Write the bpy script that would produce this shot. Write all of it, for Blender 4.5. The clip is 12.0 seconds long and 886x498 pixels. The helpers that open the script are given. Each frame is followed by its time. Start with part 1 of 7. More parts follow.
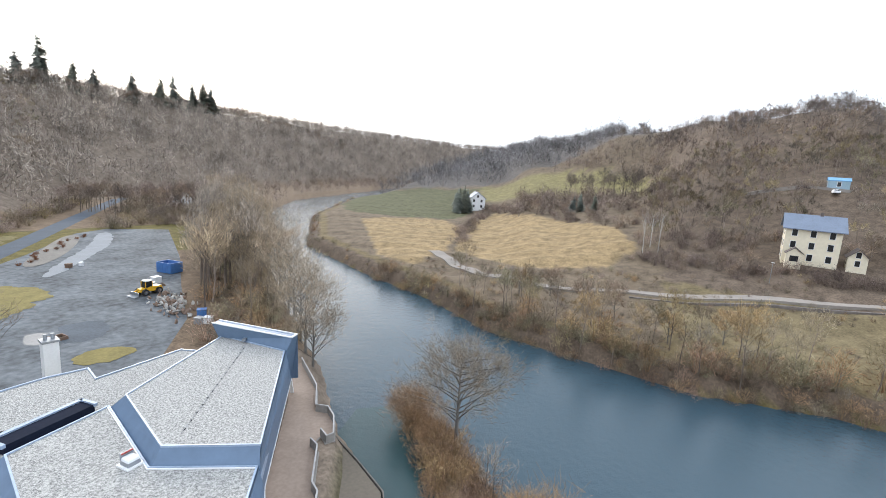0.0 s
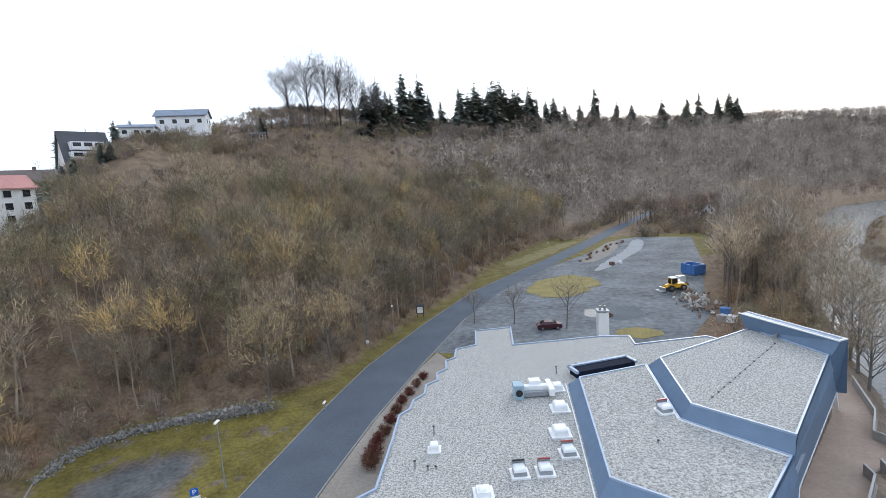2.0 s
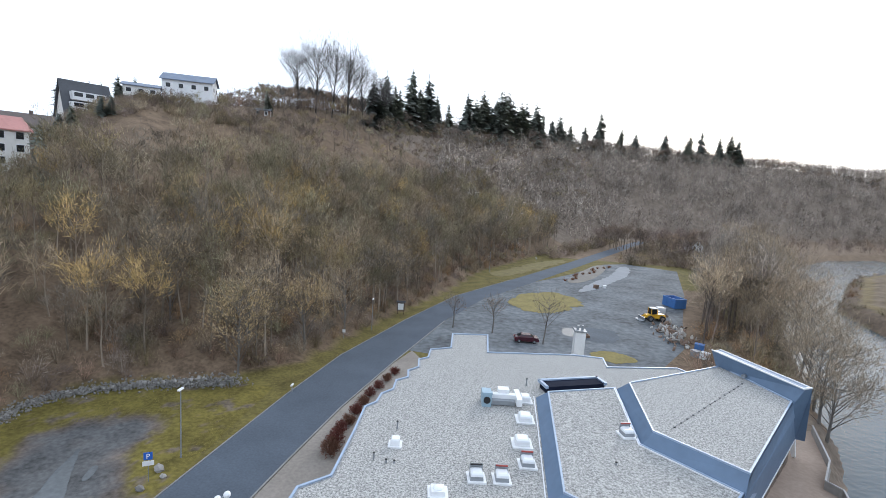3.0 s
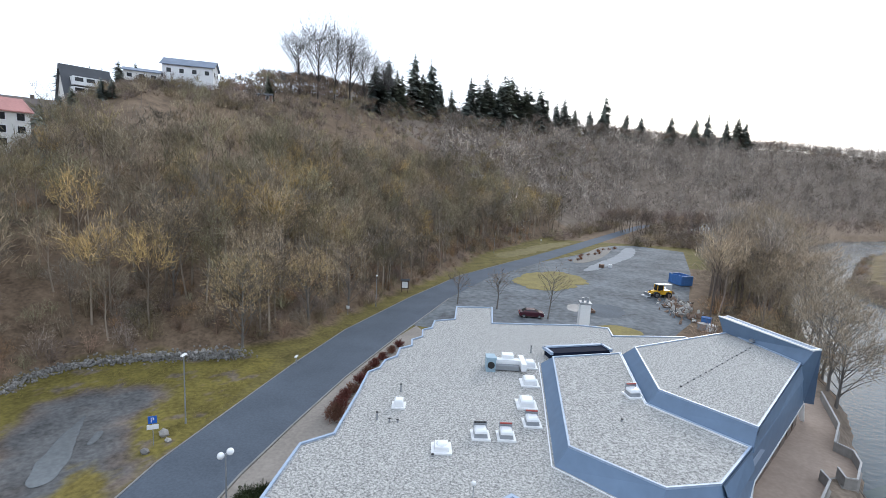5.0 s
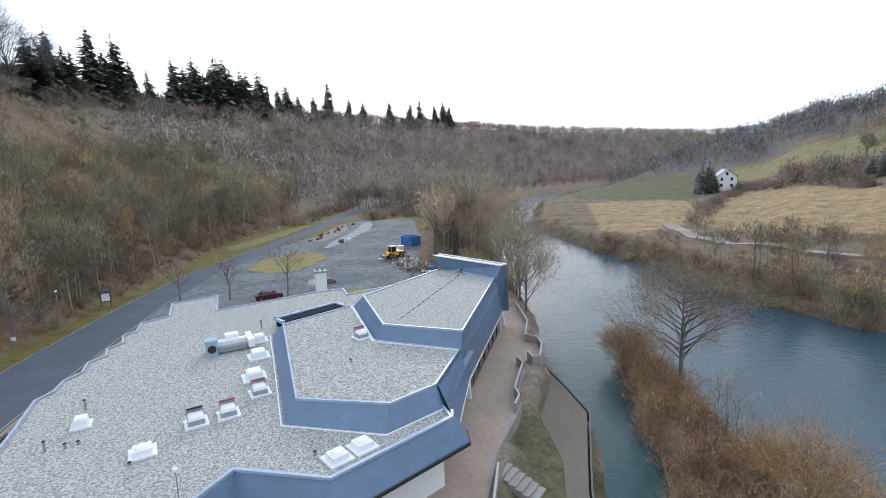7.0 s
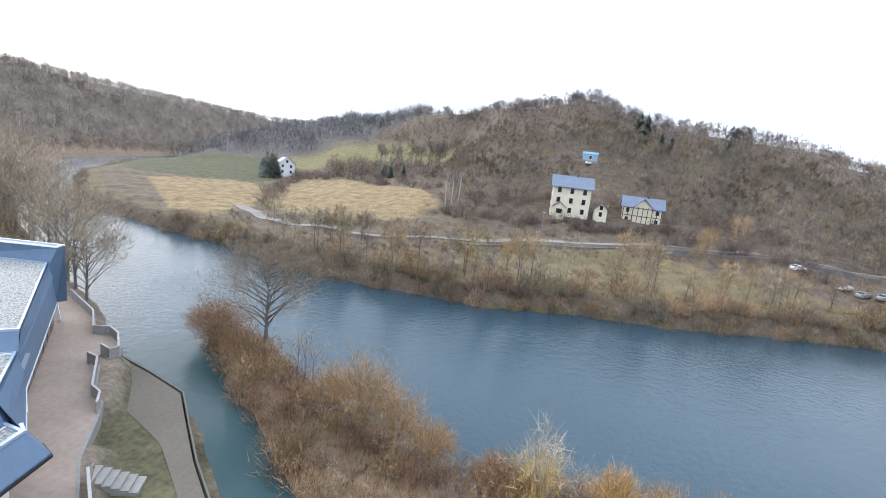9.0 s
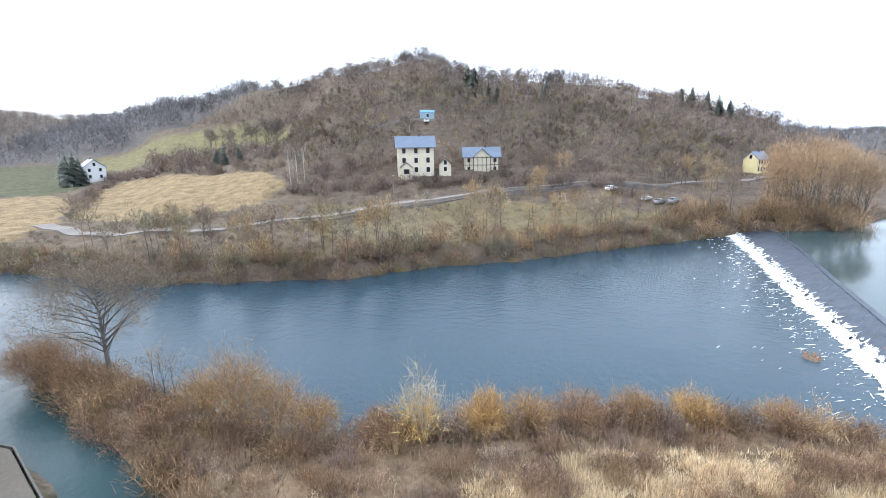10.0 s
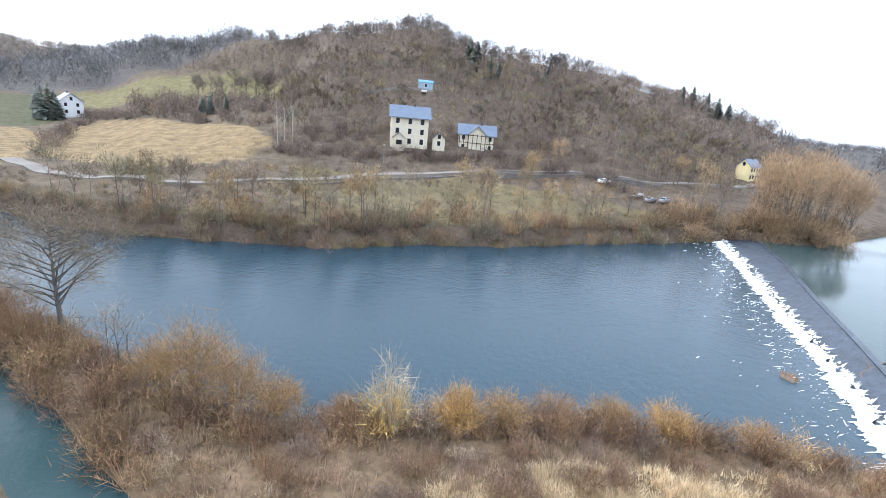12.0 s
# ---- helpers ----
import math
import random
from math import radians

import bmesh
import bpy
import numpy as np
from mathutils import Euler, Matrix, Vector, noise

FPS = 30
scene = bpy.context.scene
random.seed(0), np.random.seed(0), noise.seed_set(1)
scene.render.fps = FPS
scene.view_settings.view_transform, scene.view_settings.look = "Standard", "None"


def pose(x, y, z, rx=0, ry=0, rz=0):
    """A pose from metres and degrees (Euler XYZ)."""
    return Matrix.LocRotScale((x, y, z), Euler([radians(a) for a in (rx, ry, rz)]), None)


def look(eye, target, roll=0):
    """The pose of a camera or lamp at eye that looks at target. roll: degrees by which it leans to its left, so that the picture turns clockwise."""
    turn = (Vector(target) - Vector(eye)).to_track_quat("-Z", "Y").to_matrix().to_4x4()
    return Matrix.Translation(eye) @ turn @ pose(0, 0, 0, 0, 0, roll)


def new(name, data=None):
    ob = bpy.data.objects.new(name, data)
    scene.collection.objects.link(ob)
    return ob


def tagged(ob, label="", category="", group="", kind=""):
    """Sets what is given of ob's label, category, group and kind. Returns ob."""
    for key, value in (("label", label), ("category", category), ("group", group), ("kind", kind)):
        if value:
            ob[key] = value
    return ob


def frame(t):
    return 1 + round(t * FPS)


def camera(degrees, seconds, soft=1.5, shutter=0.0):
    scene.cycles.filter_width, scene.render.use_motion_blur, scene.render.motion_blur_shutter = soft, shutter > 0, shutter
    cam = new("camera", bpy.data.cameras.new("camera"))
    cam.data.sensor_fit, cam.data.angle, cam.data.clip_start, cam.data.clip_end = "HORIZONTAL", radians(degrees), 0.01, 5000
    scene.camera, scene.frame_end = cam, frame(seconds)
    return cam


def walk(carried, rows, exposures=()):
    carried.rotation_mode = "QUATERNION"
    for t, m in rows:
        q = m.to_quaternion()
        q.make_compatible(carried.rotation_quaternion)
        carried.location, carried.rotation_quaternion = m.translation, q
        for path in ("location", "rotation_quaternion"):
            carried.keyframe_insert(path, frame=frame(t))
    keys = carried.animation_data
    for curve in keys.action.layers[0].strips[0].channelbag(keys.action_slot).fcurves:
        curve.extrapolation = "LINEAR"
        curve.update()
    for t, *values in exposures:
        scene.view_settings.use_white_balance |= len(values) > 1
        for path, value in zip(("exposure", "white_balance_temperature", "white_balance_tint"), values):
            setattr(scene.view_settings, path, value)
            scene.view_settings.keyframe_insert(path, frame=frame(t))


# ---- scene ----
cam = camera(86, 12.0, soft=0.8)
walk(cam, [
    (0, look((3.16, -1.53, 28.75), (42.02, 28.72, 20.10), 3.85)),
    (0.5, look((0.88, -2.60, 25.95), (10.32, 46.05, 19.29), 3.22)),
    (1, look((0.89, -3.64, 26.25), (-5.15, 45.14, 17.07), 3.12)),
    (1.5, look((0.52, -4.11, 26.27), (-6.13, 44.74, 17.93), -3.97)),
    (2, look((0.74, -4.30, 26.10), (-4.33, 44.95, 19.17), -3.90)),
    (2.5, look((0.81, -4.50, 25.87), (-2.66, 44.95, 19.37), 3.55)),
    (4.5, look((1.37, -4.42, 24.53), (-3.27, 44.82, 17.21), 4.01)),
    (5, look((1.35, -4.27, 23.29), (-3.10, 44.94, 15.59), 3.20)),
    (5.5, look((1.05, -4.37, 22.30), (-4.81, 44.53, 13.71), 2.09)),
    (6, look((1.13, -3.11, 20.90), (-1.77, 46.17, 12.96), 1.18)),
    (6.5, look((2.57, -0.19, 19.04), (5.59, 49.04, 10.90), 0.04)),
    (7, look((4.89, -3.81, 20.01), (25.26, 41.07, 11.63), -2.02)),
    (7.2, look((3.96, -6.01, 19.93), (31.45, 35.11, 12.58), -0.58)),
    (8.8, look((-0.60, -4.85, 20.02), (44.91, 14.05, 11.52), 8.36)),
    (9, look((0.48, -4.33, 20.79), (48.00, 8.63, 12.19), 7.12)),
    (9.5, look((-1.06, -6.05, 21.28), (47.22, -10.25, 8.97), 2.39)),
    (10, look((-0.73, -6.02, 20.79), (48.01, -7.14, 9.69), -0.90)),
    (10.5, look((-0.20, -5.52, 20.86), (47.71, -6.19, 6.55), 4.30)),
    (11, look((0.54, -5.80, 20.78), (48.26, -7.89, 6.00), 4.99)),
    (11.5, look((1.27, -5.63, 21.15), (49.41, -7.62, 7.76), 5.06)),
    (12, look((1.86, -5.78, 21.12), (49.87, -8.74, 7.45), 5.37)),
], exposures=[(0, 0.60, 6600, 10), (0.6, 0.16, 6250, 10), (2.0, 0.2, 6250, 10), (6.2, 0.22, 6250, 10), (7.2, 0.17, 6200, 10), (8.8, 0.60, 6200, 10), (9.5, 0.85, 6100, 10), (12, 0.85, 6100, 10)])

# ---- light: bright thin overcast, the sun behind cloud low over the upper valley ----
SUN_EL, SUN_AZ = radians(22), radians(24)
world = bpy.data.worlds.new("sky")
scene.world = world
world.use_nodes = True
wn, wl = world.node_tree.nodes, world.node_tree.links
wn.clear()
sky = wn.new("ShaderNodeTexSky")
sky.sky_type, sky.sun_disc, sky.sun_elevation, sky.sun_rotation = "NISHITA", False, SUN_EL, SUN_AZ
sky.air_density, sky.dust_density = 1.0, 4.0
scale_sky = wn.new("ShaderNodeVectorMath")
scale_sky.operation = "SCALE"
scale_sky.inputs["Scale"].default_value = 0.10
cloud = wn.new("ShaderNodeMix")
cloud.data_type = "RGBA"
cloud.inputs["Factor"].default_value = 0.80
cloud.inputs["B"].default_value = (1.20, 1.32, 1.50, 1)
bg = wn.new("ShaderNodeBackground")
bg.inputs["Strength"].default_value = 1.0
wout = wn.new("ShaderNodeOutputWorld")
wl.new(sky.outputs[0], scale_sky.inputs[0])
wl.new(scale_sky.outputs[0], cloud.inputs["A"])
wl.new(cloud.outputs["Result"], bg.inputs[0])
wl.new(bg.outputs[0], wout.inputs[0])
sun = new("sun", bpy.data.lights.new("sun", "SUN"))
sun.data.energy, sun.data.angle, sun.data.color = 1.1, radians(12), (1.0, 0.96, 0.91)
sun.matrix_world = look((0, 0, 0), (-math.sin(SUN_AZ) * math.cos(SUN_EL), -math.cos(SUN_AZ) * math.cos(SUN_EL), -math.sin(SUN_EL)))


# ---- materials ----
def material(name, colour, rough=0.8, metal=0.0, vary=0.25, grain=3.0, large=0.15, bump=0.0, bump_scale=20.0,
             tint=False, second=None, spec=0.5, per_object=0.0, sharp=0.4):
    """A principled surface whose colour varies at two scales; tint: multiplied by the mesh's own tint layer."""
    m = bpy.data.materials.new(name)
    m.use_nodes = True
    nt = m.node_tree
    n, l = nt.nodes, nt.links
    b = n["Principled BSDF"]
    b.inputs["Roughness"].default_value, b.inputs["Metallic"].default_value = rough, metal
    b.inputs["Specular IOR Level"].default_value = spec
    co = n.new("ShaderNodeTexCoord")
    geo = n.new("ShaderNodeNewGeometry")
    fine, broad = n.new("ShaderNodeTexNoise"), n.new("ShaderNodeTexNoise")
    fine.inputs["Scale"].default_value, fine.inputs["Detail"].default_value = grain, 6
    broad.inputs["Scale"].default_value, broad.inputs["Detail"].default_value = large, 4
    for t in (fine, broad):
        l.new(geo.outputs["Position"], t.inputs["Vector"])
    add = n.new("ShaderNodeMath")
    add.operation = "ADD"
    l.new(fine.outputs["Fac"], add.inputs[0])
    l.new(broad.outputs["Fac"], add.inputs[1])
    ramp = n.new("ShaderNodeMapRange")
    ramp.inputs["From Min"].default_value, ramp.inputs["From Max"].default_value = 1 - sharp, 1 + sharp
    l.new(add.outputs[0], ramp.inputs["Value"])
    mix = n.new("ShaderNodeMix")
    mix.data_type = "RGBA"
    c2 = second or tuple(c * (1 + vary) for c in colour)
    c1 = colour if second else tuple(c * (1 - vary) for c in colour)
    mix.inputs["A"].default_value, mix.inputs["B"].default_value = (*c1, 1), (*c2, 1)
    l.new(ramp.outputs[0], mix.inputs["Factor"])
    out = mix.outputs["Result"]
    if tint:
        at = n.new("ShaderNodeAttribute")
        at.attribute_name = "tint"
        mul = n.new("ShaderNodeMix")
        mul.data_type, mul.blend_type = "RGBA", "MULTIPLY"
        mul.inputs["Factor"].default_value = 1
        l.new(out, mul.inputs["A"])
        l.new(at.outputs["Color"], mul.inputs["B"])
        out = mul.outputs["Result"]
    if per_object:
        info = n.new("ShaderNodeObjectInfo")
        rng = n.new("ShaderNodeMapRange")
        rng.inputs["To Min"].default_value, rng.inputs["To Max"].default_value = 1 - per_object, 1 + per_object
        l.new(info.outputs["Random"], rng.inputs["Value"])
        sc = n.new("ShaderNodeVectorMath")
        sc.operation = "SCALE"
        l.new(out, sc.inputs[0])
        l.new(rng.outputs[0], sc.inputs["Scale"])
        out = sc.outputs[0]
    l.new(out, b.inputs["Base Color"])
    if bump:
        bt = n.new("ShaderNodeTexNoise")
        bt.inputs["Scale"].default_value, bt.inputs["Detail"].default_value = bump_scale, 5
        l.new(geo.outputs["Position"], bt.inputs["Vector"])
        bp = n.new("ShaderNodeBump")
        bp.inputs["Strength"].default_value, bp.inputs["Distance"].default_value = bump, 0.05
        l.new(bt.outputs["Fac"], bp.inputs["Height"])
        l.new(bp.outputs[0], b.inputs["Normal"])
    return m


def water_material(name, colour, wave, wave_scale):
    m = bpy.data.materials.new(name)
    m.use_nodes = True
    n, l = m.node_tree.nodes, m.node_tree.links
    b = n["Principled BSDF"]
    b.inputs["Base Color"].default_value = (*colour, 1)
    b.inputs["Roughness"].default_value, b.inputs["IOR"].default_value = 0.06, 1.33
    geo = n.new("ShaderNodeNewGeometry")
    big, small = n.new("ShaderNodeTexNoise"), n.new("ShaderNodeTexNoise")
    big.inputs["Scale"].default_value, big.inputs["Detail"].default_value = wave_scale, 3
    small.inputs["Scale"].default_value, small.inputs["Detail"].default_value = wave_scale * 5, 4
    add = n.new("ShaderNodeMath")
    add.operation = "MULTIPLY_ADD"
    add.inputs[1].default_value = 0.35
    for t in (big, small):
        l.new(geo.outputs["Position"], t.inputs["Vector"])
    l.new(small.outputs["Fac"], add.inputs[0])
    l.new(big.outputs["Fac"], add.inputs[2])
    bp = n.new("ShaderNodeBump")
    bp.inputs["Strength"].default_value, bp.inputs["Distance"].default_value = wave, 0.3
    l.new(add.outputs[0], bp.inputs["Height"])
    l.new(bp.outputs[0], b.inputs["Normal"])
    # patches of rougher, wind-ruffled water
    patch = n.new("ShaderNodeTexNoise")
    patch.inputs["Scale"].default_value, patch.inputs["Detail"].default_value = 0.06, 3
    l.new(geo.outputs["Position"], patch.inputs["Vector"])
    mr = n.new("ShaderNodeMapRange")
    mr.inputs["From Min"].default_value, mr.inputs["From Max"].default_value = 0.35, 0.7
    mr.inputs["To Min"].default_value, mr.inputs["To Max"].default_value = 0.04, 0.22
    l.new(patch.outputs["Fac"], mr.inputs["Value"])
    l.new(mr.outputs[0], b.inputs["Roughness"])
    return m


LAND = material("land", (1, 1, 1), 0.95, vary=0.45, grain=2.2, large=0.35, sharp=0.3, bump=0.8, bump_scale=3.0, tint=True, spec=0.2)
ASPHALT = material("asphalt", (0.080, 0.098, 0.124), 0.9, spec=0.25, vary=0.22, grain=5, large=0.2, bump=0.2, bump_scale=60)
LOT = material("worn_asphalt", (0.125, 0.138, 0.15), 0.9, spec=0.25, vary=0.5, grain=0.9, large=0.12, sharp=0.3, bump=0.2, bump_scale=40)
GRAVEL = material("gravel", (0.12, 0.12, 0.116), 0.95, second=(0.57, 0.565, 0.54), grain=6.5, large=16.0, bump=1.0, bump_scale=10, spec=0.2, sharp=0.24)
SHEET = material("blue_sheet_cladding", (0.125, 0.19, 0.285), 0.5, vary=0.12, grain=1.2, large=0.3, bump=0.05, bump_scale=4)
TRIM = material("pale_metal_trim", (0.31, 0.39, 0.51), 0.45, metal=0.0, vary=0.15, grain=4, large=0.5)
WHITE = material("white_paint", (0.74, 0.75, 0.76), 0.6, vary=0.08, grain=4, large=0.4)
DARK = material("dark_glass", (0.02, 0.022, 0.026), 0.15, vary=0.2)
BARK = material("bark", (0.13, 0.105, 0.085), 0.9, vary=0.3, grain=6, large=0.4)
TWIG = material("twigs", (1, 1, 1), 0.9, vary=0.25, grain=0.7, large=0.15, tint=True, spec=0.1)
CALM = water_material("calm_water", (0.05, 0.085, 0.09), 0.03, 0.5)
RIVER = water_material("river_water", (0.034, 0.068, 0.092), 0.24, 1.1)


# ---- helpers for meshes ----
def part(name, bm, mat, parent=None, label=""):
    """Links a bmesh as one mesh object under a thing."""
    me = bpy.data.meshes.new(name)
    bm.to_mesh(me)
    bm.free()
    me.materials.append(mat)
    ob = new(name, me)
    ob.parent = parent
    return tagged(ob, label)


def thing(name, label, category, at=(0, 0, 0), turn=0.0, group="", kind=""):
    ob = new(name)
    ob.matrix_world = pose(*at, 0, 0, turn)
    return tagged(ob, label, category, group, kind)


def box(bm, lo, hi, turn=0.0, at=(0, 0, 0)):
    """A box between two corners, turned about z and moved."""
    m = pose(*at, 0, 0, turn)
    v = [bm.verts.new(m @ Vector((x, y, z))) for z in (lo[2], hi[2]) for x, y in ((lo[0], lo[1]), (hi[0], lo[1]), (hi[0], hi[1]), (lo[0], hi[1]))]
    for f in ((3, 2, 1, 0), (4, 5, 6, 7), (0, 1, 5, 4), (1, 2, 6, 5), (2, 3, 7, 6), (3, 0, 4, 7)):
        bm.faces.new([v[i] for i in f])
    return v


def loft(bm, rings, cap=True, closed=True, bottom=False):
    """Joins rings of equal length, each a list of points, into a skin."""
    vs = [[bm.verts.new(p) for p in ring] for ring in rings]
    n = len(vs[0])
    for a, b in zip(vs, vs[1:]):
        for i in range(n if closed else n - 1):
            j = (i + 1) % n
            bm.faces.new((a[i], a[j], b[j], b[i]))
    if cap:
        bm.faces.new(vs[-1])
    if bottom:
        bm.faces.new(vs[0][::-1])
    return vs


def offset(poly, d):
    """A polygon (counter-clockwise) moved outwards by d."""
    out, n = [], len(poly)
    for i in range(n):
        a, b, c = (Vector(poly[(i + k) % n][:2]) for k in (-1, 0, 1))
        u, v = (b - a).normalized(), (c - b).normalized()
        nu, nv = Vector((u.y, -u.x)), Vector((v.y, -v.x))
        k = (nu + nv)
        k = k / max(k.dot(nu), 0.35)
        out.append(tuple(b + k * d))
    return out


def lift(poly, z):
    return [(p[0], p[1], z) for p in poly]


def strip(bm, line, w0, w1, z0, z1):
    """A closed bar along a polyline from offset w0 to w1 across and z0 to z1 up (relative to the line's own z)."""
    rings = []
    pts = [Vector((*p[:2], p[2] if len(p) > 2 else 0.0)) for p in line]
    for i, p in enumerate(pts):
        d = (pts[min(i + 1, len(pts) - 1)] - pts[max(i - 1, 0)]).to_2d().normalized()
        s = Vector((d.y, -d.x, 0))
        rings.append([p + s * w0 + Vector((0, 0, z0)), p + s * w1 + Vector((0, 0, z0)), p + s * w1 + Vector((0, 0, z1)), p + s * w0 + Vector((0, 0, z1))])
    vs = loft(bm, rings, cap=True, bottom=True)
    return vs


def tube(bm, a, b, r0, r1=None, sides=8):
    a, b = Vector(a), Vector(b)
    r1 = r0 if r1 is None else r1
    q = (b - a).to_track_quat("Z", "Y")
    rings = [[p + q @ Vector((math.cos(k * math.tau / sides) * r, math.sin(k * math.tau / sides) * r, 0)) for k in range(sides)] for p, r in ((a, r0), (b, r1))]
    loft(bm, rings, cap=True, bottom=True)


def raw_mesh(name, verts, tris, mat, tints=None):
    """A mesh from number arrays, all triangles, with an optional tint of each corner point."""
    me = bpy.data.meshes.new(name)
    verts, tris = np.asarray(verts, np.float32), np.asarray(tris, np.int32)
    me.vertices.add(len(verts))
    me.vertices.foreach_set("co", verts.ravel())
    me.loops.add(tris.size)
    me.loops.foreach_set("vertex_index", tris.ravel())
    me.polygons.add(len(tris))
    me.polygons.foreach_set("loop_start", np.arange(0, tris.size, 3, dtype=np.int32))
    me.polygons.foreach_set("loop_total", np.full(len(tris), 3, np.int32))
    me.update(calc_edges=True)
    if tints is not None:
        layer = me.attributes.new("tint", "FLOAT_COLOR", "POINT")
        layer.data.foreach_set("color", np.concatenate([np.asarray(tints, np.float32), np.ones((len(verts), 1), np.float32)], 1).ravel())
    me.materials.append(mat)
    return me


# ---- the lie of the land ----
FOOT = [(-60, -60), (-48, 0), (-40, 22), (-45, 33), (-46, 39.5), (-41.4, 45.0), (-28.8, 50.6), (-22.5, 58), (-17, 78.5), (-6, 112), (1, 143), (23, 188), (60, 262), (125, 322), (225, 385), (380, 470), (560, 525), (900, 560)]
WEST_BANK = [(900, 500), (420, 405), (205, 292), (120, 205), (84, 132), (63, 89), (52.0, 67), (45.6, 52), (40.0, 43.0), (36.4, 36.8), (34.4, 30.5), (31.5, 23.4), (28.0, 18.8), (24.4, 14.2), (20.7, 9.8), (14, 0.5), (5, -12), (-8, -34), (-20, -70), (-30, -200)]
ISLAND = [(46, 36.5), (44.5, 26), (37.3, 15.7), (32.8, 5), (33.4, -2.3), (34.3, -10), (34.7, -20), (34.2, -30), (32.2, -38.7), (28, -44.5), (22, -60), (5, -120), (-10, -200), (-20, -190), (-10, -70), (-1, -36), (11, -15), (17, -2), (21.6, 6), (28, 14.7), (34.6, 22.6), (40.5, 30.3), (43.5, 35)]
EAST_BANK = [(900, 470), (430, 372), (235, 270), (150, 200), (104, 139), (91, 92), (87, 69), (78.5, 45), (78.6, 26), (79.2, 8.7), (85.7, -6), (88.8, -22.6), (97, -42), (104, -64), (110.5, -81), (106, -91), (106.5, -103), (120, -126), (150, -180), (200, -260)]
LOWER = [(37.5, 33.5), (33.4, 33.0), (30.6, 31.0), (27.2, 28.5), (23.0, 24.9), (19.6, 19.5), (13, 9), (4, -6), (-9, -30), (-20, -70), (5, -20), (14, 0.5), (20.6, 9.5), (24.2, 14.3), (30.4, 23.5), (36.6, 33)]
WATER_Z, UPPER_Z = -2.5, -1.3


def near_line(px, py, line):
    """Distance from points to a polyline, and on which side (positive: left of its course)."""
    best, side = np.full(px.shape, 1e9), np.zeros(px.shape)
    for (ax, ay), (bx, by) in zip(line, line[1:]):
        dx, dy = bx - ax, by - ay
        t = np.clip(((px - ax) * dx + (py - ay) * dy) / (dx * dx + dy * dy), 0, 1)
        ex, ey = px - ax - t * dx, py - ay - t * dy
        d = np.hypot(ex, ey)
        s = np.sign(dx * (py - ay) - dy * (px - ax))
        closer = d < best - 1e-9
        best, side = np.where(closer, d, best), np.where(closer, s, side)
    return best, side


def inside(px, py, poly):
    hit = np.zeros(px.shape, bool)
    for (ax, ay), (bx, by) in zip(poly, poly[1:] + poly[:1]):
        if ay == by:
            continue
        c = ((ay > py) != (by > py)) & (px < (bx - ax) * (py - ay) / (by - ay) + ax)
        hit ^= c
    return hit


def smooth(a, b, x):
    t = np.clip((x - a) / (b - a), 0, 1)
    return t * t * (3 - 2 * t)


RIVER_POLY = WEST_BANK + EAST_BANK[::-1]
E_R = [118, 140, 160, 200, 300, 400, 550, 800, 1300]
E_AZ = {30: [1, 1, 2, 3, 6, 15, 45, 62, 40], 45: [1, 1, 1.5, 2, 2, 4, 18, 66, 40], 52: [1, 1.2, 2, 2, 3.2, 8, 20, 60, 40], 57: [1, 1.5, 2, 2, 4.5, 12, 30, 58, 40],
        63: [1, 3, 5, 7, 13, 30, 56, 62, 56], 72: [1, 5, 9, 12, 21, 60, 74, 74, 60], 80: [1, 4.5, 9, 22, 58, 72, 70, 60, 50],
        89: [1, 5, 10.8, 28, 67, 76, 72, 62, 50], 97: [1, 5, 10.6, 27, 55, 60, 58, 50, 45], 108: [0.5, 4, 9, 22, 51, 54, 52, 46, 42],
        117: [0.5, 2.5, 5, 11, 36, 47, 46, 42, 38], 124: [0.5, 2, 3, 6, 20, 33, 36, 34, 30], 130: [0.5, 1.5, 2, 3, 6, 10, 14, 20, 24]}
CAP_AZ = [-90, -50, -44, -41, -36, -31, -26, -20, -13, -4, 4, 15, 23, 30, 34, 42]
CAP_Z = [18, 19, 30, 38, 45, 49, 54, 61, 65, 63, 66, 70, 72, 74, 74, 74]


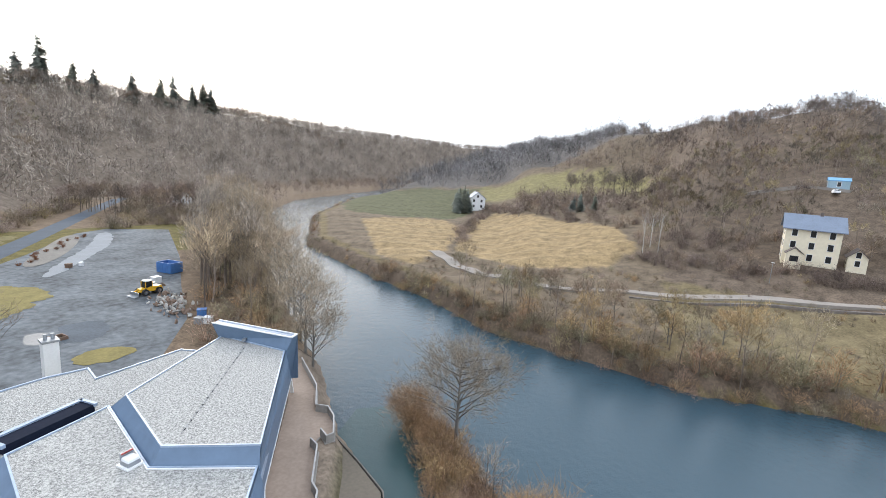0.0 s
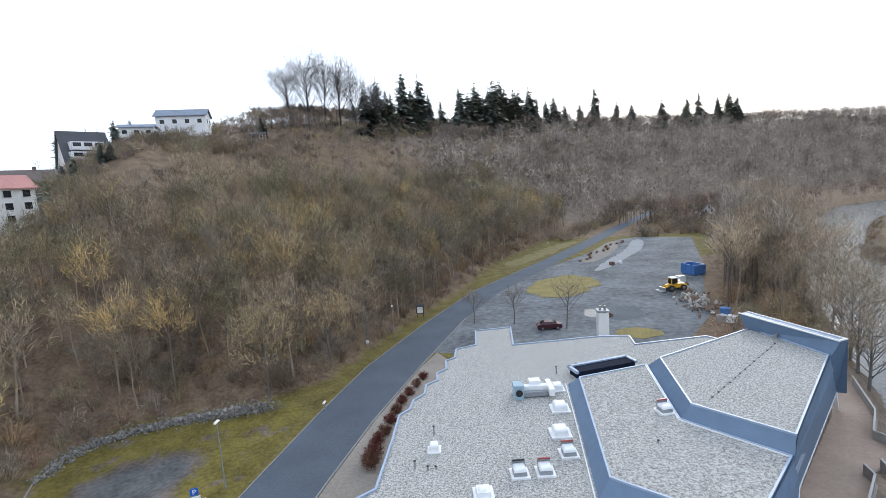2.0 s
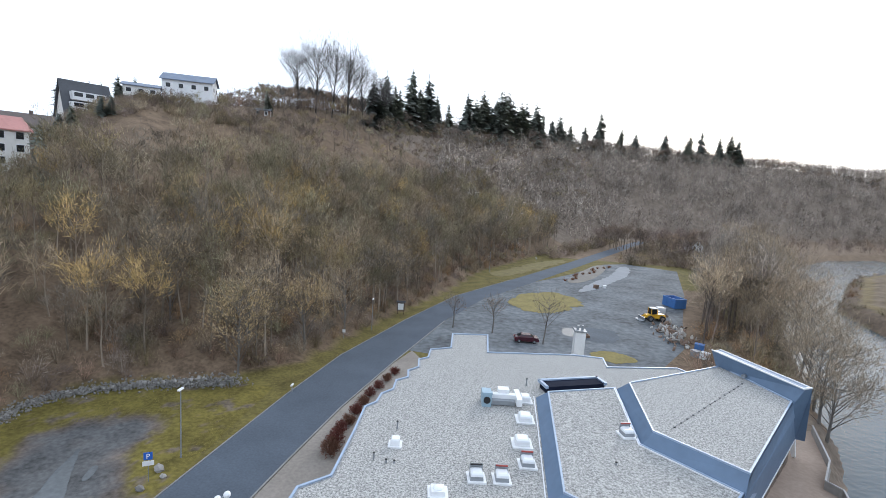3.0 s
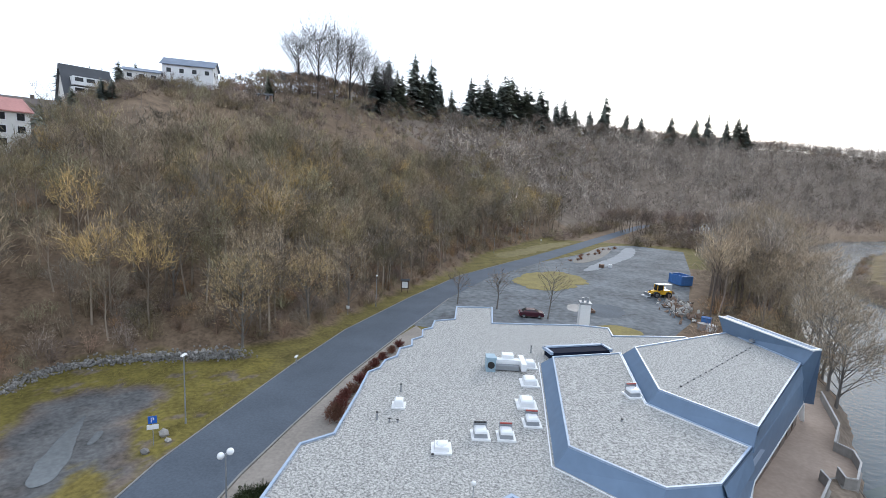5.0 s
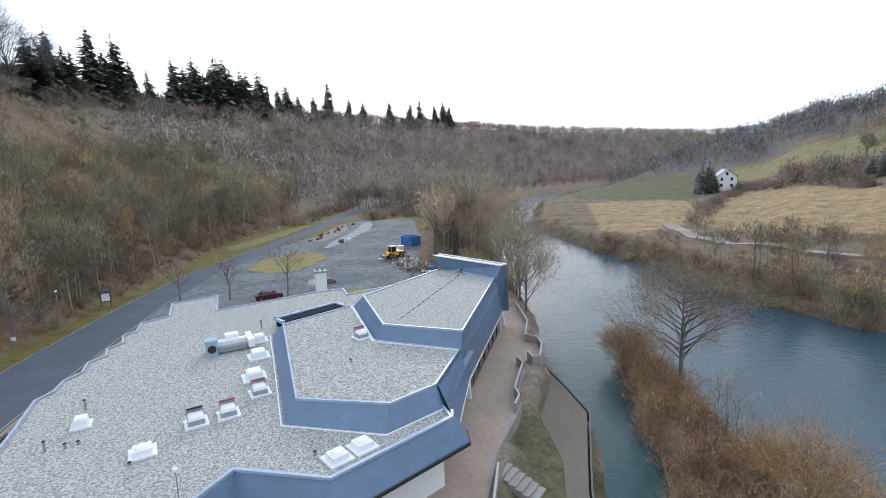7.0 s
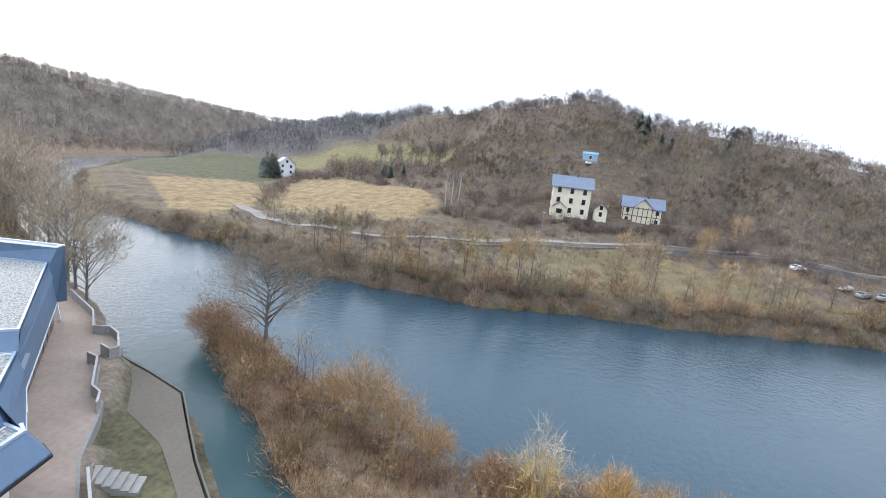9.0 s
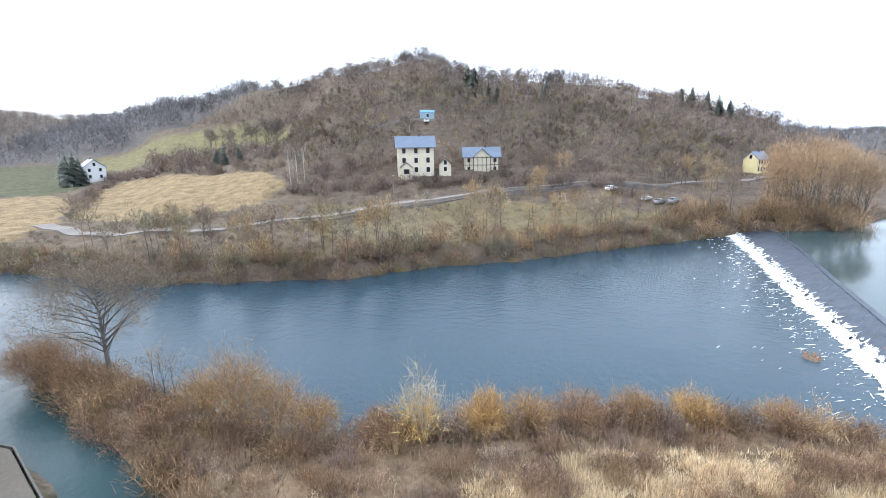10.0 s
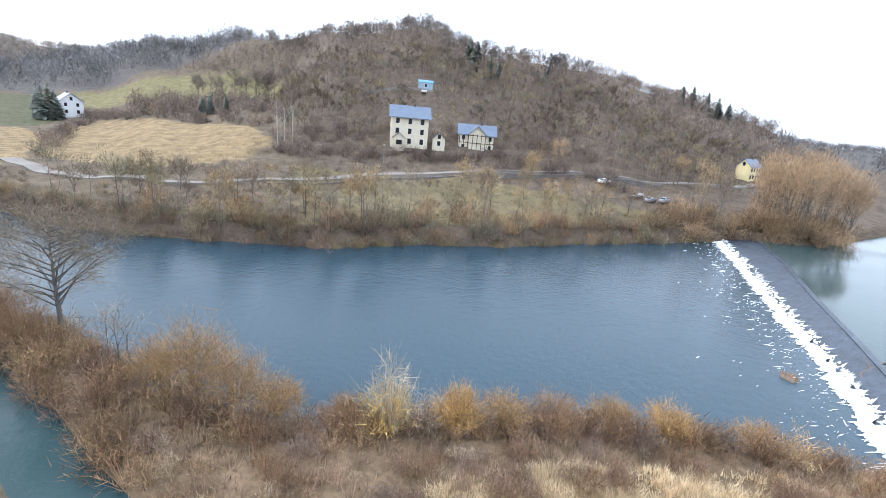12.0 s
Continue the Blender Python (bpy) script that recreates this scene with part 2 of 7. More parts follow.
def ground_z(px, py):
    """Height of the land at points."""
    px, py = np.asarray(px, float), np.asarray(py, float)
    z = np.zeros(px.shape)
    az = np.degrees(np.arctan2(px + 1, py + 6.5))
    r = np.hypot(px + 1, py + 6.5)
    # western hill above its foot
    d, s = near_line(px, py, FOOT)
    d = np.where(s > 0, d, 0)
    cap = np.interp(az, CAP_AZ, CAP_Z) - 0.16 * np.maximum(d - 165, 0)
    cap = np.maximum(cap, 12)
    hill = -7 * np.log(np.exp(-0.56 * d / 7) + np.exp(-(cap + 0.012 * np.minimum(d, 165)) / 7)) + 7 * np.log(1 + np.exp(-cap / 7))
    z = np.where(s > 0, np.maximum(hill, 0), z)
    # land beyond the river
    de, se = near_line(px, py, EAST_BANK)
    keys = list(E_AZ)
    cols = np.array([np.interp(r, E_R, E_AZ[k]) for k in keys])
    pos = np.clip(np.interp(az, keys, range(len(keys))), 0, len(keys) - 1.001)
    i = pos.astype(int)
    f = pos - i
    f = f * f * (3 - 2 * f)
    flat = cols.reshape(len(keys), -1)
    idx = np.arange(px.size).reshape(px.shape)
    ez = np.take(flat.ravel(), i * px.size + idx) * (1 - f) + np.take(flat.ravel(), (i + 1) * px.size + idx) * f
    z = np.where(se > 0, ez * smooth(0, 22, de) + 0.2 * smooth(0, 3, de), z)
    # the island lies low
    isl = inside(px, py, ISLAND)
    z = np.where(isl, -1.3, z)
    z = np.where(inside(px, py, LOWER), -1.3, z)
    lumps = np.sin(px * 0.21 + 1.3) * np.cos(py * 0.17) + 0.6 * np.sin(px * 0.53 + py * 0.37)
    z = z + np.where((s > 0) | (se > 0), lumps * 0.4 * smooth(2, 12, np.where(s > 0, d, de)), 0)
    # the river bed
    wet = inside(px, py, RIVER_POLY) & ~isl
    dw = np.minimum(near_line(px, py, WEST_BANK)[0], de)
    dw = np.minimum(dw, near_line(px, py, ISLAND + ISLAND[:1])[0])
    bank = smooth(0.0, 3.0, dw)
    z = np.where(wet, WATER_Z - 0.4 - 1.4 * bank, np.where(dw < 3.0, (WATER_Z - 0.4) * (1 - bank) + z * bank, z))
    return z


def ground_at(x, y):
    return float(ground_z(np.array([x]), np.array([y]))[0])


def axis(lo, hi, step, far_lo, far_hi):
    pts = list(np.arange(lo, hi + 0.01, step))
    g, p = step, hi
    while p < far_hi:
        g *= 1.06
        p += g
        pts.append(p)
    g, p = step, lo
    while p > far_lo:
        g *= 1.06
        p -= g
        pts.insert(0, p)
    return np.array(pts)


LITTER, GRASS, STRAW, MEADOW = (0.16, 0.115, 0.078), (0.125, 0.105, 0.034), (0.27, 0.195, 0.105), (0.095, 0.095, 0.05)
gx, gy = axis(-70, 150, 1.8, -900, 2500), axis(-110, 190, 1.8, -1500, 2600)
GX, GY = np.meshgrid(gx, gy)
GZ = ground_z(GX, GY)
col = np.zeros((*GX.shape, 3))
dF, sF = near_line(GX, GY, FOOT)
dE, sE = near_line(GX, GY, EAST_BANK)
AZ, RR = np.degrees(np.arctan2(GX + 1, GY + 6.5)), np.hypot(GX + 1, GY + 6.5)
col[:] = GRASS
col[sF > 0] = LITTER
col[sE > 0] = (0.15, 0.115, 0.06)


def paint(mask, colour, amount=1.0):
    a = (mask * amount)[..., None]
    col[:] = col * (1 - a) + np.array(colour) * a


paint((sE > 0) & (dE > 14) & (AZ > 76) & (AZ < 125) & (RR < 136), (0.175, 0.14, 0.08), 0.8)
paint((sE > 0) & (RR > 134) & (AZ > 58), (0.135, 0.102, 0.076))


def polar_poly(points):
    return [(-1.2 + r * math.sin(radians(a)), -6.8 + r * math.cos(radians(a))) for a, r in points]


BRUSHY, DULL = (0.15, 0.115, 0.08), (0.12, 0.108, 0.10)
paint((sE > 0) & (AZ < 76) & (dE > 8), BRUSHY)
FIELD_A = polar_poly([(44, 150), (48.5, 138), (52, 160), (54, 210), (52, 235), (47, 240), (42, 230)])
LOW_FIELD = polar_poly([(53.0, 160), (56, 146), (62, 138), (70, 138), (73, 156), (70.5, 190), (66, 208), (62, 232), (57.5, 272), (54.5, 215)])
MEADOW_A = polar_poly([(40, 260), (47, 242), (52, 238), (54.5, 262), (54.8, 330), (56, 402), (48, 420), (40, 400)])
MEADOW_B = polar_poly([(55.5, 330), (60, 318), (66, 296), (70, 285), (74, 262), (75.8, 290), (72, 322), (68, 345), (64.6, 385), (60, 400), (56, 410)])
paint((sE > 0) & inside(GX, GY, FIELD_A), STRAW)
paint((sE > 0) & inside(GX, GY, MEADOW_A), MEADOW)
paint((sE > 0) & inside(GX, GY, MEADOW_B), (0.19, 0.165, 0.078))
# Ground greyed to blend with the haze-tinted wood on it.
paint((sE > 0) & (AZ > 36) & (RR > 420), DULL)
paint((sE > 0) & inside(GX, GY, LOW_FIELD), STRAW)
paint((sE <= 0) & (sF <= 0) & (GY > 190) & (GX > 30), LITTER)
# Ground up the far valley lightened in its colour to suggest haze.
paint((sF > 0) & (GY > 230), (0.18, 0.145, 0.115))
paint(inside(GX, GY, LOWER), (0.15, 0.12, 0.07))
DIRT_POLY = [(-38.2, 31.7), (-36.4, 36.0), (-32, 36.0), (-28.1, 33.9), (-25.2, 29.0), (-23.5, 27.6), (-24.3, 25.4), (-25.5, 22.9), (-29.8, 19.0), (-34, 16), (-37, 22)]
paint(inside(GX, GY, DIRT_POLY), (0.105, 0.105, 0.108))
paint((sF <= 0) & (sE <= 0) & (GX > 15) & (GY > 8) & (GY < 56) & (GX < 48), (0.20, 0.16, 0.125))
paint((GX > 26) & (GX < 75) & (GY > 56) & (GY < 140) & (sE <= 0), LITTER)
paint(inside(GX, GY, ISLAND), (0.22, 0.155, 0.095))
paint(inside(GX, GY, LOWER), (0.105, 0.095, 0.055))
paint((sE > 0) & (dE < 5), (0.115, 0.085, 0.062))
idx = np.arange(GX.size).reshape(GX.shape)
a, b, c, d4 = idx[:-1, :-1].ravel(), idx[:-1, 1:].ravel(), idx[1:, 1:].ravel(), idx[1:, :-1].ravel()
tris = np.concatenate([np.stack([a, b, c], 1), np.stack([a, c, d4], 1)])
land_me = raw_mesh("ground", np.stack([GX, GY, GZ], -1).reshape(-1, 3), tris, LAND, col.reshape(-1, 3))
land_me.polygons.foreach_set("use_smooth", np.ones(len(land_me.polygons), bool))
ground = tagged(new("ground", land_me), "valley ground of dead grass, leaf litter and straw-coloured fields", "ground", kind="structure")

# ---- river ----
bm = bmesh.new()
bm.faces.new([bm.verts.new((x, y, WATER_Z)) for x, y in ((-400, -47.0), (30, -47.0), (112, -80), (600, -80), (600, 900), (-400, 900))])
river = part("water", bm, RIVER)
tagged(river, "blue-grey river water with slow ripples", "river", kind="structure")
bm = bmesh.new()
bm.faces.new([bm.verts.new((x, y, UPPER_Z)) for x, y in ((-400, -900), (900, -900), (900, -88), (112.5, -88.3), (90.3, -79.2), (68.7, -68.2), (53.6, -61.0), (41.5, -54.9), (27, -48.2), (-400, -48.2))])
upper = part("water", bm, CALM)
tagged(upper, "smooth bright water held above the weir", "river", kind="structure")

bm = bmesh.new()
bm.faces.new([bm.verts.new((x, y, WATER_Z + 0.006)) for x, y in ((5, -14), (13, -1), (19.8, 10.4), (23.4, 15.0), (27.2, 19.6), (30.6, 24.0), (33.4, 30.8), (35.4, 37.4), (41.5, 40.5), (46.5, 37), (41.4, 29.8), (35.4, 22.0), (28.8, 14.0), (22.4, 5.4), (17.8, -2.6), (11.8, -15.6))])
tagged(part("water", bm, water_material("channel_water", (0.03, 0.068, 0.075), 0.16, 0.9)), "sheltered green-blue channel between path and island", "river", kind="structure")

# ---- road and car park ----
ROAD_L = [(-25, -40), (-23.5, 0), (-22.7, 20), (-22.8, 27.3), (-21.9, 35.3), (-20.5, 47.3), (-18.3, 61.1), (-12.4, 81.7), (-4.2, 105.7), (10.3, 132.3), (33, 174.9), (75, 257), (150, 400)]
ROAD_R = [(-18, -40), (-16.8, 0), (-16.3, 20), (-16.0, 27.1), (-15.1, 34.5), (-13.5, 45.5), (-10.4, 60.5), (-5, 83.8), (2, 104), (17, 132), (38, 172), (80, 254), (156, 397)]


def sheet(name, poly, z, mat, label, category, thick=0.0):
    bm = bmesh.new()
    f = bm.faces.new([bm.verts.new((x, y, z)) for x, y in poly])
    f.normal_update()
    if f.normal.z < 0:
        f.normal_flip()
    bmesh.ops.triangulate(bm, faces=[f])
    return tagged(part(name, bm, mat), label, category, kind="structure")


road = sheet("road", ROAD_L + ROAD_R[::-1], 0.05, ASPHALT, "dark grey asphalt road along the foot of the hill", "road")
LOT_POLY = [(-9, 66), (2, 64), (27, 64), (38, 80), (46, 101), (58, 130), (74, 177), (58, 186), (48, 180), (30, 150), (17, 132), (2, 104), (-5, 83.8)]
sheet("pavement", LOT_POLY, 0.035, LOT, "worn grey gravel-strewn car park surface", "pavement")

# ---- bare trees ----
def bare_tree(rng, height, spread, limbs=12, twigs=350, trunk=0.16, twig_len=1.1, twig_w=0.05, low=0.3, droop=0.0):
    """Number arrays of a leafless tree: a tapered trunk, limbs, branches and many fine twigs. Returns points, triangles, and which are twigs."""
    V, T, K = [], [], []

    def bar(a, b, ra, rb, sides=3):
        a, b = np.array(a), np.array(b)
        d = (b - a) / (np.linalg.norm(b - a) + 1e-9)
        u = np.cross(d, (0.3, 0.9, 0.2))
        u /= np.linalg.norm(u) + 1e-9
        v = np.cross(d, u)
        n0 = len(V)
        for p, r in ((a, ra), (b, rb)):
            for k in range(sides):
                t = k * math.tau / sides
                V.append(p + r * (math.cos(t) * u + math.sin(t) * v))
                K.append(0.0)
        for k in range(sides):
            j = (k + 1) % sides
            T.append((n0 + k, n0 + j, n0 + sides + j))
            T.append((n0 + k, n0 + sides + j, n0 + sides + k))

    lean = rng.normal(0, 0.04, 2)
    axis_pts = [np.array([lean[0] * h * height + rng.normal(0, 0.06), lean[1] * h * height + rng.normal(0, 0.06), h * height]) for h in (0, 0.3, 0.55, 0.8)]
    axis_pts[0][:2] = 0
    for i in range(3):
        bar(axis_pts[i], axis_pts[i + 1], trunk * (1 - 0.3 * i), trunk * (0.7 - 0.28 * i), 5)
    tips = [axis_pts[3]]
    for k in range(limbs):
        h = low + (0.8 - low) * (k + rng.random()) / limbs
        base = np.array([np.interp(h, (0, 0.3, 0.55, 0.8), [p[j] for p in axis_pts]) for j in range(3)])
        t = k * 2.4 + rng.normal(0, 0.3)
        out = spread * (1.05 - 0.75 * max(h - 0.35, 0)) * rng.uniform(0.7, 1.05)
        up = height * (1 - h) * rng.uniform(0.35, 0.8) - droop * height * 0.2
        mid = base + np.array([math.cos(t) * out * 0.5, math.sin(t) * out * 0.5, up * 0.6])
        tip = base + np.array([math.cos(t) * out, math.sin(t) * out, up])
        bar(base, mid, trunk * 0.34, trunk * 0.2)
        bar(mid, tip, trunk * 0.2, trunk * 0.07)
        tips += [mid, tip, (mid + tip) / 2]
        for _ in range(3):
            s = mid + (tip - mid) * rng.random()
            e = s + rng.normal(0, 1, 3) * spread * 0.22 + np.array([0, 0, height * 0.07])
            n0, w = len(V), trunk * 0.13
            V.extend([s + np.array([w, 0, 0]), s - np.array([w, 0.3 * w, 0]), e])
            K.extend([0.0] * 3)
            T.append((n0, n0 + 1, n0 + 2))
            tips += [e, (s + e) / 2]
    tips = np.array(tips)
    pick = rng.integers(0, len(tips), twigs)
    s = tips[pick] + rng.normal(0, 0.055 * height * 0.6, (twigs, 3))
    centre = np.array([0, 0, height * 0.45])
    d = s - centre
    d /= np.linalg.norm(d, axis=1, keepdims=True) + 1e-9
    d = d * 0.7 + rng.normal(0, 0.6, (twigs, 3)) + np.array([0, 0, 0.35 - droop])
    d /= np.linalg.norm(d, axis=1, keepdims=True)
    L = rng.uniform(0.5, 1.2, (twigs, 1)) * twig_len
    side = np.cross(d, rng.normal(0, 1, (twigs, 3)))
    side /= np.linalg.norm(side, axis=1, keepdims=True) + 1e-9
    n0 = len(V)
    tv = np.stack([s - side * twig_w, s + side * twig_w, s + d * L], 1).reshape(-1, 3)
    tv[:, 2] = np.maximum(tv[:, 2], 0.1)
    tt = n0 + np.arange(3 * twigs).reshape(-1, 3)
    return np.concatenate([np.array(V), tv]), np.concatenate([np.array(T), tt]), np.concatenate([np.array(K), np.ones(3 * twigs)])


def conifer(rng, height, radius, boughs=420):
    """A spruce: a thin stem with many drooping, overlapping boughs of uneven reach."""
    V, T, K = [], [], []
    for k in range(5):
        t = k * math.tau / 5
        V += [(0.14 * math.cos(t), 0.14 * math.sin(t), 0), (0.02 * math.cos(t), 0.02 * math.sin(t), height)]
        K += [0, 0]
    for k in range(5):
        j = (k + 1) % 5
        T += [(2 * k, 2 * j, 2 * j + 1), (2 * k, 2 * j + 1, 2 * k + 1)]
    lop = rng.uniform(0, math.tau)
    for i in range(boughs):
        h = 0.08 + 0.92 * (1 - math.sqrt(rng.random()))
        t = rng.uniform(0, math.tau)
        rr = (radius * (1 - h) ** 0.62 * rng.uniform(0.4, 1.0) * (1 + 0.28 * math.cos(t - lop + 5 * h)) + 0.12) * rng.uniform(0.65, 1.2)
        z = min(h * height, height - 0.2) + rng.normal(0, 0.1)
        c, s = math.cos(t), math.sin(t)
        w = 0.20 * rr + 0.10
        dip = rng.uniform(-0.1, 0.5)
        n0 = len(V)
        V += [(0, 0, z + 0.2), (0.55 * rr * c - w * s, 0.55 * rr * s + w * c, z - dip * 0.4 * rr - rng.uniform(0, 0.3)), (0.55 * rr * c + w * s, 0.55 * rr * s - w * c, z - dip * 0.4 * rr), (rr * c, rr * s, z - dip * rr)]
        K += [1] * 4
        T += [(n0, n0 + 1, n0 + 3), (n0, n0 + 3, n0 + 2)]
    return np.array(V, float), np.array(T), np.array(K, float)


def scatter(spots, kinds, rng, tints, bark=(0.11, 0.09, 0.07)):
    """Many plants as one set of arrays. spots: x, y, z, size; kinds: templates; tints: base colours."""
    VV, TT, CC, n0 = [], [], [], 0
    for x, y, z, size in spots:
        V, T, K = kinds[rng.integers(len(kinds))]
        t = rng.random() * math.tau
        c, s = math.cos(t), math.sin(t)
        P = V * np.array([size, size, size * rng.uniform(0.85, 1.15)])
        VV.append(np.stack([P[:, 0] * c - P[:, 1] * s + x, P[:, 0] * s + P[:, 1] * c + y, P[:, 2] + z], 1))
        TT.append(T + n0)
        n0 += len(V)
        tone = np.array(tints[rng.integers(len(tints))]) * rng.uniform(0.65, 1.35) * (1 + 0.45 * noise.noise((x * 0.035, y * 0.035, 3)))
        each = np.repeat(rng.uniform(0.55, 1.5, len(V) // 3 + 1), 3)[:len(V), None]
        CC.append(np.where(K[:, None] > 0.5, tone * each, np.array(bark) * rng.uniform(0.7, 2.0)))
    return np.concatenate(VV), np.concatenate(TT), np.concatenate(CC)


def woods(name, spots, kinds, rng, tints, label, category, bark=(0.11, 0.09, 0.07)):
    V, T, C = scatter(spots, kinds, rng, tints, bark)
    return tagged(new(name, raw_mesh(name, V, T, TWIG, C)), label, category, kind="stuff")



# ---- the hall: gravel roofs in three steps, slanting blue cladding ----
PAVE = material("terrace_paving", (0.36, 0.28, 0.225), 0.9, vary=0.2, grain=2.5, large=0.3, bump=0.2, bump_scale=12)
CONCRETE = material("concrete", (0.29, 0.275, 0.255), 0.9, vary=0.18, grain=3, large=0.4, bump=0.2, bump_scale=20)
PLASTER = material("white_plaster", (0.72, 0.71, 0.68), 0.85, vary=0.07, grain=2, large=0.3)
BROWN = material("brown_panel", (0.16, 0.10, 0.07), 0.7, vary=0.25, grain=3)
RAILCAP = material("weathered_rail", (0.42, 0.41, 0.40), 0.8, vary=0.15)
DOME = material("skylight_dome", (0.78, 0.80, 0.82), 0.25, vary=0.05, grain=3)
GREYMETAL = material("grey_metal", (0.30, 0.32, 0.34), 0.45, metal=0.4, vary=0.15)
UNIT = material("blue_grey_machine", (0.30, 0.42, 0.50), 0.45, vary=0.12)
RED = material("red_flap", (0.30, 0.05, 0.04), 0.6)
BLACK = material("black_rubber", (0.02, 0.02, 0.02), 0.7, vary=0.2)

M, MID, TOP = 4.8, 6.1, 7.3
MAIN = [(-10.2, 18.8), (-6.4, 18.5), (-4.6, 17.2), (-3.4, 16.4), (-1.0, 16.4), (0.5, 18.3), (3.9, 21.5), (8.3, 18.4), (16.3, 20.9), (16.4, 22.6), (21.0, 28.4), (33.0, 43.0), (30.0, 51.5), (26.9, 55.9), (17.7, 53.8), (17.9, 57.0), (14.2, 57.2), (2.9, 55.0), (2.9, 62.4), (-2.2, 61.3), (-2.0, 55.4), (-4.5, 54.0), (-4.5, 51.1), (-5.5, 50.1), (-5.2, 47.7), (-6.2, 46.4), (-5.9, 44.6), (-7.0, 43.4), (-6.9, 41.2), (-7.8, 39.9), (-7.9, 38.0), (-8.7, 36.8), (-8.5, 32.5), (-8.4, 26.1), (-10.2, 24.4)]
MID_P = [(8.7, 41.5), (7.7, 25.4), (12.7, 22.0), (16.2, 23.0), (20.3, 27.7), (15.0, 33.0), (16.0, 44.3)]
TOP_P = [(16.9, 43.0), (15.9, 33.1), (20.9, 28.3), (32.2, 42.4), (29.5, 51.0)]
MID_BASE = [(7.7, 42.9), (6.8, 25.0), (12.1, 21.0), (16.4, 22.2), (20.6, 27.4), (14.6, 32.6), (15.6, 45.0)]
TOP_BASE = [(16.0, 44.4), (15.0, 32.9), (20.4, 27.5), (32.6, 42.2), (29.9, 51.6)]
hall = thing("event_hall", "low hall with gravel flat roofs and slanting blue cladding", "building")

bm = bmesh.new()
loft(bm, [lift(offset(MAIN, -0.5), -0.2), lift(offset(MAIN, -0.5), M - 0.35)])
part("wall", bm, PLASTER, hall, "white plastered wall")
bm = bmesh.new()
loft(bm, [lift(offset(MAIN, -0.1), M - 0.34), lift(offset(MAIN, -0.1), M)])
part("roof_gravel", bm, GRAVEL, hall, "pale gravel roof surface")


def rim(name, poly, z0, z1, w_out, w_in, mat=TRIM, label=""):
    """A parapet that follows a polygon."""
    bm = bmesh.new()
    o, i = offset(poly, w_out), offset(poly, -w_in)
    rings = [lift(o, z0), lift(o, z1), lift(i, z1), lift(i, z0)]
    loft(bm, rings + [rings[0]], cap=False)
    return part(name, bm, mat, hall, label)


rim("parapet", MAIN, M - 0.75, M + 0.12, 0.05, 0.13, TRIM, "pale blue-grey metal parapet")
rim("parapet_rail", offset(MAIN, -0.22), M - 0.2, M + 0.03, 0.0, 0.04, GREYMETAL, "thin grey edge strip")


def skin(name, rings, mat, label="", parent=None):
    bm = bmesh.new()
    loft(bm, rings, cap=False)
    return part(name, bm, mat, parent or hall, label)


skin("mid_cladding", [lift(MID_BASE, M - 0.1), lift(MID_P, MID)], SHEET, "slanting blue sheet cladding")
bm = bmesh.new()
loft(bm, [lift(offset(MID_P, -0.05), MID - 0.3), lift(offset(MID_P, -0.05), MID - 0.04)])
part("mid_roof_gravel", bm, GRAVEL, hall)
rim("mid_trim", MID_P, MID - 0.25, MID + 0.08, 0.04, 0.10)
skin("top_cladding", [lift(TOP_BASE, MID - 0.3), lift(TOP_P, TOP)], SHEET)
bm = bmesh.new()
loft(bm, [lift(offset(TOP_P, -0.05), TOP - 0.3), lift(offset(TOP_P, -0.05), TOP - 0.04)])
part("top_roof_gravel", bm, GRAVEL, hall)
rim("top_trim", TOP_P, TOP - 0.25, TOP + 0.08, 0.04, 0.10)
# white lines at the foot of the cladding
bm = bmesh.new()
strip(bm, [(7.6, 42.9), (7.3, 36.0), (6.7, 24.95), (12.05, 20.9), (16.3, 22.1)], 0.0, 0.09, M - 0.05, M + 0.06)
part("flashing", bm, WHITE, hall)
bm = bmesh.new()
strip(bm, [(15.9, 44.4), (14.9, 32.9), (20.2, 27.6)], 0.0, 0.09, MID - 0.05, MID + 0.05)
part("flashing", bm, WHITE, hall)

# riverside slopes down to the eave
EV1, EV2, EV3 = (34.8, 44.9, 2.3), (22.3, 30.0, 2.3), (18.0, 23.4, 2.6)
bm = bmesh.new()
c1, d1 = (32.3, 42.3, TOP), (20.95, 28.2, TOP)
for poly in ([d1, c1, EV1, EV2], [(16.3, 22.9, MID), (20.4, 27.6, MID), EV2, EV3], [(20.4, 27.6, MID), d1, EV2], [(16.3, 22.9, MID), EV3, (16.6, 21.4, M - 0.2)]):
    bm.faces.new([bm.verts.new(p) for p in poly])
part("river_cladding", bm, SHEET, hall)
bm = bmesh.new()
strip(bm, [EV1, EV2, EV3], -0.05, 0.14, -0.16, 0.02)
part("eave_trim", bm, WHITE, hall)
bm = bmesh.new()
loft(bm, [[(34.0, 44.3, -0.2), (22.0, 30.4, -0.2), (17.6, 24.0, -0.2)], [(34.0, 44.3, 2.4), (22.0, 30.4, 2.4), (17.6, 24.0, 2.6)]], cap=False, closed=False)
part("river_wall", bm, BROWN, hall, "brown panelled wall below the eave")
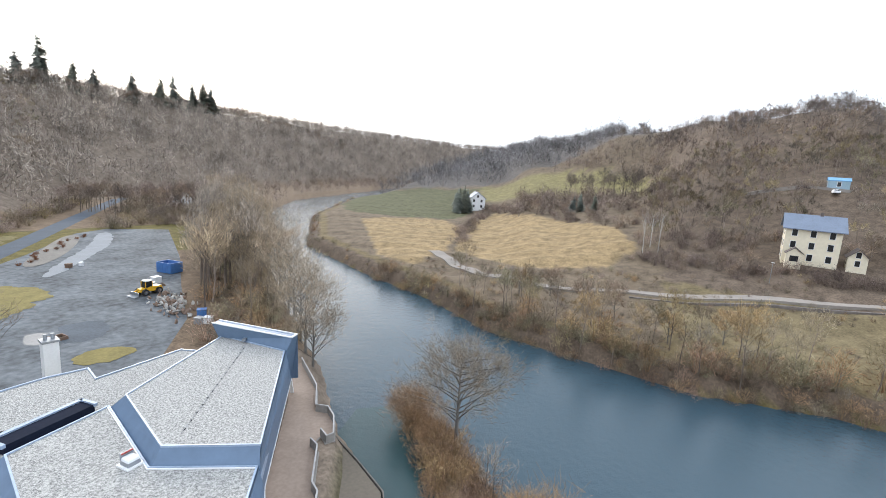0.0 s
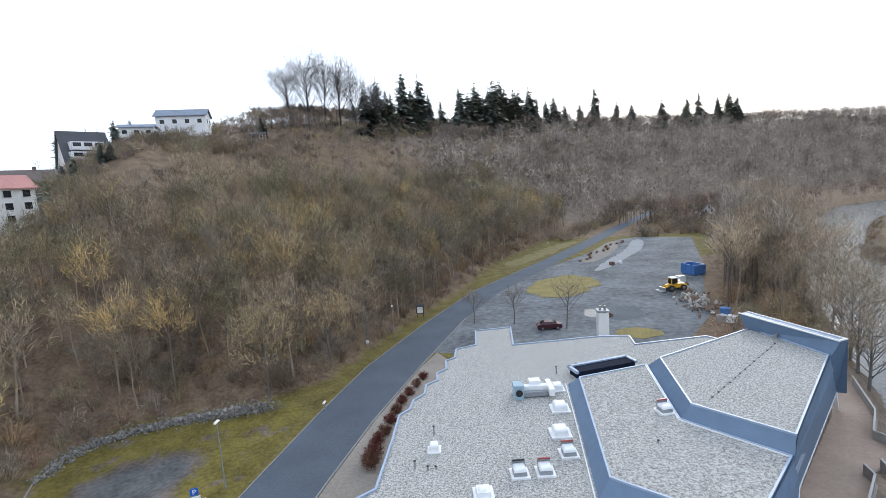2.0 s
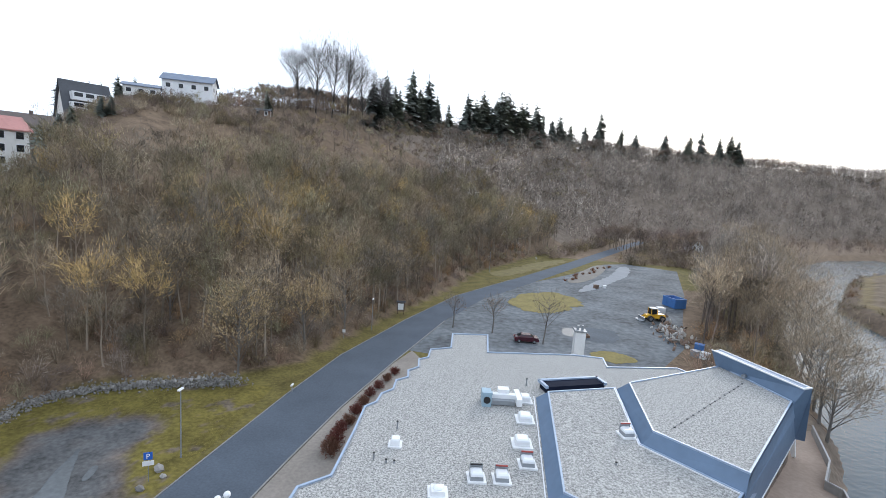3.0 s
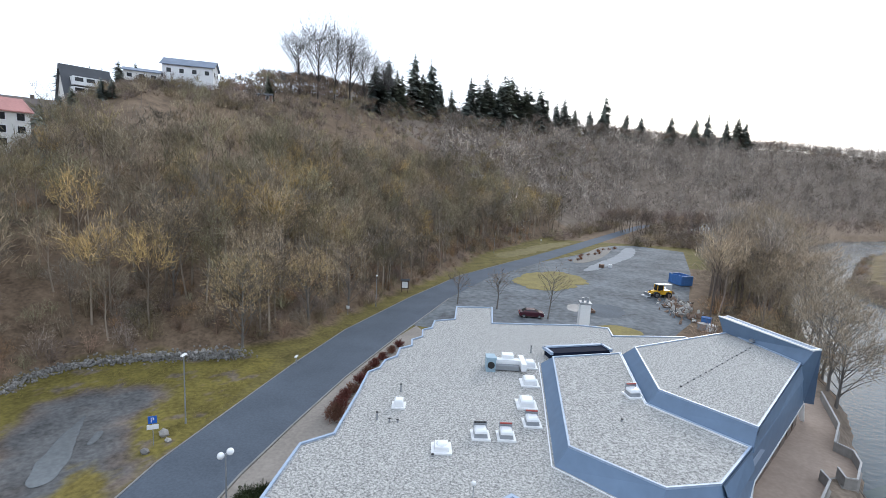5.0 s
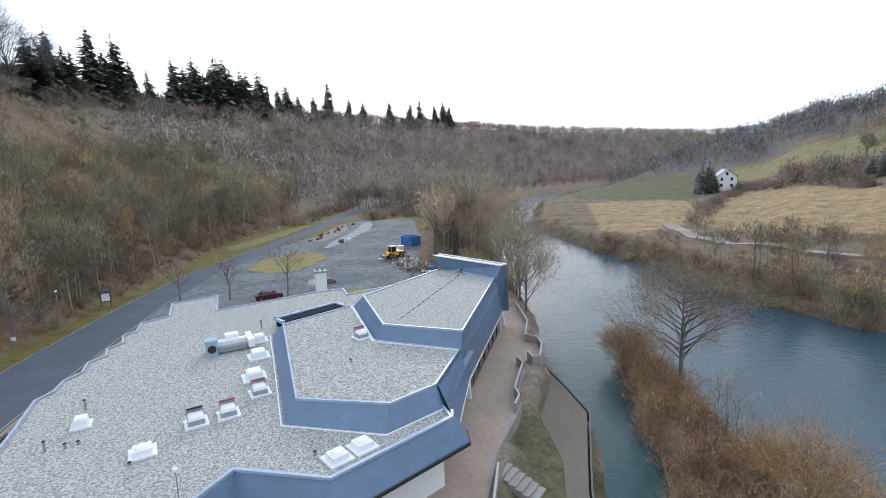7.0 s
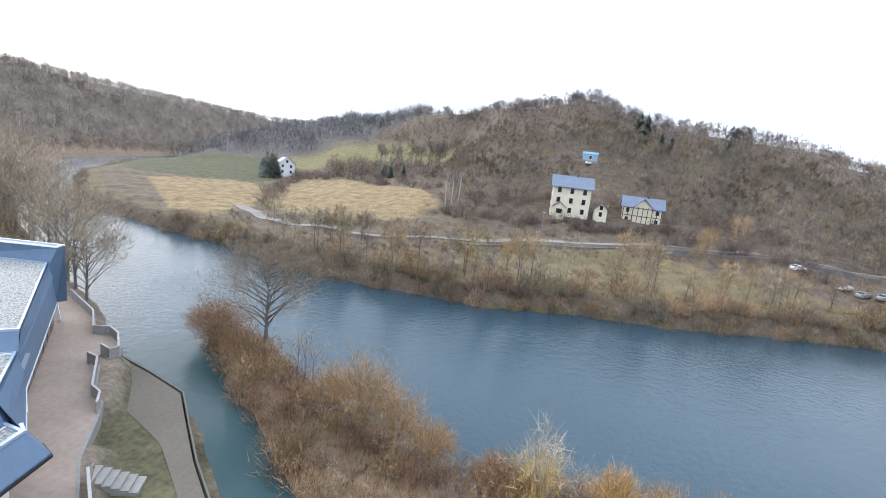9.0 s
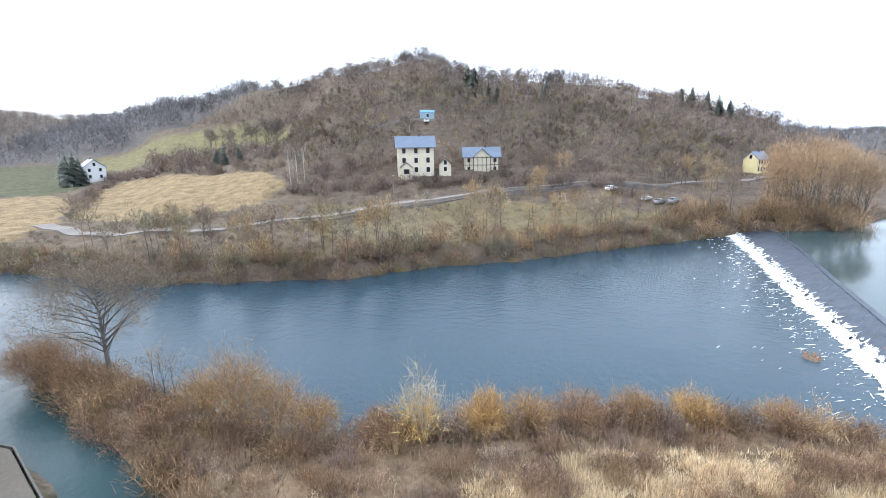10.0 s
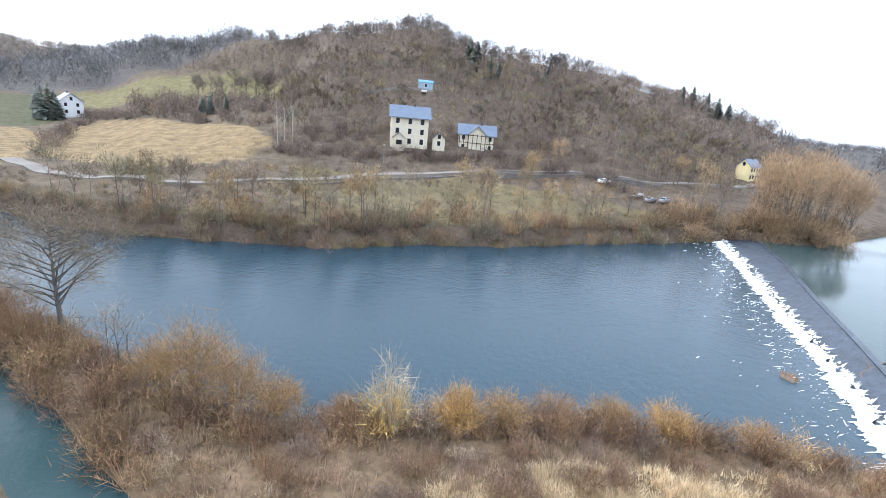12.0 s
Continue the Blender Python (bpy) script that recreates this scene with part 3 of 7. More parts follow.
for k in range(7):
    a = 0.06 + k * 0.135
    bm = bmesh.new()
    p, q = Vector((34.1, 44.25, 0)), Vector((22.1, 30.35, 0))
    u = p.lerp(q, a)
    v = p.lerp(q, a + 0.10)
    n = Vector((q.y - p.y, p.x - q.x, 0)).normalized() * -0.05
    loft(bm, [[u + n + Vector((0, 0, 0.5)), v + n + Vector((0, 0, 0.5))], [u + n + Vector((0, 0, 2.0)), v + n + Vector((0, 0, 2.0))]], cap=False, closed=False)
    part("window", bm, DARK, hall, "dark glazed window")


def buttress(at, foot):
    bm = bmesh.new()
    a, f = Vector(at), Vector(foot)
    s = Vector((0.62, 0.78, 0)) * 0.16
    loft(bm, [[f - s, f + s, f + s + Vector((-0.25, 0.2, 0)), f - s + Vector((-0.25, 0.2, 0))], [a - s, a + s * 4, a + s * 4 + Vector((-0.6, 0.5, 0)), a - s + Vector((-0.6, 0.5, 0))]], cap=True, bottom=True)
    part("buttress", bm, WHITE, hall, "white slanting end buttress")


buttress((34.7, 44.8, 2.6), (35.6, 45.5, -0.05))
buttress((22.3, 30.2, 2.4), (22.8, 30.7, -0.05))

# raised band along the far edge of the top roof
L1, R1 = (28.5, 51.4, 9.0), (33.0, 42.1, 8.7)
L2, R2 = (29.6, 51.8, 9.0), (34.0, 42.6, 8.7)
bm = bmesh.new()
f0, f1, b0, b1 = (29.2, 51.1, TOP - 0.3), (32.3, 42.3, TOP - 0.3), (31.2, 53.0, 2.5), (35.3, 44.2, 2.5)
for poly in ([f0, f1, R1, L1], [L1, R1, R2, L2], [L2, R2, b1, b0], [f1, EV1, b1, R2, R1], [L1, L2, b0, (27.6, 52.2, M - 0.2), f0]):
    bm.faces.new([bm.verts.new(p) for p in poly])
part("ridge_cladding", bm, SHEET, hall)
bm = bmesh.new()
strip(bm, [L1, R1], -0.07, 0.07, -0.02, 0.1)
part("ridge_trim", bm, WHITE, hall)
bm = bmesh.new()
strip(bm, [L2, R2], -0.07, 0.07, -0.02, 0.1)
part("ridge_trim", bm, WHITE, hall)
bm = bmesh.new()
strip(bm, [(33.0, 42.2, 8.7), (33.95, 42.65, 8.7)], -0.08, 0.08, 0.0, 0.15)
part("ridge_trim", bm, WHITE, hall)

# front fascia and the recessed, glazed entrance
FRONT = [(-10.2, 18.8), (-6.4, 18.5), (-4.6, 17.2)]
FRONT2 = [(0.2, 18.1), (3.9, 21.5), (8.3, 18.4), (16.3, 20.9), (16.6, 21.6)]


def fascia(line, eave, drop):
    bm = bmesh.new()
    loft(bm, [[(*p, M + 0.05) for p in line], [(*p, M - drop) for p in eave], [(*p, M - drop - 0.16) for p in eave], [(p[0] * 0.97 + q[0] * 0.03, p[1] * 0.97 + q[1] * 0.03 + 0.6, M - drop - 0.16) for p, q in zip(line, eave)]], cap=False, closed=False)
    part("fascia", bm, SHEET, hall, "slanting blue front fascia")
    bm = bmesh.new()
    strip(bm, [(*p, M) for p in line], -0.05, 0.14, 0.0, 0.15)
    part("fascia_trim", bm, TRIM, hall)
    bm = bmesh.new()
    strip(bm, [(*p, M - drop - 0.16) for p in eave], -0.02, 0.1, -0.1, 0.06)
    part("gutter", bm, BLACK, hall, "dark gutter along the eave")


fascia(FRONT[::1], [(-11.3, 18.2), (-6.7, 17.7), (-4.9, 16.3)], 1.5)
fascia(FRONT2, [(0.0, 16.9), (3.9, 20.6), (8.3, 17.5), (17.2, 20.3), (17.6, 21.6)], 1.5)
bm = bmesh.new()
loft(bm, [[(-11.3, 18.2, 3.3), (-10.2, 18.8, 4.85), (-10.2, 24.4, 4.85), (-10.9, 23.6, 3.6)], [(-11.25, 18.25, 3.1), (-10.15, 18.85, 4.6), (-10.15, 24.3, 4.6), (-10.8, 23.6, 3.4)]], cap=True, bottom=True)
part("corner_cladding", bm, SHEET, hall)
for a, b in (((0.6, 19.6), (3.9, 22.6)), ((3.9, 22.6), (8.3, 19.5)), ((8.3, 19.5), (15.8, 21.9))):
    p, q = Vector((*a, 0)), Vector((*b, 0))
    for k in range(5):
        u, v = p.lerp(q, k / 5 + 0.01), p.lerp(q, (k + 1) / 5 - 0.01)
        bm = bmesh.new()
        loft(bm, [[u, v], [u + Vector((0, 0, 3.1)), v + Vector((0, 0, 3.1))]], cap=False, closed=False)
        part("glass_pane", bm, DARK, hall, "dark glazed entrance pane")
        bm = bmesh.new()
        tube(bm, u + Vector((0, -0.05, 0)), u + Vector((0, -0.05, 3.1)), 0.06, sides=6)
        part("mullion", bm, BLACK, hall)

# octagonal turret over the front
oc = [(-2.2 + 1.75 * math.cos(k * math.pi / 4 + 0.39), 17.75 + 1.75 * math.sin(k * math.pi / 4 + 0.39)) for k in range(8)]
bm = bmesh.new()
loft(bm, [lift(offset(oc, 0.9), M - 1.3), lift(oc, M + 0.30)], cap=False)
part("turret_cladding", bm, SHEET, hall)
rim("turret_rim", oc, M + 0.05, M + 0.42, 0.05, 0.30)
bm = bmesh.new()
bm.faces.new([bm.verts.new((*p, M + 0.12)) for p in offset(oc, -0.2)])
part("turret_gravel", bm, GRAVEL, hall)

# light well behind the middle roof: raised box with its shade painted near-black
bm = bmesh.new()
box(bm, (0, 0, -0.2), (7.0, 1.6, 0.75), 21, (9.0, 44.0, M))
part("light_well", bm, material("well_shade_navy", (0.012, 0.016, 0.03), 0.9, spec=0.1), hall, "light well as a raised box, its shade painted near-black")
bm = bmesh.new()
for lo, hi in (((-0.15, 1.5, 0.6), (7.15, 1.85, 0.9)), ((-0.2, -0.1, 0.6), (0.1, 1.8, 0.9)), ((6.9, -0.1, 0.6), (7.2, 1.8, 0.9))):
    box(bm, lo, hi, 21, (9.0, 44.0, M))
part("light_well_trim", bm, TRIM, hall)
for x, y, s in ((30.4, 47.6, 0.35), (22.2, 30.6, 0.2), (25.5, 34.5, 0.2)):
    bm = bmesh.new()
    box(bm, (-s, -s / 2, 0), (s, s / 2, 0.25), 40, (x, y, 7.5 if x > 29 else 5.4))
    part("vent", bm, GREYMETAL, hall)


# ---- things on the roofs ----
def skylight(x, y, z, size, turn, kind):
    """A roof light: a plate, a curb and a dome, or a smoke vent with its flap up."""
    ob = thing("skylight", "white plastic skylight dome on a curb on gravel" if kind != "flap" else "open smoke vent with grey flap on gravel", "skylight", (x, y, z), turn, "skylights on the roof")
    bm = bmesh.new()
    s = size / 2
    box(bm, (-s, -s, -0.02), (s, s, 0.12))
    part("plate", bm, WHITE, ob)
    bm = bmesh.new()
    c = s * 0.72
    loft(bm, [[(-c, -c, 0.1), (c, -c, 0.1), (c, c, 0.1), (-c, c, 0.1)], [(-c * 0.9, -c * 0.9, 0.42), (c * 0.9, -c * 0.9, 0.42), (c * 0.9, c * 0.9, 0.42), (-c * 0.9, c * 0.9, 0.42)]])
    part("curb", bm, GREYMETAL if kind == "flap" else WHITE, ob)
    bm = bmesh.new()
    if kind == "round":
        bmesh.ops.create_uvsphere(bm, u_segments=14, v_segments=8, radius=c * 0.75, matrix=pose(0, 0, 0.40) @ Matrix.Diagonal((1, 1, 0.55, 1)))
    else:
        k = c * 0.95
        rings = [[(-k * f, -k * f, 0.42 + h), (k * f, -k * f, 0.42 + h), (k * f, k * f, 0.42 + h), (-k * f, k * f, 0.42 + h)] for f, h in ((1, 0), (0.92, 0.16), (0.7, 0.26))]
        loft(bm, rings)
    part("dome", bm, DOME, ob, "translucent white dome")
    if kind == "flap":
        bm = bmesh.new()
        box(bm, (-c, c * 0.8, 0.4), (c, c * 0.95, 0.95))
        part("flap", bm, GREYMETAL, ob)
        bm = bmesh.new()
        box(bm, (-c * 0.9, c * 0.6, 0.86), (c * 0.9, c * 0.79, 0.96))
        part("flap_edge", bm, RED if x > 2.5 else BLACK, ob)
    return ob


for spec in ((5.6, 33.3, M, 1.7, 4, "square"), (5.8, 30.3, M, 1.4, 6, "flap"), (6.2, 37.6, M, 1.7, 4, "square"), (6.5, 41.7, M, 1.5, 4, "square"),
             (1.9, 27.8, M, 1.35, 8, "flap"), (3.75, 28.0, M, 1.35, 6, "flap"), (-0.7, 25.6, M, 1.4, 8, "round"), (-4.7, 31.0, M, 1.1, 6, "square"),
             (14.3, 34.3, MID - 0.04, 1.3, 14, "flap"), (9.0, 19.9, M, 1.4, 16, "round"), (10.5, 20.35, M, 1.4, 16, "round")):
    skylight(*spec)

ac = thing("ventilation_unit", "blue-grey ventilation machine with white ducts on gravel", "ventilation unit", (2.6, 40.2, M), 5)
bm = bmesh.new()
box(bm, (-0.45, -0.7, 0), (0.45, 0.9, 1.25))
box(bm, (-0.5, -0.75, 1.25), (0.5, -0.2, 1.45))
part("casing", bm, UNIT, ac, "blue-grey casing")
bm = bmesh.new()
tube(bm, (0, -0.72, 0.7), (0, -0.82, 0.7), 0.34, sides=14)
part("fan_grille", bm, BLACK, ac)
bm = bmesh.new()
box(bm, (0.45, 0.15, 0.35), (3.4, 0.75, 0.95))
part("duct", bm, WHITE, ac, "white rectangular duct")
bm = bmesh.new()
box(bm, (2.9, -0.9, 0.3), (3.4, 1.6, 1.0))
part("duct_branch", bm, WHITE, ac)
# Grey box stands in for the shade below the white duct.
bm = bmesh.new()
box(bm, (0.5, -0.35, 0.1), (2.8, 0.12, 0.55))
part("duct_shade", bm, GREYMETAL, ac)
bm = bmesh.new()
box(bm, (1.2, 0.5, 0.9), (2.3, 1.4, 1.3))
part("filter_box", bm, WHITE, ac)
for x in (0.8, 2.0, 3.1):
    bm = bmesh.new()
    box(bm, (x - 0.06, 0.2, 0), (x + 0.06, 0.7, 0.36))
    part("support", bm, GREYMETAL, ac)

mast = thing("roof_mast", "thin white roof mast with a lamp head", "mast", (1.6, 19.4, M))
bm = bmesh.new()
tube(bm, (0, 0, 0), (0, 0, 2.0), 0.025, sides=6)
part("pole", bm, GREYMETAL, mast)
bm = bmesh.new()
bmesh.ops.create_uvsphere(bm, u_segments=10, v_segments=6, radius=0.14, matrix=pose(0, 0, 2.05))
part("head", bm, WHITE, mast)
for x, y, h in ((-4.9, 28.4, 0.3), (-5.9, 28.6, 0.6), (-4.3, 28.5, 0.22), (-5.0, 33.5, 0.7), (8.0, 20.9, 0.2), (12.2, 29.6, 0.2), (-1.2, 24.7, 0.15), (7.0, 45.6, 0.8), (9.3, 46.6, 0.7)):
    p = thing("vent_pipe", "small dark vent pipe rising from the gravel", "pipe", (x, y, M if x < 12 else MID - 0.04), 0, "vent pipes")
    bm = bmesh.new()
    tube(bm, (0, 0, -0.02), (0, 0, h), 0.07, sides=8)
    part("pipe", bm, GREYMETAL, p)
    bm = bmesh.new()
    tube(bm, (0, 0, h), (0, 0, h + 0.06), 0.11, 0.06, sides=8)
    part("cap", bm, BLACK, p)

# ---- riverside terrace ----
TERRACE = [(17.0, 18.5), (20.5, 23.0), (24.7, 26.7), (25.9, 27.9), (26.3, 29.2), (30.0, 33.4), (30.2, 34.8), (32.0, 35.5), (31.6, 34.0), (32.4, 33.9), (34.6, 36.6), (35.4, 38.6), (34.7, 39.9), (37.7, 43.8), (38.5, 45.6), (41.5, 52.0), (37, 53), (30, 45), (16, 27), (14, 20)]
terrace = sheet("pavement", TERRACE, 0.03, PAVE, "brown paved riverside terrace", "pavement")
bm = bmesh.new()
strip(bm, [(p[0], p[1], 0) for p in TERRACE[:15]], -0.02, 0.22, -1.6, 0.02)
tagged(part("wall", bm, CONCRETE), "concrete edge wall below the terrace", "wall", kind="structure")


def railing(line, h=0.95):
    ob = thing("railing", "pale metal terrace railing with a solid parapet panel", "railing", (*line[0], 0), 0, "terrace railings")
    x0, y0 = line[0]
    pts = [(p[0] - x0, p[1] - y0, 0.03) for p in line]
    bm = bmesh.new()
    strip(bm, pts, -0.05, 0.05, 0.0, h - 0.12)
    part("panel", bm, CONCRETE, ob, "grey parapet panel")
    bm = bmesh.new()
    strip(bm, pts, -0.08, 0.08, h - 0.08, h)
    part("handrail", bm, RAILCAP, ob, "pale capping rail")


railing([(24.7, 26.7), (25.9, 27.9), (26.3, 29.2), (30.0, 33.4), (30.2, 34.8)])
railing([(32.0, 35.5), (31.6, 34.0), (32.4, 33.9), (34.6, 36.6), (35.4, 38.6), (34.7, 39.9), (37.7, 43.8), (38.5, 45.6), (41.2, 51.8)])
railing([(17.4, 17.8), (19.4, 20.6)])


def steps(name, top, bottom, half, n, drop):
    """Straight stairs from the middle of their top edge to the middle of their foot."""
    ob = thing(name, "short flight of pale concrete steps down from the terrace", "stairs", (0, 0, 0), 0, "terrace stairs")
    a, b = Vector(top), Vector(bottom)
    d = (b - a).to_2d()
    s = Vector((d.y, -d.x)).normalized() * half
    for k in range(n):
        p, q = a.to_2d() + d * (k / n), a.to_2d() + d * ((k + 1.05) / n)
        z = -drop * (k + 0.5) / n
        bm = bmesh.new()
        loft(bm, [[(*(p - s), z - 0.5), (*(p + s), z - 0.5), (*(q + s), z - 0.5), (*(q - s), z - 0.5)], [(*(p - s), z), (*(p + s), z), (*(q + s), z), (*(q - s), z)]], bottom=True)
        part("step", bm, CONCRETE, ob)
    return ob


steps("stairs", (31.0, 34.9, 0), (29.6, 31.8, 0), 0.75, 6, 1.0)
steps("stairs", (19.9, 22.0, 0), (21.6, 19.0, 0), 0.8, 7, 1.2)
path = sheet("pavement", [(29.4, 32.6), (31.4, 34.4), (33.4, 37.2), (34.4, 37.0), (33.0, 31.0), (31.5, 25.9), (27.6, 21.4), (24.7, 18.0), (22.0, 14.4), (19.5, 10.9), (13.4, 2), (4, -12), (1, -11), (10, 3), (15.5, 8.0), (19.4, 13.4), (22.2, 17.0), (25.4, 21.6), (27.6, 27.5), (28.4, 31.0)], -1.26, material("grey_path", (0.14, 0.12, 0.095), 0.95, vary=0.2, grain=3), "grey gravel riverside path", "path")
bm = bmesh.new()
strip(bm, [(35.8, 40.5, 0), (34.6, 37.0, 0), (33.2, 31.0, 0), (31.7, 25.8, 0), (27.8, 21.3, 0), (24.9, 17.9, 0), (22.2, 14.3, 0), (19.7, 10.8, 0), (13.6, 2, 0), (4.2, -12, 0)], -0.06, 0.06, -2.2, -1.17)
tagged(part("kerb", bm, material("dull_kerb", (0.15, 0.14, 0.125), 0.95, spec=0.2)), "concrete kerb wall along the channel", "kerb", kind="structure")

# ---- woods ----
def shrub(rng, height, radius, stems=40, twigs=260, w=0.035):
    """A many-stemmed bush: stems rising from the base, fine twigs on a rounded, uneven crown."""
    n = stems
    t, k = rng.uniform(0, math.tau, n), np.sqrt(rng.random(n))
    top = np.stack([np.cos(t) * k * radius, np.sin(t) * k * radius, height * (1 - 0.55 * k * k) * rng.uniform(0.6, 1.0, n)], 1)
    base = np.stack([np.cos(t) * k * radius * 0.25, np.sin(t) * k * radius * 0.25, np.zeros(n)], 1)
    side = np.stack([-np.sin(t), np.cos(t), 0 * t], 1) * w * 1.2
    A = np.stack([base - side, base + side, top], 1).reshape(-1, 3)
    pick = rng.integers(0, n, twigs)
    f = rng.uniform(0.45, 1.0, (twigs, 1))
    s = base[pick] + (top[pick] - base[pick]) * f + rng.normal(0, 0.12 * radius, (twigs, 3))
    d = (top[pick] - base[pick]) / height + rng.normal(0, 0.55, (twigs, 3))
    d /= np.linalg.norm(d, axis=1, keepdims=True)
    L = rng.uniform(0.12, 0.3, (twigs, 1)) * height
    sd = np.cross(d, rng.normal(0, 1, (twigs, 3)))
    sd /= np.linalg.norm(sd, axis=1, keepdims=True)
    B = np.stack([s - sd * w, s + sd * w, s + d * L], 1).reshape(-1, 3)
    V = np.concatenate([A, B])
    V[:, 2] = np.maximum(V[:, 2], 0.0)
    return V, np.arange(len(V)).reshape(-1, 3), np.ones(len(V))


rng = np.random.default_rng(5)
RICH = [bare_tree(rng, 12, 3.3, 8, 540, 0.15, 1.3, 0.037, low=0.34) for _ in range(6)]
WOOD = [bare_tree(rng, 9, 2.9, 4, 290, 0.12, 1.3, 0.05) for _ in range(6)]
MIDW = [bare_tree(rng, 9, 2.9, 3, 170, 0.12, 1.45, 0.07) for _ in range(5)]


def far_tree(rng, h, r, twigs, w=0.17):
    """A simple tree for the far slopes: a stem and a ragged crown of coarse twigs."""
    V = [np.array([[-0.15, 0, 0], [0.15, 0, 0], [0, 0, 0.85 * h]])]
    c = rng.normal(0, 1, (twigs, 3)) * np.array([r * 0.5, r * 0.5, h * 0.22]) + np.array([0, 0, h * 0.44])
    d = rng.normal(0, 1, (twigs, 3)) + np.array([0, 0, 0.9])
    d /= np.linalg.norm(d, axis=1, keepdims=True)
    s = np.cross(d, rng.normal(0, 1, (twigs, 3)))
    s /= np.linalg.norm(s, axis=1, keepdims=True)
    V.append(np.stack([c - s * w, c + s * w, c + d * rng.uniform(1.4, 3.2, (twigs, 1))], 1).reshape(-1, 3))
    V = np.concatenate(V)
    V[:, 2] = np.maximum(V[:, 2], 0)
    return V, np.arange(len(V)).reshape(-1, 3), np.concatenate([np.zeros(3), np.ones(len(V) - 3)])


FAR = [far_tree(rng, 10, 3.2, 60, 0.14) for _ in range(6)]
SHRUB = [shrub(rng, 3.0, 1.9, 36, 210, 0.024) for _ in range(6)]
BRUSH = [shrub(rng, 4.0, 2.6, 30, 220, 0.038) for _ in range(5)]
FIR = [conifer(rng, 14, 4.5, 620) for _ in range(5)]
BROWNS = [(0.255, 0.20, 0.135), (0.22, 0.178, 0.13), (0.245, 0.205, 0.145), (0.26, 0.212, 0.125), (0.20, 0.172, 0.138), (0.225, 0.20, 0.13)]
GREYS = [(0.23, 0.18, 0.15), (0.21, 0.165, 0.145), (0.24, 0.195, 0.16), (0.25, 0.19, 0.14)]
TONE = 1.12
BROWNS = [tuple(c * TONE for c in q) for q in BROWNS]
# Twig greys lightened to paint in distance haze.
HAZE_GREYS = [(0.34, 0.29, 0.245), (0.32, 0.275, 0.235), (0.30, 0.265, 0.23), (0.29, 0.25, 0.21)]
# Riverside twig colours lightened to stand for sun and haze on the trees.
HAZE_TANS = [(0.34, 0.265, 0.19), (0.31, 0.25, 0.185), (0.36, 0.285, 0.195)]
OCHRES = [(0.42, 0.30, 0.14), (0.38, 0.28, 0.15), (0.34, 0.24, 0.13)]
RUSTS = [(0.30, 0.19, 0.11), (0.27, 0.175, 0.12), (0.33, 0.225, 0.13), (0.25, 0.17, 0.125)]
# Conifer greens lightened and greyed to paint in distance haze.
HAZE_GREENS = [(0.18, 0.205, 0.185), (0.20, 0.22, 0.19), (0.215, 0.23, 0.185)]


def polar(az, r, eye=(1.6, -4.8)):
    a = radians(az)
    return eye[0] + r * math.sin(a), eye[1] + r * math.cos(a)


def spread_spots(n, x0, x1, y0, y1, keep, rng, lo=0.7, hi=1.25, sink=0.15, crown=0.0):
    x, y = rng.uniform(x0, x1, n), rng.uniform(y0, y1, n)
    k = keep(x, y)
    x, y = x[k], y[k]
    z = ground_z(x, y) - sink
    s = rng.uniform(lo, hi, len(x))
    if crown:
        # trees stay low on the western hill where houses and lawns look out over them
        az, r = aim(x, y)
        top = 23.2 + r * np.interp(az, LOOK_AZ, LOOK_UP) + rng.normal(0, 1.0, len(x))
        s = np.minimum(s, (top - z) / crown)
        k = s > 0.25
        x, y, z, s = x[k], y[k], z[k], s[k]
    return list(zip(x, y, z, s))


LOOK_AZ = [-80, -50, -46, -44, -41, -38, -35, -31, -26, -22.9, -14.5, -10, -6, -0.8, 4.3, 8.6, 12.8, 17.3, 22.5, 27.2, 31.5, 34, 45]
LOOK_UP = [-0.03, -0.012, 0.028, 0.062, 0.082, 0.115, 0.140, 0.150, 0.173, 0.190, 0.198, 0.184, 0.170, 0.164, 0.158, 0.152, 0.146, 0.140, 0.132, 0.122, 0.112, 0.108, 0.105]


def aim(x, y):
    return np.degrees(np.arctan2(x - 1.6, y + 4.8)), np.hypot(x - 1.6, y + 4.8)


CLEAR = [(-86, 76, 9), (-101, 92, 12), (-109, 116, 13), (-108, 138, 10), (-100, 150, 12), (-80, 158, 9), (-72, 92, 7)]


def clear(x, y):
    ok = np.ones(x.shape, bool)
    az, r = aim(x, y)
    for a0, a1, r0, r1 in ((-52, -46.2, 96, 124), (-49, -44.5, 128, 150), (-45, -40.5, 142, 170), (-39.5, -30, 160, 192), (-27, -25, 178, 190)):
        ok &= ~((az > a0) & (az < a1) & (r > r0) & (r < r1))
    for cx, cy, r in CLEAR:
        ok &= np.hypot(x - cx, y - cy) > r
    return ok


def west(lo, hi, az0, az1, r1):
    def keep(x, y):
        d, s = near_line(x, y, FOOT)
        az, r = aim(x, y)
        return (s > 0) & (d > lo) & (d < hi) & (az > az0) & (az < az1) & (r < r1) & clear(x, y)
    return keep


woods("hillside_wood", spread_spots(2700, -110, 40, 10, 230, west(1.5, 38, -57, 12, 230), rng, 0.7, 1.15, crown=12.5), RICH, rng, BROWNS + BROWNS + OCHRES[:1], "tall leafless brown trees at the foot of the hill", "wood", bark=(0.20, 0.165, 0.13))
woods("underwood", spread_spots(1200, -110, 40, 5, 230, west(6, 40, -57, 12, 230), rng, 0.5, 1.1), SHRUB[:3], rng, RUSTS + BROWNS, "brown undergrowth below the trees", "undergrowth")
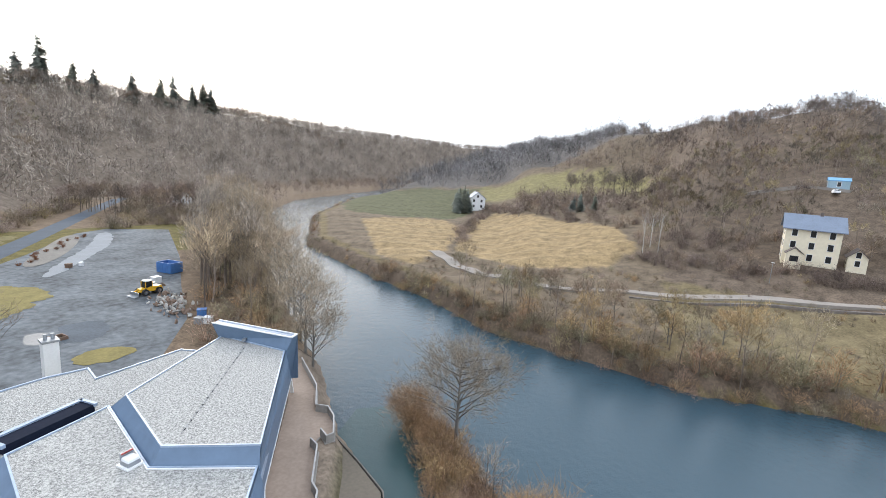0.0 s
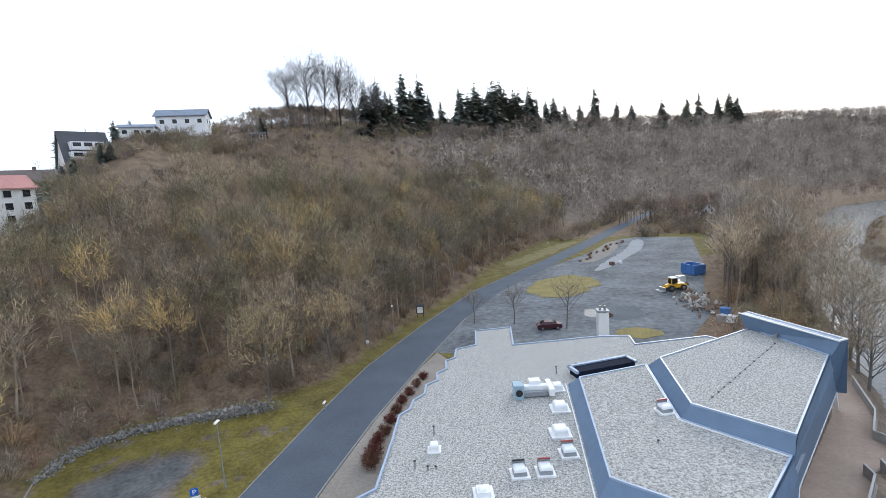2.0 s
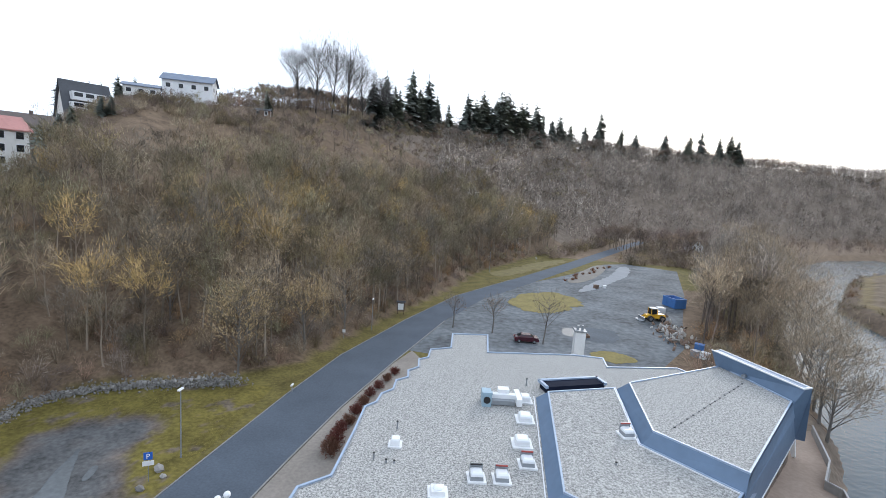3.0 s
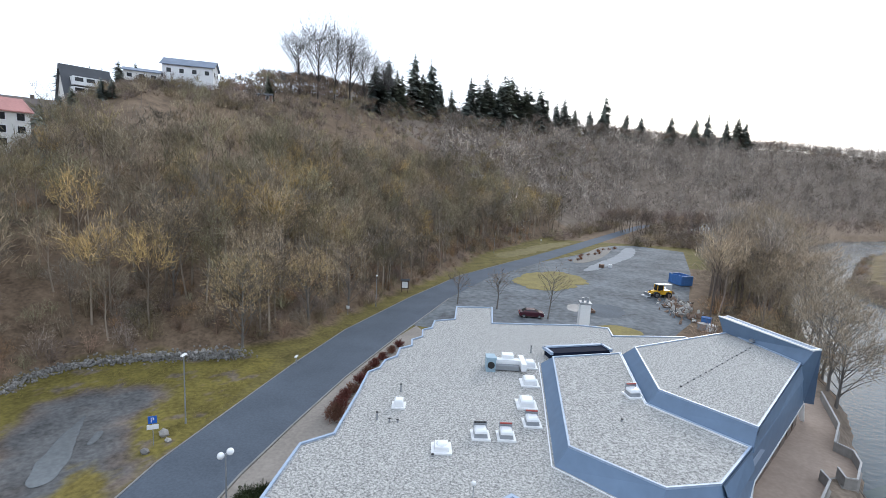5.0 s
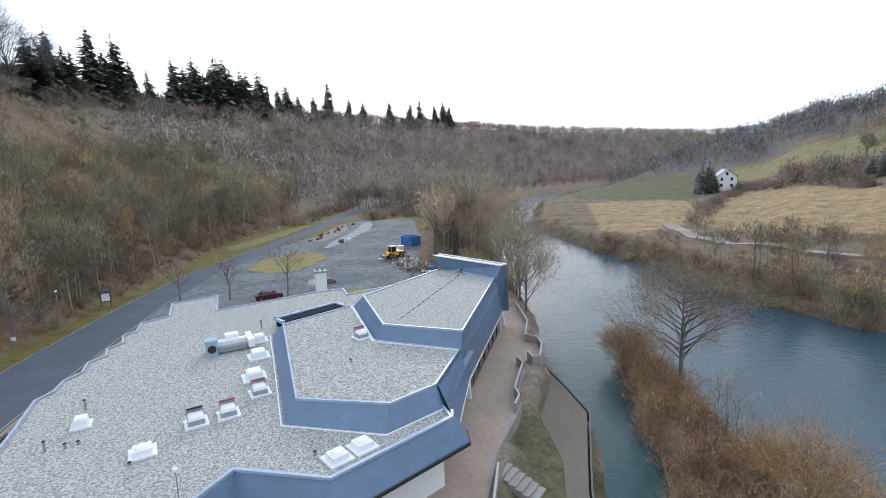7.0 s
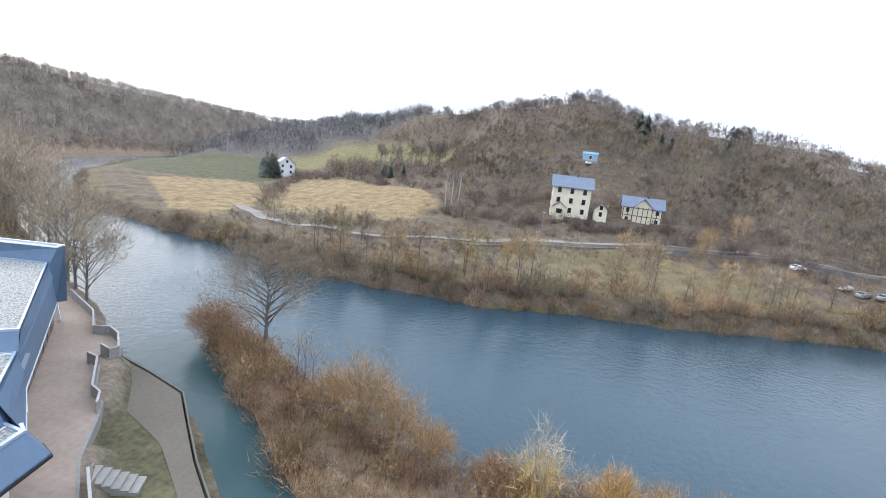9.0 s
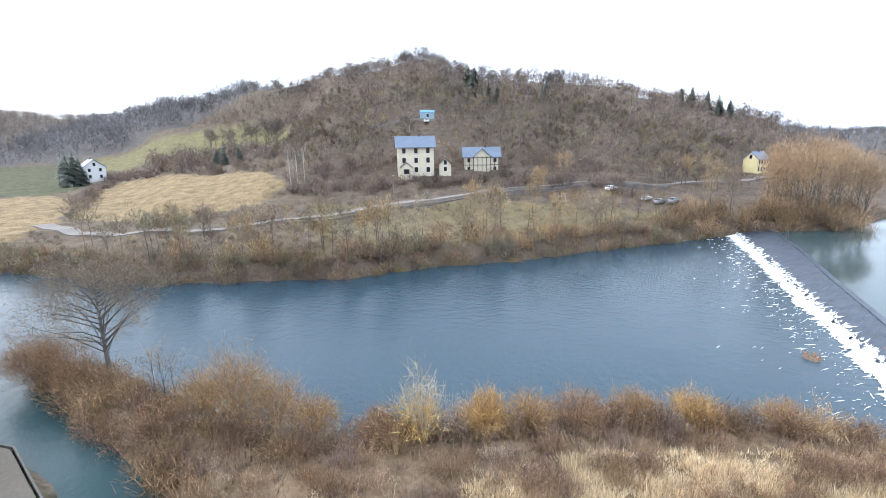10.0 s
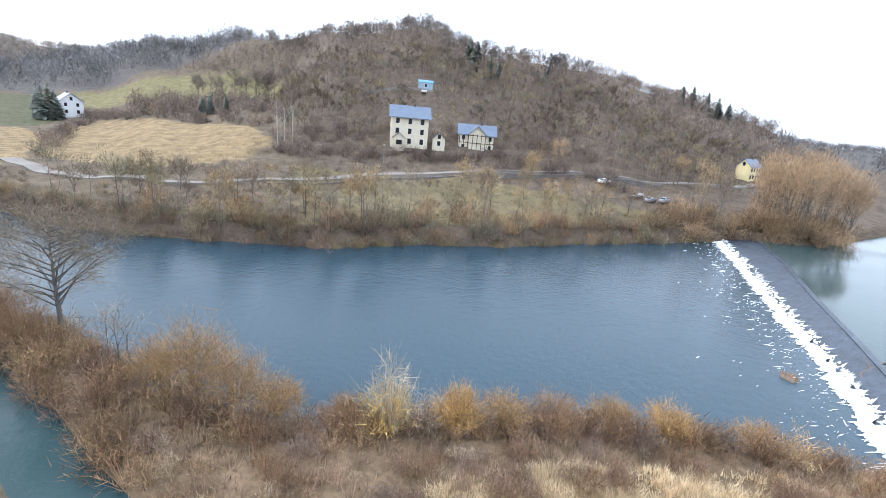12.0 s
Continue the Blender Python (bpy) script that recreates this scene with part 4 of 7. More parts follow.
woods("underwood", spread_spots(4600, -60, 30, 5, 190, west(0.3, 10, -57, 12, 190), rng, 0.4, 1.15), SHRUB[3:], rng, BROWNS + GREYS + RUSTS, "grey-brown brush along the hill foot", "undergrowth")
woods("hillside_wood", spread_spots(2700, -150, 90, 10, 440, west(34, 150, -57, 12, 440), rng, 0.5, 1.0, crown=9.5), WOOD, rng, BROWNS + GREYS, "leafless brown wood covering the upper hillside", "wood", bark=(0.16, 0.13, 0.11))
woods("far_wood", spread_spots(13000, -60, 1100, 180, 860, west(3, 190, -6, 60, 1250), rng, 0.9, 1.6, crown=10.0), FAR, rng, HAZE_GREYS, "grey-brown leafless wood along the far valley side, paled for haze", "wood", bark=(0.17, 0.14, 0.125))


def east(az0, az1, r0, r1):
    def keep(x, y):
        d, s = near_line(x, y, EAST_BANK)
        az, r = np.degrees(np.arctan2(x + 1.2, y + 6.8)), np.hypot(x + 1.2, y + 6.8)
        ok = (s > 0) & (az > az0) & (az < az1) & (r > r0) & (r < r1)
        for hx, hy, hr in ((158.7, -0.9, 11), (163, -23.3, 9), (204, -5, 8), (174, -126, 9), (158, -11, 4)):
            ok &= np.hypot(x - hx, y - hy) > hr
        # keep the view to the houses open
        for a, rr, wd in ((87.9, 158, 2.6), (95.7, 163, 2.4), (91.4, 160, 1.2), (89.5, 203, 1.4), (124.2, 212, 1.6)):
            ok &= ~((np.abs(az - a) < wd) & (r > rr - 40) & (r < rr + 3))
        return ok
    return keep


woods("hillside_wood", spread_spots(6800, 60, 330, -300, 90, east(74, 128, 164, 250), rng, 0.5, 0.95), MIDW, rng, [tuple(0.82 * v for v in c) for c in GREYS + BROWNS], "leafless brown wood on the slope across the river", "wood", bark=(0.17, 0.14, 0.12))
woods("far_wood", spread_spots(6000, 60, 480, -420, 260, lambda x, y: east(60, 130, 235, 400)(x, y) & ~inside(x, y, MEADOW_B) & ~inside(x, y, MEADOW_A), rng, 0.6, 1.0), FAR, rng, GREYS, "grey-brown wood on the crest across the river", "wood", bark=(0.16, 0.135, 0.125))
# Blue-grey twig tints carry the distance haze over these two woods.
woods("far_wood", spread_spots(7000, 200, 1100, 150, 1000, east(38, 76, 425, 1100), rng, 1.0, 1.9), FAR, rng, [(0.20, 0.195, 0.195), (0.21, 0.20, 0.195), (0.19, 0.18, 0.18)], "distant wood closing the valley, tinted grey for haze", "wood", bark=(0.16, 0.135, 0.125))
woods("far_wood", spread_spots(3500, 100, 1500, -1500, -200, east(113, 140, 330, 1500), rng, 0.9, 1.6), FAR, rng, [(0.16, 0.16, 0.165), (0.17, 0.16, 0.16)], "distant wood down the valley, tinted blue-grey for haze", "wood", bark=(0.16, 0.135, 0.125))
woods("thicket", spread_spots(1300, 90, 180, -130, 60, east(73, 113, 143, 172), rng, 0.55, 1.1), BRUSH, rng, GREYS + [(0.17, 0.13, 0.115)], "dark leafless thicket below the houses", "thicket")
woods("thicket", spread_spots(1700, 110, 320, 50, 240, lambda x, y: east(56, 77, 165, 305)(x, y) & ~inside(x, y, LOW_FIELD) & ~inside(x, y, FIELD_A) & ~inside(x, y, MEADOW_B), rng, 0.6, 1.25), BRUSH, rng, GREYS + [(0.17, 0.13, 0.115)], "dark brown thicket between the fields", "thicket")


def along(line, n, w0, w1, rng, lo, hi):
    """Spots scattered beside a polyline."""
    out = []
    seg = [(Vector(a), Vector(b)) for a, b in zip(line, line[1:])]
    lens = np.array([(b - a).length for a, b in seg])
    for k in rng.choice(len(seg), n, p=lens / lens.sum()):
        a, b = seg[k]
        p = a.lerp(b, rng.random())
        d = (b - a).normalized()
        p = p + Vector((-d.y, d.x)) * rng.uniform(w0, w1)
        out.append((p.x, p.y, ground_at(p.x, p.y) - 0.1, rng.uniform(lo, hi)))
    return out


def aim2(x, y):
    return np.degrees(np.arctan2(x + 1.2, y + 6.8)), np.hypot(x + 1.2, y + 6.8)


EB = EAST_BANK[5:14]
woods("riverside_bushes", along(EB, 340, -0.5, 5.0, rng, 0.5, 1.15), SHRUB, rng, RUSTS + BROWNS + [(0.20, 0.15, 0.11)], "brown leafless bushes along the far river bank", "bushes")
woods("riverside_bushes", along(EAST_BANK[7:14], 60, 1.0, 9, rng, 0.8, 1.35), BRUSH, rng, RUSTS + OCHRES[1:] + BROWNS, "brown willow bushes along the far bank", "bushes")
woods("roadside_bushes", along([(104, 48), (112, 27), (126, 2), (134, -20), (139, -46), (140, -72)], 130, -5, 2, rng, 0.2, 0.5), SHRUB, rng, RUSTS + GREYS, "low brown bushes below the road across the river", "bushes")
woods("riverside_bushes", along(EAST_BANK[2:7], 130, -0.4, 5, rng, 0.3, 0.75), SHRUB, rng, RUSTS + BROWNS, "low brown bushes on the upper river bend", "bushes")
woods("riverside_trees", along([(60, 245), (80, 236), (100, 238), (130, 262)], 90, -12, 12, rng, 0.75, 1.05), RICH, rng, GREYS, "leafless trees round the cottage up the valley", "trees")
woods("hedge", along([polar(56, 255, (-1.2, -6.8)), polar(54.6, 215, (-1.2, -6.8)), polar(53, 168, (-1.2, -6.8))], 50, -3, 3, rng, 0.5, 1.0), BRUSH, rng, GREYS, "brown hedge between the fields below the white house", "hedge")
woods("thicket", spread_spots(420, 100, 170, -120, 70, lambda x, y: (aim2(x, y)[0] > 70) & (aim2(x, y)[0] < 113) & (aim2(x, y)[1] > 146) & (aim2(x, y)[1] < 155), rng, 0.4, 0.85), SHRUB, rng, GREYS + RUSTS[3:], "dark leafless bushes between the far road and the houses", "thicket")
pop = [polar(rng.uniform(125.6, 133.0), rng.uniform(142, 164), (-1.2, -6.8)) for _ in range(60)]
woods("poplar_undergrowth", [(x, y, max(ground_at(x, y), -1.4) - 0.2, rng.uniform(0.8, 1.7)) for x, y in pop], BRUSH, rng, [(0.44, 0.31, 0.19), (0.40, 0.28, 0.18), (0.36, 0.26, 0.17)], "dense tan willow growth under the poplars", "bushes")
woods("house_brush", [(*p, ground_at(*p) - 0.2, rng.uniform(0.4, 0.95)) for p in [polar(a, float(np.interp(a, (-50, -46, -42, -37, -27), (112, 134, 152, 168, 176))) + rng.uniform(-26, 4)) for a in rng.uniform(-50, -24, 430)]], BRUSH, rng, GREYS + BROWNS, "low garden brush below the hillside houses", "undergrowth")
woods("bank_willows", along(EAST_BANK[6:14], 60, 1, 13, rng, 0.45, 0.85), RICH, rng, OCHRES[1:] + BROWNS, "thin tan willows along the far bank", "trees", bark=(0.16, 0.13, 0.11))
woods("bank_scrub", along(EAST_BANK[5:14], 300, 5, 24, rng, 0.2, 0.5), SHRUB[:2], rng, BROWNS + RUSTS + GREYS, "low brown scrub and dead stalks on the far bank", "scrub")
woods("roadside_bushes", along([(104, 66), (103, 52), (113, 32), (126, 8), (133, -8)], 170, -10, 16, rng, 0.25, 0.7), SHRUB, rng, OCHRES[1:] + BROWNS + GREYS, "tan and brown bushes round the far road", "bushes")
woods("field_trees", along([polar(65.5, 300, (-1.2, -6.8)), polar(70, 288, (-1.2, -6.8)), polar(74.5, 264, (-1.2, -6.8))], 26, -4, 4, rng, 0.8, 1.1), RICH, rng, [(0.15, 0.125, 0.11)], "row of bare trees along the meadow edge", "trees", bark=(0.09, 0.075, 0.065))
woods("far_wood", spread_spots(2600, -60, 520, 200, 700, lambda x, y: (near_line(x, y, FOOT)[1] <= 0) & (near_line(x, y, WEST_BANK)[0] > 1) & ~inside(x, y, RIVER_POLY) & (near_line(x, y, EAST_BANK)[1] <= 0) & (near_line(x, y, list(zip([(a[0] + b[0]) / 2 for a, b in zip(ROAD_L, ROAD_R)], [(a[1] + b[1]) / 2 for a, b in zip(ROAD_L, ROAD_R)])))[0] > 7), rng, 0.6, 1.0), FAR, rng, GREYS, "leafless grey wood on the valley floor up the river", "wood", bark=(0.17, 0.14, 0.125))
woods("underwood", spread_spots(1100, -5, 150, 184, 310, lambda x, y: (near_line(x, y, FOOT)[1] <= 0) & ~inside(x, y, RIVER_POLY) & (near_line(x, y, EAST_BANK)[1] <= 0) & (near_line(x, y, ROAD_R)[0] > 6) & (near_line(x, y, ROAD_L)[0] > 5), rng, 0.7, 1.5), BRUSH, rng, GREYS + BROWNS, "grey-brown undergrowth on the valley floor beyond the car park", "undergrowth")
woods("riverside_trees", along([(120, 206), (81, 133), (60, 90), (54, 78)], 200, -14, -0.5, rng, 0.9, 1.45), RICH, rng, HAZE_TANS + HAZE_GREYS, "dense brown leafless trees between car park and river", "trees", bark=(0.17, 0.14, 0.12))
GALLERY = [bare_tree(rng, 15, 5.2, 12, 1500, 0.2, 1.5, 0.03, low=0.2) for _ in range(4)]
woods("riverside_trees", along([(100, 168), (81, 133), (62, 92), (51, 69), (47, 60)], 26, -10, 0.5, rng, 0.7, 1.15), GALLERY, rng, HAZE_TANS, "tall leafless trees in a dense row along the river bank", "trees", bark=(0.20, 0.165, 0.135))
woods("riverside_bushes", along([(116, 202), (81, 133), (60, 90), (51, 70), (46, 60)], 170, -13, 0.5, rng, 0.8, 1.6), SHRUB, rng, RUSTS + BROWNS, "brown bushes at the edge of the car park", "bushes")

crest, brow = [], []
for k in range(560):
    az = rng.uniform(-26, 40)
    r = float(np.interp(az, (-26, -22.9, -14.5, -10, -6, -0.8, 4.3, 8.6, 12.8, 17.3, 22.5, 27.2, 31, 40), (214, 232, 272, 294, 322, 360, 398, 444, 470, 506, 576, 652, 700, 760))) + rng.uniform(-14, 12)
    x, y = polar(az, r)
    z = ground_at(x, y) - 0.2
    top = 23.2 + r * float(np.interp(az, LOOK_AZ, LOOK_UP)) + rng.normal(0.3, 0.8)
    size = min((top - z) / 9.2, 0.95)
    if az > 2:
        size = rng.uniform(0.7, 1.35) * (1 + 0.6 * noise.noise((az * 0.5, 2, 5)))
    if size > 0.3:
        crest.append((x, y, z, size))
for k in range(330):
    az = rng.uniform(-34, 13)
    r = float(np.interp(az, (-34, -29, -26, -22.9, -14.5, -10, -6, -0.8, 4.3, 8.6, 12.8), (188, 204, 218, 238, 282, 302, 326, 364, 402, 448, 474))) + rng.uniform(-8, 10)
    x, y = polar(az, r)
    brow.append((x, y, ground_at(x, y) - 0.2, rng.uniform(0.7, 1.35)))
woods("crest_wood", crest, WOOD, rng, GREYS + [(0.16, 0.15, 0.135)], "grey leafless trees along the hill crest", "wood")
woods("crest_brush", brow, BRUSH, rng, GREYS + RUSTS[3:], "grey-brown brush along the hill crest", "undergrowth")
woods("riverside_bushes", along(EAST_BANK[13:17], 70, 0.3, 9, rng, 0.8, 1.6), BRUSH, rng, [(0.33, 0.225, 0.13), (0.30, 0.21, 0.135), (0.27, 0.19, 0.12)], "tan bushes below the poplars", "bushes")

ridge = []
for k in range(150):
    az, r = rng.uniform(64, 108), 0.0
    r = float(np.interp(az, (64, 72, 80, 89, 97, 108), (545, 396, 300, 300, 300, 300))) + rng.uniform(-22, 3)
    x, y = polar(az, r, (-1.2, -6.8))
    ridge.append((x, y, ground_at(x, y) - 1.6, rng.uniform(0.55, 0.95)))
woods("crest_wood", ridge, RICH, rng, [(0.15, 0.13, 0.125), (0.17, 0.145, 0.13)], "tall bare trees along the crest across the river", "wood", bark=(0.12, 0.105, 0.10))
woods("thicket", [(*p, ground_at(*p) - 0.3, rng.uniform(0.55, 1.0)) for p in [polar(a, float(np.interp(a, (83, 88, 92, 96, 100), (151, 150.5, 150, 154, 157))) + rng.uniform(-4, 1), (-1.2, -6.8)) for a in rng.uniform(83, 100, 46)]], BRUSH, rng, [(0.16, 0.125, 0.11), (0.19, 0.145, 0.12)], "dark bare bushes in front of the villa", "thicket")

# ---- island: thicket, reeds ----
def on_island(edge0, edge1):
    def keep(x, y):
        d, _ = near_line(x, y, ISLAND + ISLAND[:1])
        return inside(x, y, ISLAND) & (d > edge0) & (d < edge1) & (y > -48)
    return keep


REED_POLY = [(26.0, -7.5), (28.2, -14), (28.8, -22), (28.4, -31), (26.5, -36), (20, -38), (19, -20), (20, -8)]


def not_reed(x, y):
    return ~inside(x, y, REED_POLY)


woods("island_thicket", spread_spots(3200, -5, 48, -48, 38, lambda x, y: on_island(0.2, 3.0)(x, y), rng, 0.55, 1.1), SHRUB, rng, RUSTS + RUSTS + OCHRES[2:], "reddish-brown leafless willow thicket edging the island", "thicket")
woods("island_thicket", spread_spots(1500, -5, 48, -48, 38, lambda x, y: on_island(2.5, 20)(x, y) & not_reed(x, y), rng, 0.3, 0.75), SHRUB, rng, RUSTS + [(0.24, 0.175, 0.145)], "low brown scrub on the island", "scrub")
for k, (x, y, h, r, c) in enumerate(((42.9, 31.4, 5.6, 3.8, 0), (43.6, 33.6, 4.6, 3.0, 0), (41.2, 27.6, 3.6, 2.6, 0), (35.4, 10.6, 6.6, 3.6, 2), (34.0, 7.0, 4.6, 3.0, 2), (36.4, 13.8, 4.0, 2.6, 2), (33.0, 3.6, 3.2, 2.2, 2), (32.4, -9.8, 4.0, 2.0, 3), (31.6, -1.6, 3.0, 1.8, 0), (33.0, -13.5, 3.0, 2.4, 2), (33.2, -17.5, 3.0, 2.6, 0), (33.2, -22.0, 2.8, 2.4, 2), (33.0, -26.5, 2.8, 2.2, 3), (31.6, -33.0, 2.4, 2.2, 2))):
    V, T, K = shrub(np.random.default_rng(300 + k), h, r, 160, 2600, 0.014)
    tone = np.array((RUSTS[0], RUSTS[1], (0.36, 0.23, 0.115), (0.46, 0.29, 0.12))[c]) * 1.05
    bush = thing("willow_bush", ("large rounded brown willow bush on the island", "", "light brown willow bush at the island edge", "orange-tipped willow bush at the island edge")[c], "bush", (x, y, -1.5), k * 37, "willow bushes")
    each = np.repeat(np.random.default_rng(k).uniform(0.55, 1.5, len(V) // 3), 3)[:, None]
    for nm, lo, hi, shade in (("stems", 0, 480, 0.75), ("twigs", 480, len(V), 1.0)):
        o = new(nm, raw_mesh(nm, V[lo:hi], np.arange(hi - lo).reshape(-1, 3), TWIG, tone * shade * each[lo:hi]))
        o.parent = bush
        tagged(o, kind="stuff")


def blades(n, poly, rng, h0, h1, tone0, tone1):
    xs, ys = [p[0] for p in poly], [p[1] for p in poly]
    x, y = rng.uniform(min(xs), max(xs), n), rng.uniform(min(ys), max(ys), n)
    clump = np.zeros(n)
    for f, a in ((0.45, 0.9), (1.3, 0.8)):
        clump += a * np.array([noise.noise((u * f, v * f, f)) for u, v in zip(x, y)])
    k = inside(x, y, poly) & (clump + rng.normal(0, 0.45, n) > -0.15)
    x, y, clump = x[k], y[k], clump[k]
    n = len(x)
    z = ground_z(x, y) - 0.05
    t = rng.uniform(0, math.tau, n)
    h = rng.uniform(h0, h1, n) * (0.85 + 0.35 * np.clip(clump, -1, 1.3))
    tilt = rng.uniform(0.1, 1.1, n)
    b = np.stack([x, y, z], 1)
    s = np.stack([-np.sin(t), np.cos(t), 0 * t], 1) * rng.uniform(0.02, 0.045, (n, 1))
    top = b + np.stack([np.cos(t) * tilt * h, np.sin(t) * tilt * h, h * np.sqrt(np.maximum(1 - 0.6 * tilt, 0.2))], 1)
    V = np.stack([b - s, b + s, top], 1).reshape(-1, 3)
    f = rng.random((n, 1))
    C = np.repeat(np.array(tone0) * (1 - f) + np.array(tone1) * f, 3, 0)
    return V, np.arange(len(V)).reshape(-1, 3), C


V, T, C = blades(120000, REED_POLY, rng, 0.3, 1.05, (0.44, 0.32, 0.20), (0.95, 0.77, 0.50))
tagged(new("reeds", raw_mesh("reeds", V, T, TWIG, C)), "pale straw-coloured dry reeds on the island", "reeds", kind="stuff")
V, T, C = blades(90000, ISLAND[:9] + [(20, -45), (12, -14), (18, -1), (28, 14.7), (40.5, 30.3)], rng, 0.4, 1.3, (0.17, 0.11, 0.08), (0.42, 0.30, 0.20))
tagged(new("dry_grass", raw_mesh("dry_grass", V, T, TWIG, C)), "dry brown grass and stalks on the island", "grass", kind="stuff")
V, T, C = blades(30000, [(-44, 38), (-42.5, 34), (-38.5, 34.5), (-36, 38), (-30, 40.5), (-27, 37), (-24, 29), (-22.5, 36), (-21, 47), (-28, 47), (-40, 42.5)], rng, 0.08, 0.25, (0.16, 0.14, 0.04), (0.26, 0.21, 0.08))
V2, T2, C2 = blades(26000, [(-24, 34), (-20.6, 48), (-18.5, 61), (-12.6, 82), (-4.4, 106), (10, 133), (7, 136), (-7, 112), (-17, 79), (-22, 58), (-29, 49)], rng, 0.1, 0.3, (0.17, 0.145, 0.05), (0.28, 0.22, 0.10))
tagged(new("grass", raw_mesh("grass", np.concatenate([V, V2]), np.concatenate([T, T2 + len(V)]), TWIG, np.concatenate([C, C2]))), "short yellowed winter grass", "grass", kind="stuff")


woods("island_thicket", spread_spots(1500, 18, 30, -38, -6, lambda x, y: inside(x, y, REED_POLY) & (np.array([noise.noise((u * 0.28, v * 0.28, 7)) + 0.5 * noise.noise((u * 0.8, v * 0.8, 9)) for u, v in zip(x, y)]) > 0.12), rng, 0.25, 0.6), SHRUB, rng, RUSTS + [(0.22, 0.15, 0.12)], "reddish-brown stalks standing among the reeds", "scrub")
woods("pale_stalks", spread_spots(420, 5, 42, -45, 30, lambda x, y: on_island(1.5, 20)(x, y) & not_reed(x, y), rng, 0.2, 0.45), SHRUB, rng, [(0.52, 0.42, 0.29), (0.45, 0.35, 0.23)], "pale bleached stalks on the island", "stalks", bark=(0.5, 0.4, 0.3))


# ---- single trees ----


def tree(x, y, V, T, K, size, turn, tint, label, name="tree", group="", z=None, bark=(1.3, 1.2, 1.1), stretch=1.0):
    """A tree as a thing: trunk with limbs, and a crown of twigs or needles."""
    z = ground_at(x, y) - 0.1 if z is None else z
    ob = thing(name, label, "tree", (x, y, z), turn, group)
    P = V * np.array([size, size, size * stretch])
    for nm, sel, mat, col in (("trunk", K < 0.5, TWIG, tuple(0.13 * c for c in bark)), ("crown", K > 0.5, TWIG, tint)):
        tri = T[sel[T[:, 0]]]
        used, inv = np.unique(tri, return_inverse=True)
        each = np.repeat(np.random.default_rng(len(used)).uniform(0.6, 1.45, len(used) // 3 + 1), 3)[:len(used), None] if nm == "crown" else 1.0
        me = raw_mesh(nm, P[used], inv.reshape(-1, 3), mat, np.tile(np.array(col), (len(used), 1)) * each)
        o = new(nm, me)
        o.parent = ob
    return ob


def big_tree(h, spread, twigs, seed, limbs=14, trunk=0.22, low=0.3, twig_len=1.0, twig_w=0.025):
    return bare_tree(np.random.default_rng(seed), h, spread, limbs, twigs, trunk, twig_len, twig_w, low)


for x, y, h, sp, seed in ((-3.1, 80.2, 6.4, 2.3, 1), (4.1, 79.1, 7.2, 2.3, 2), (12.7, 75.4, 9.0, 3.6, 3)):
    tree(x, y, *big_tree(h, sp, 260, seed, 16, 0.16, 0.32, 0.9), 1, 0, (0.22, 0.17, 0.13), "bare young street tree in the car park", group="car park trees")
for x, y, h, sp, seed in ((44.5, 55.5, 11.5, 5.0, 4), (42.6, 51.2, 9.0, 4.6, 5), (47.5, 61.0, 13, 5.0, 6), (51.0, 68.0, 14, 5.0, 7), (54.5, 75.0, 15, 5.2, 70), (58.5, 84.0, 17, 5.5, 71), (61.0, 92.0, 19, 6.0, 72), (63.0, 101.0, 22, 6.5, 73), (64.5, 111.0, 20, 6.0, 74)):
    tree(x, y, *big_tree(h, sp, 2300, seed, 26, 0.2, 0.12, 1.1, 0.024), 1, 0, (0.32, 0.255, 0.18), "bare spreading tree on the river bank beside the hall", group="bank trees")
tree(42.6, 25.6, *bare_tree(np.random.default_rng(8), 12.8, 6.0, 40, 9000, 0.26, 0.9, 0.016, 0.22, 0.3), 1, 0, (0.25, 0.20, 0.145), "bare spreading alder on the island tip", z=-1.5)
for x, y, h, sp, seed in ((37.6, 17.6, 6.0, 1.4, 9), (38.6, 19.0, 5.4, 1.2, 10), (36.8, 16.2, 5.6, 1.3, 11)):
    tree(x, y, *big_tree(h, sp, 90, seed, 8, 0.07, 0.1, 1.0, 0.02), 1, 0, (0.36, 0.30, 0.24), "thin bare sapling on the island", "sapling", "island saplings", z=-1.5)
tree(31.8, -5.0, *shrub(np.random.default_rng(12), 6.8, 2.4, 130, 420, 0.018), 1, 0, (0.50, 0.42, 0.30), "yellow-twigged willow at the island edge", z=-1.5)
V, T, C = scatter([(31.9, -4.9, -1.4, 1.35), (31.6, -4.6, -1.4, 1.15)], SHRUB, rng, [(0.52, 0.36, 0.13)])
tagged(new("willow_bush", raw_mesh("willow_bush", V, T, TWIG, C)), "orange-yellow willow bush at the island edge", "bush", "willow bushes")
tree(31.6, -7.4, *shrub(np.random.default_rng(13), 4.6, 2.6, 70, 140, 0.016), 1, 0, (0.44, 0.38, 0.30), "pale bare shrub at the island edge", "shrub", z=-1.5)

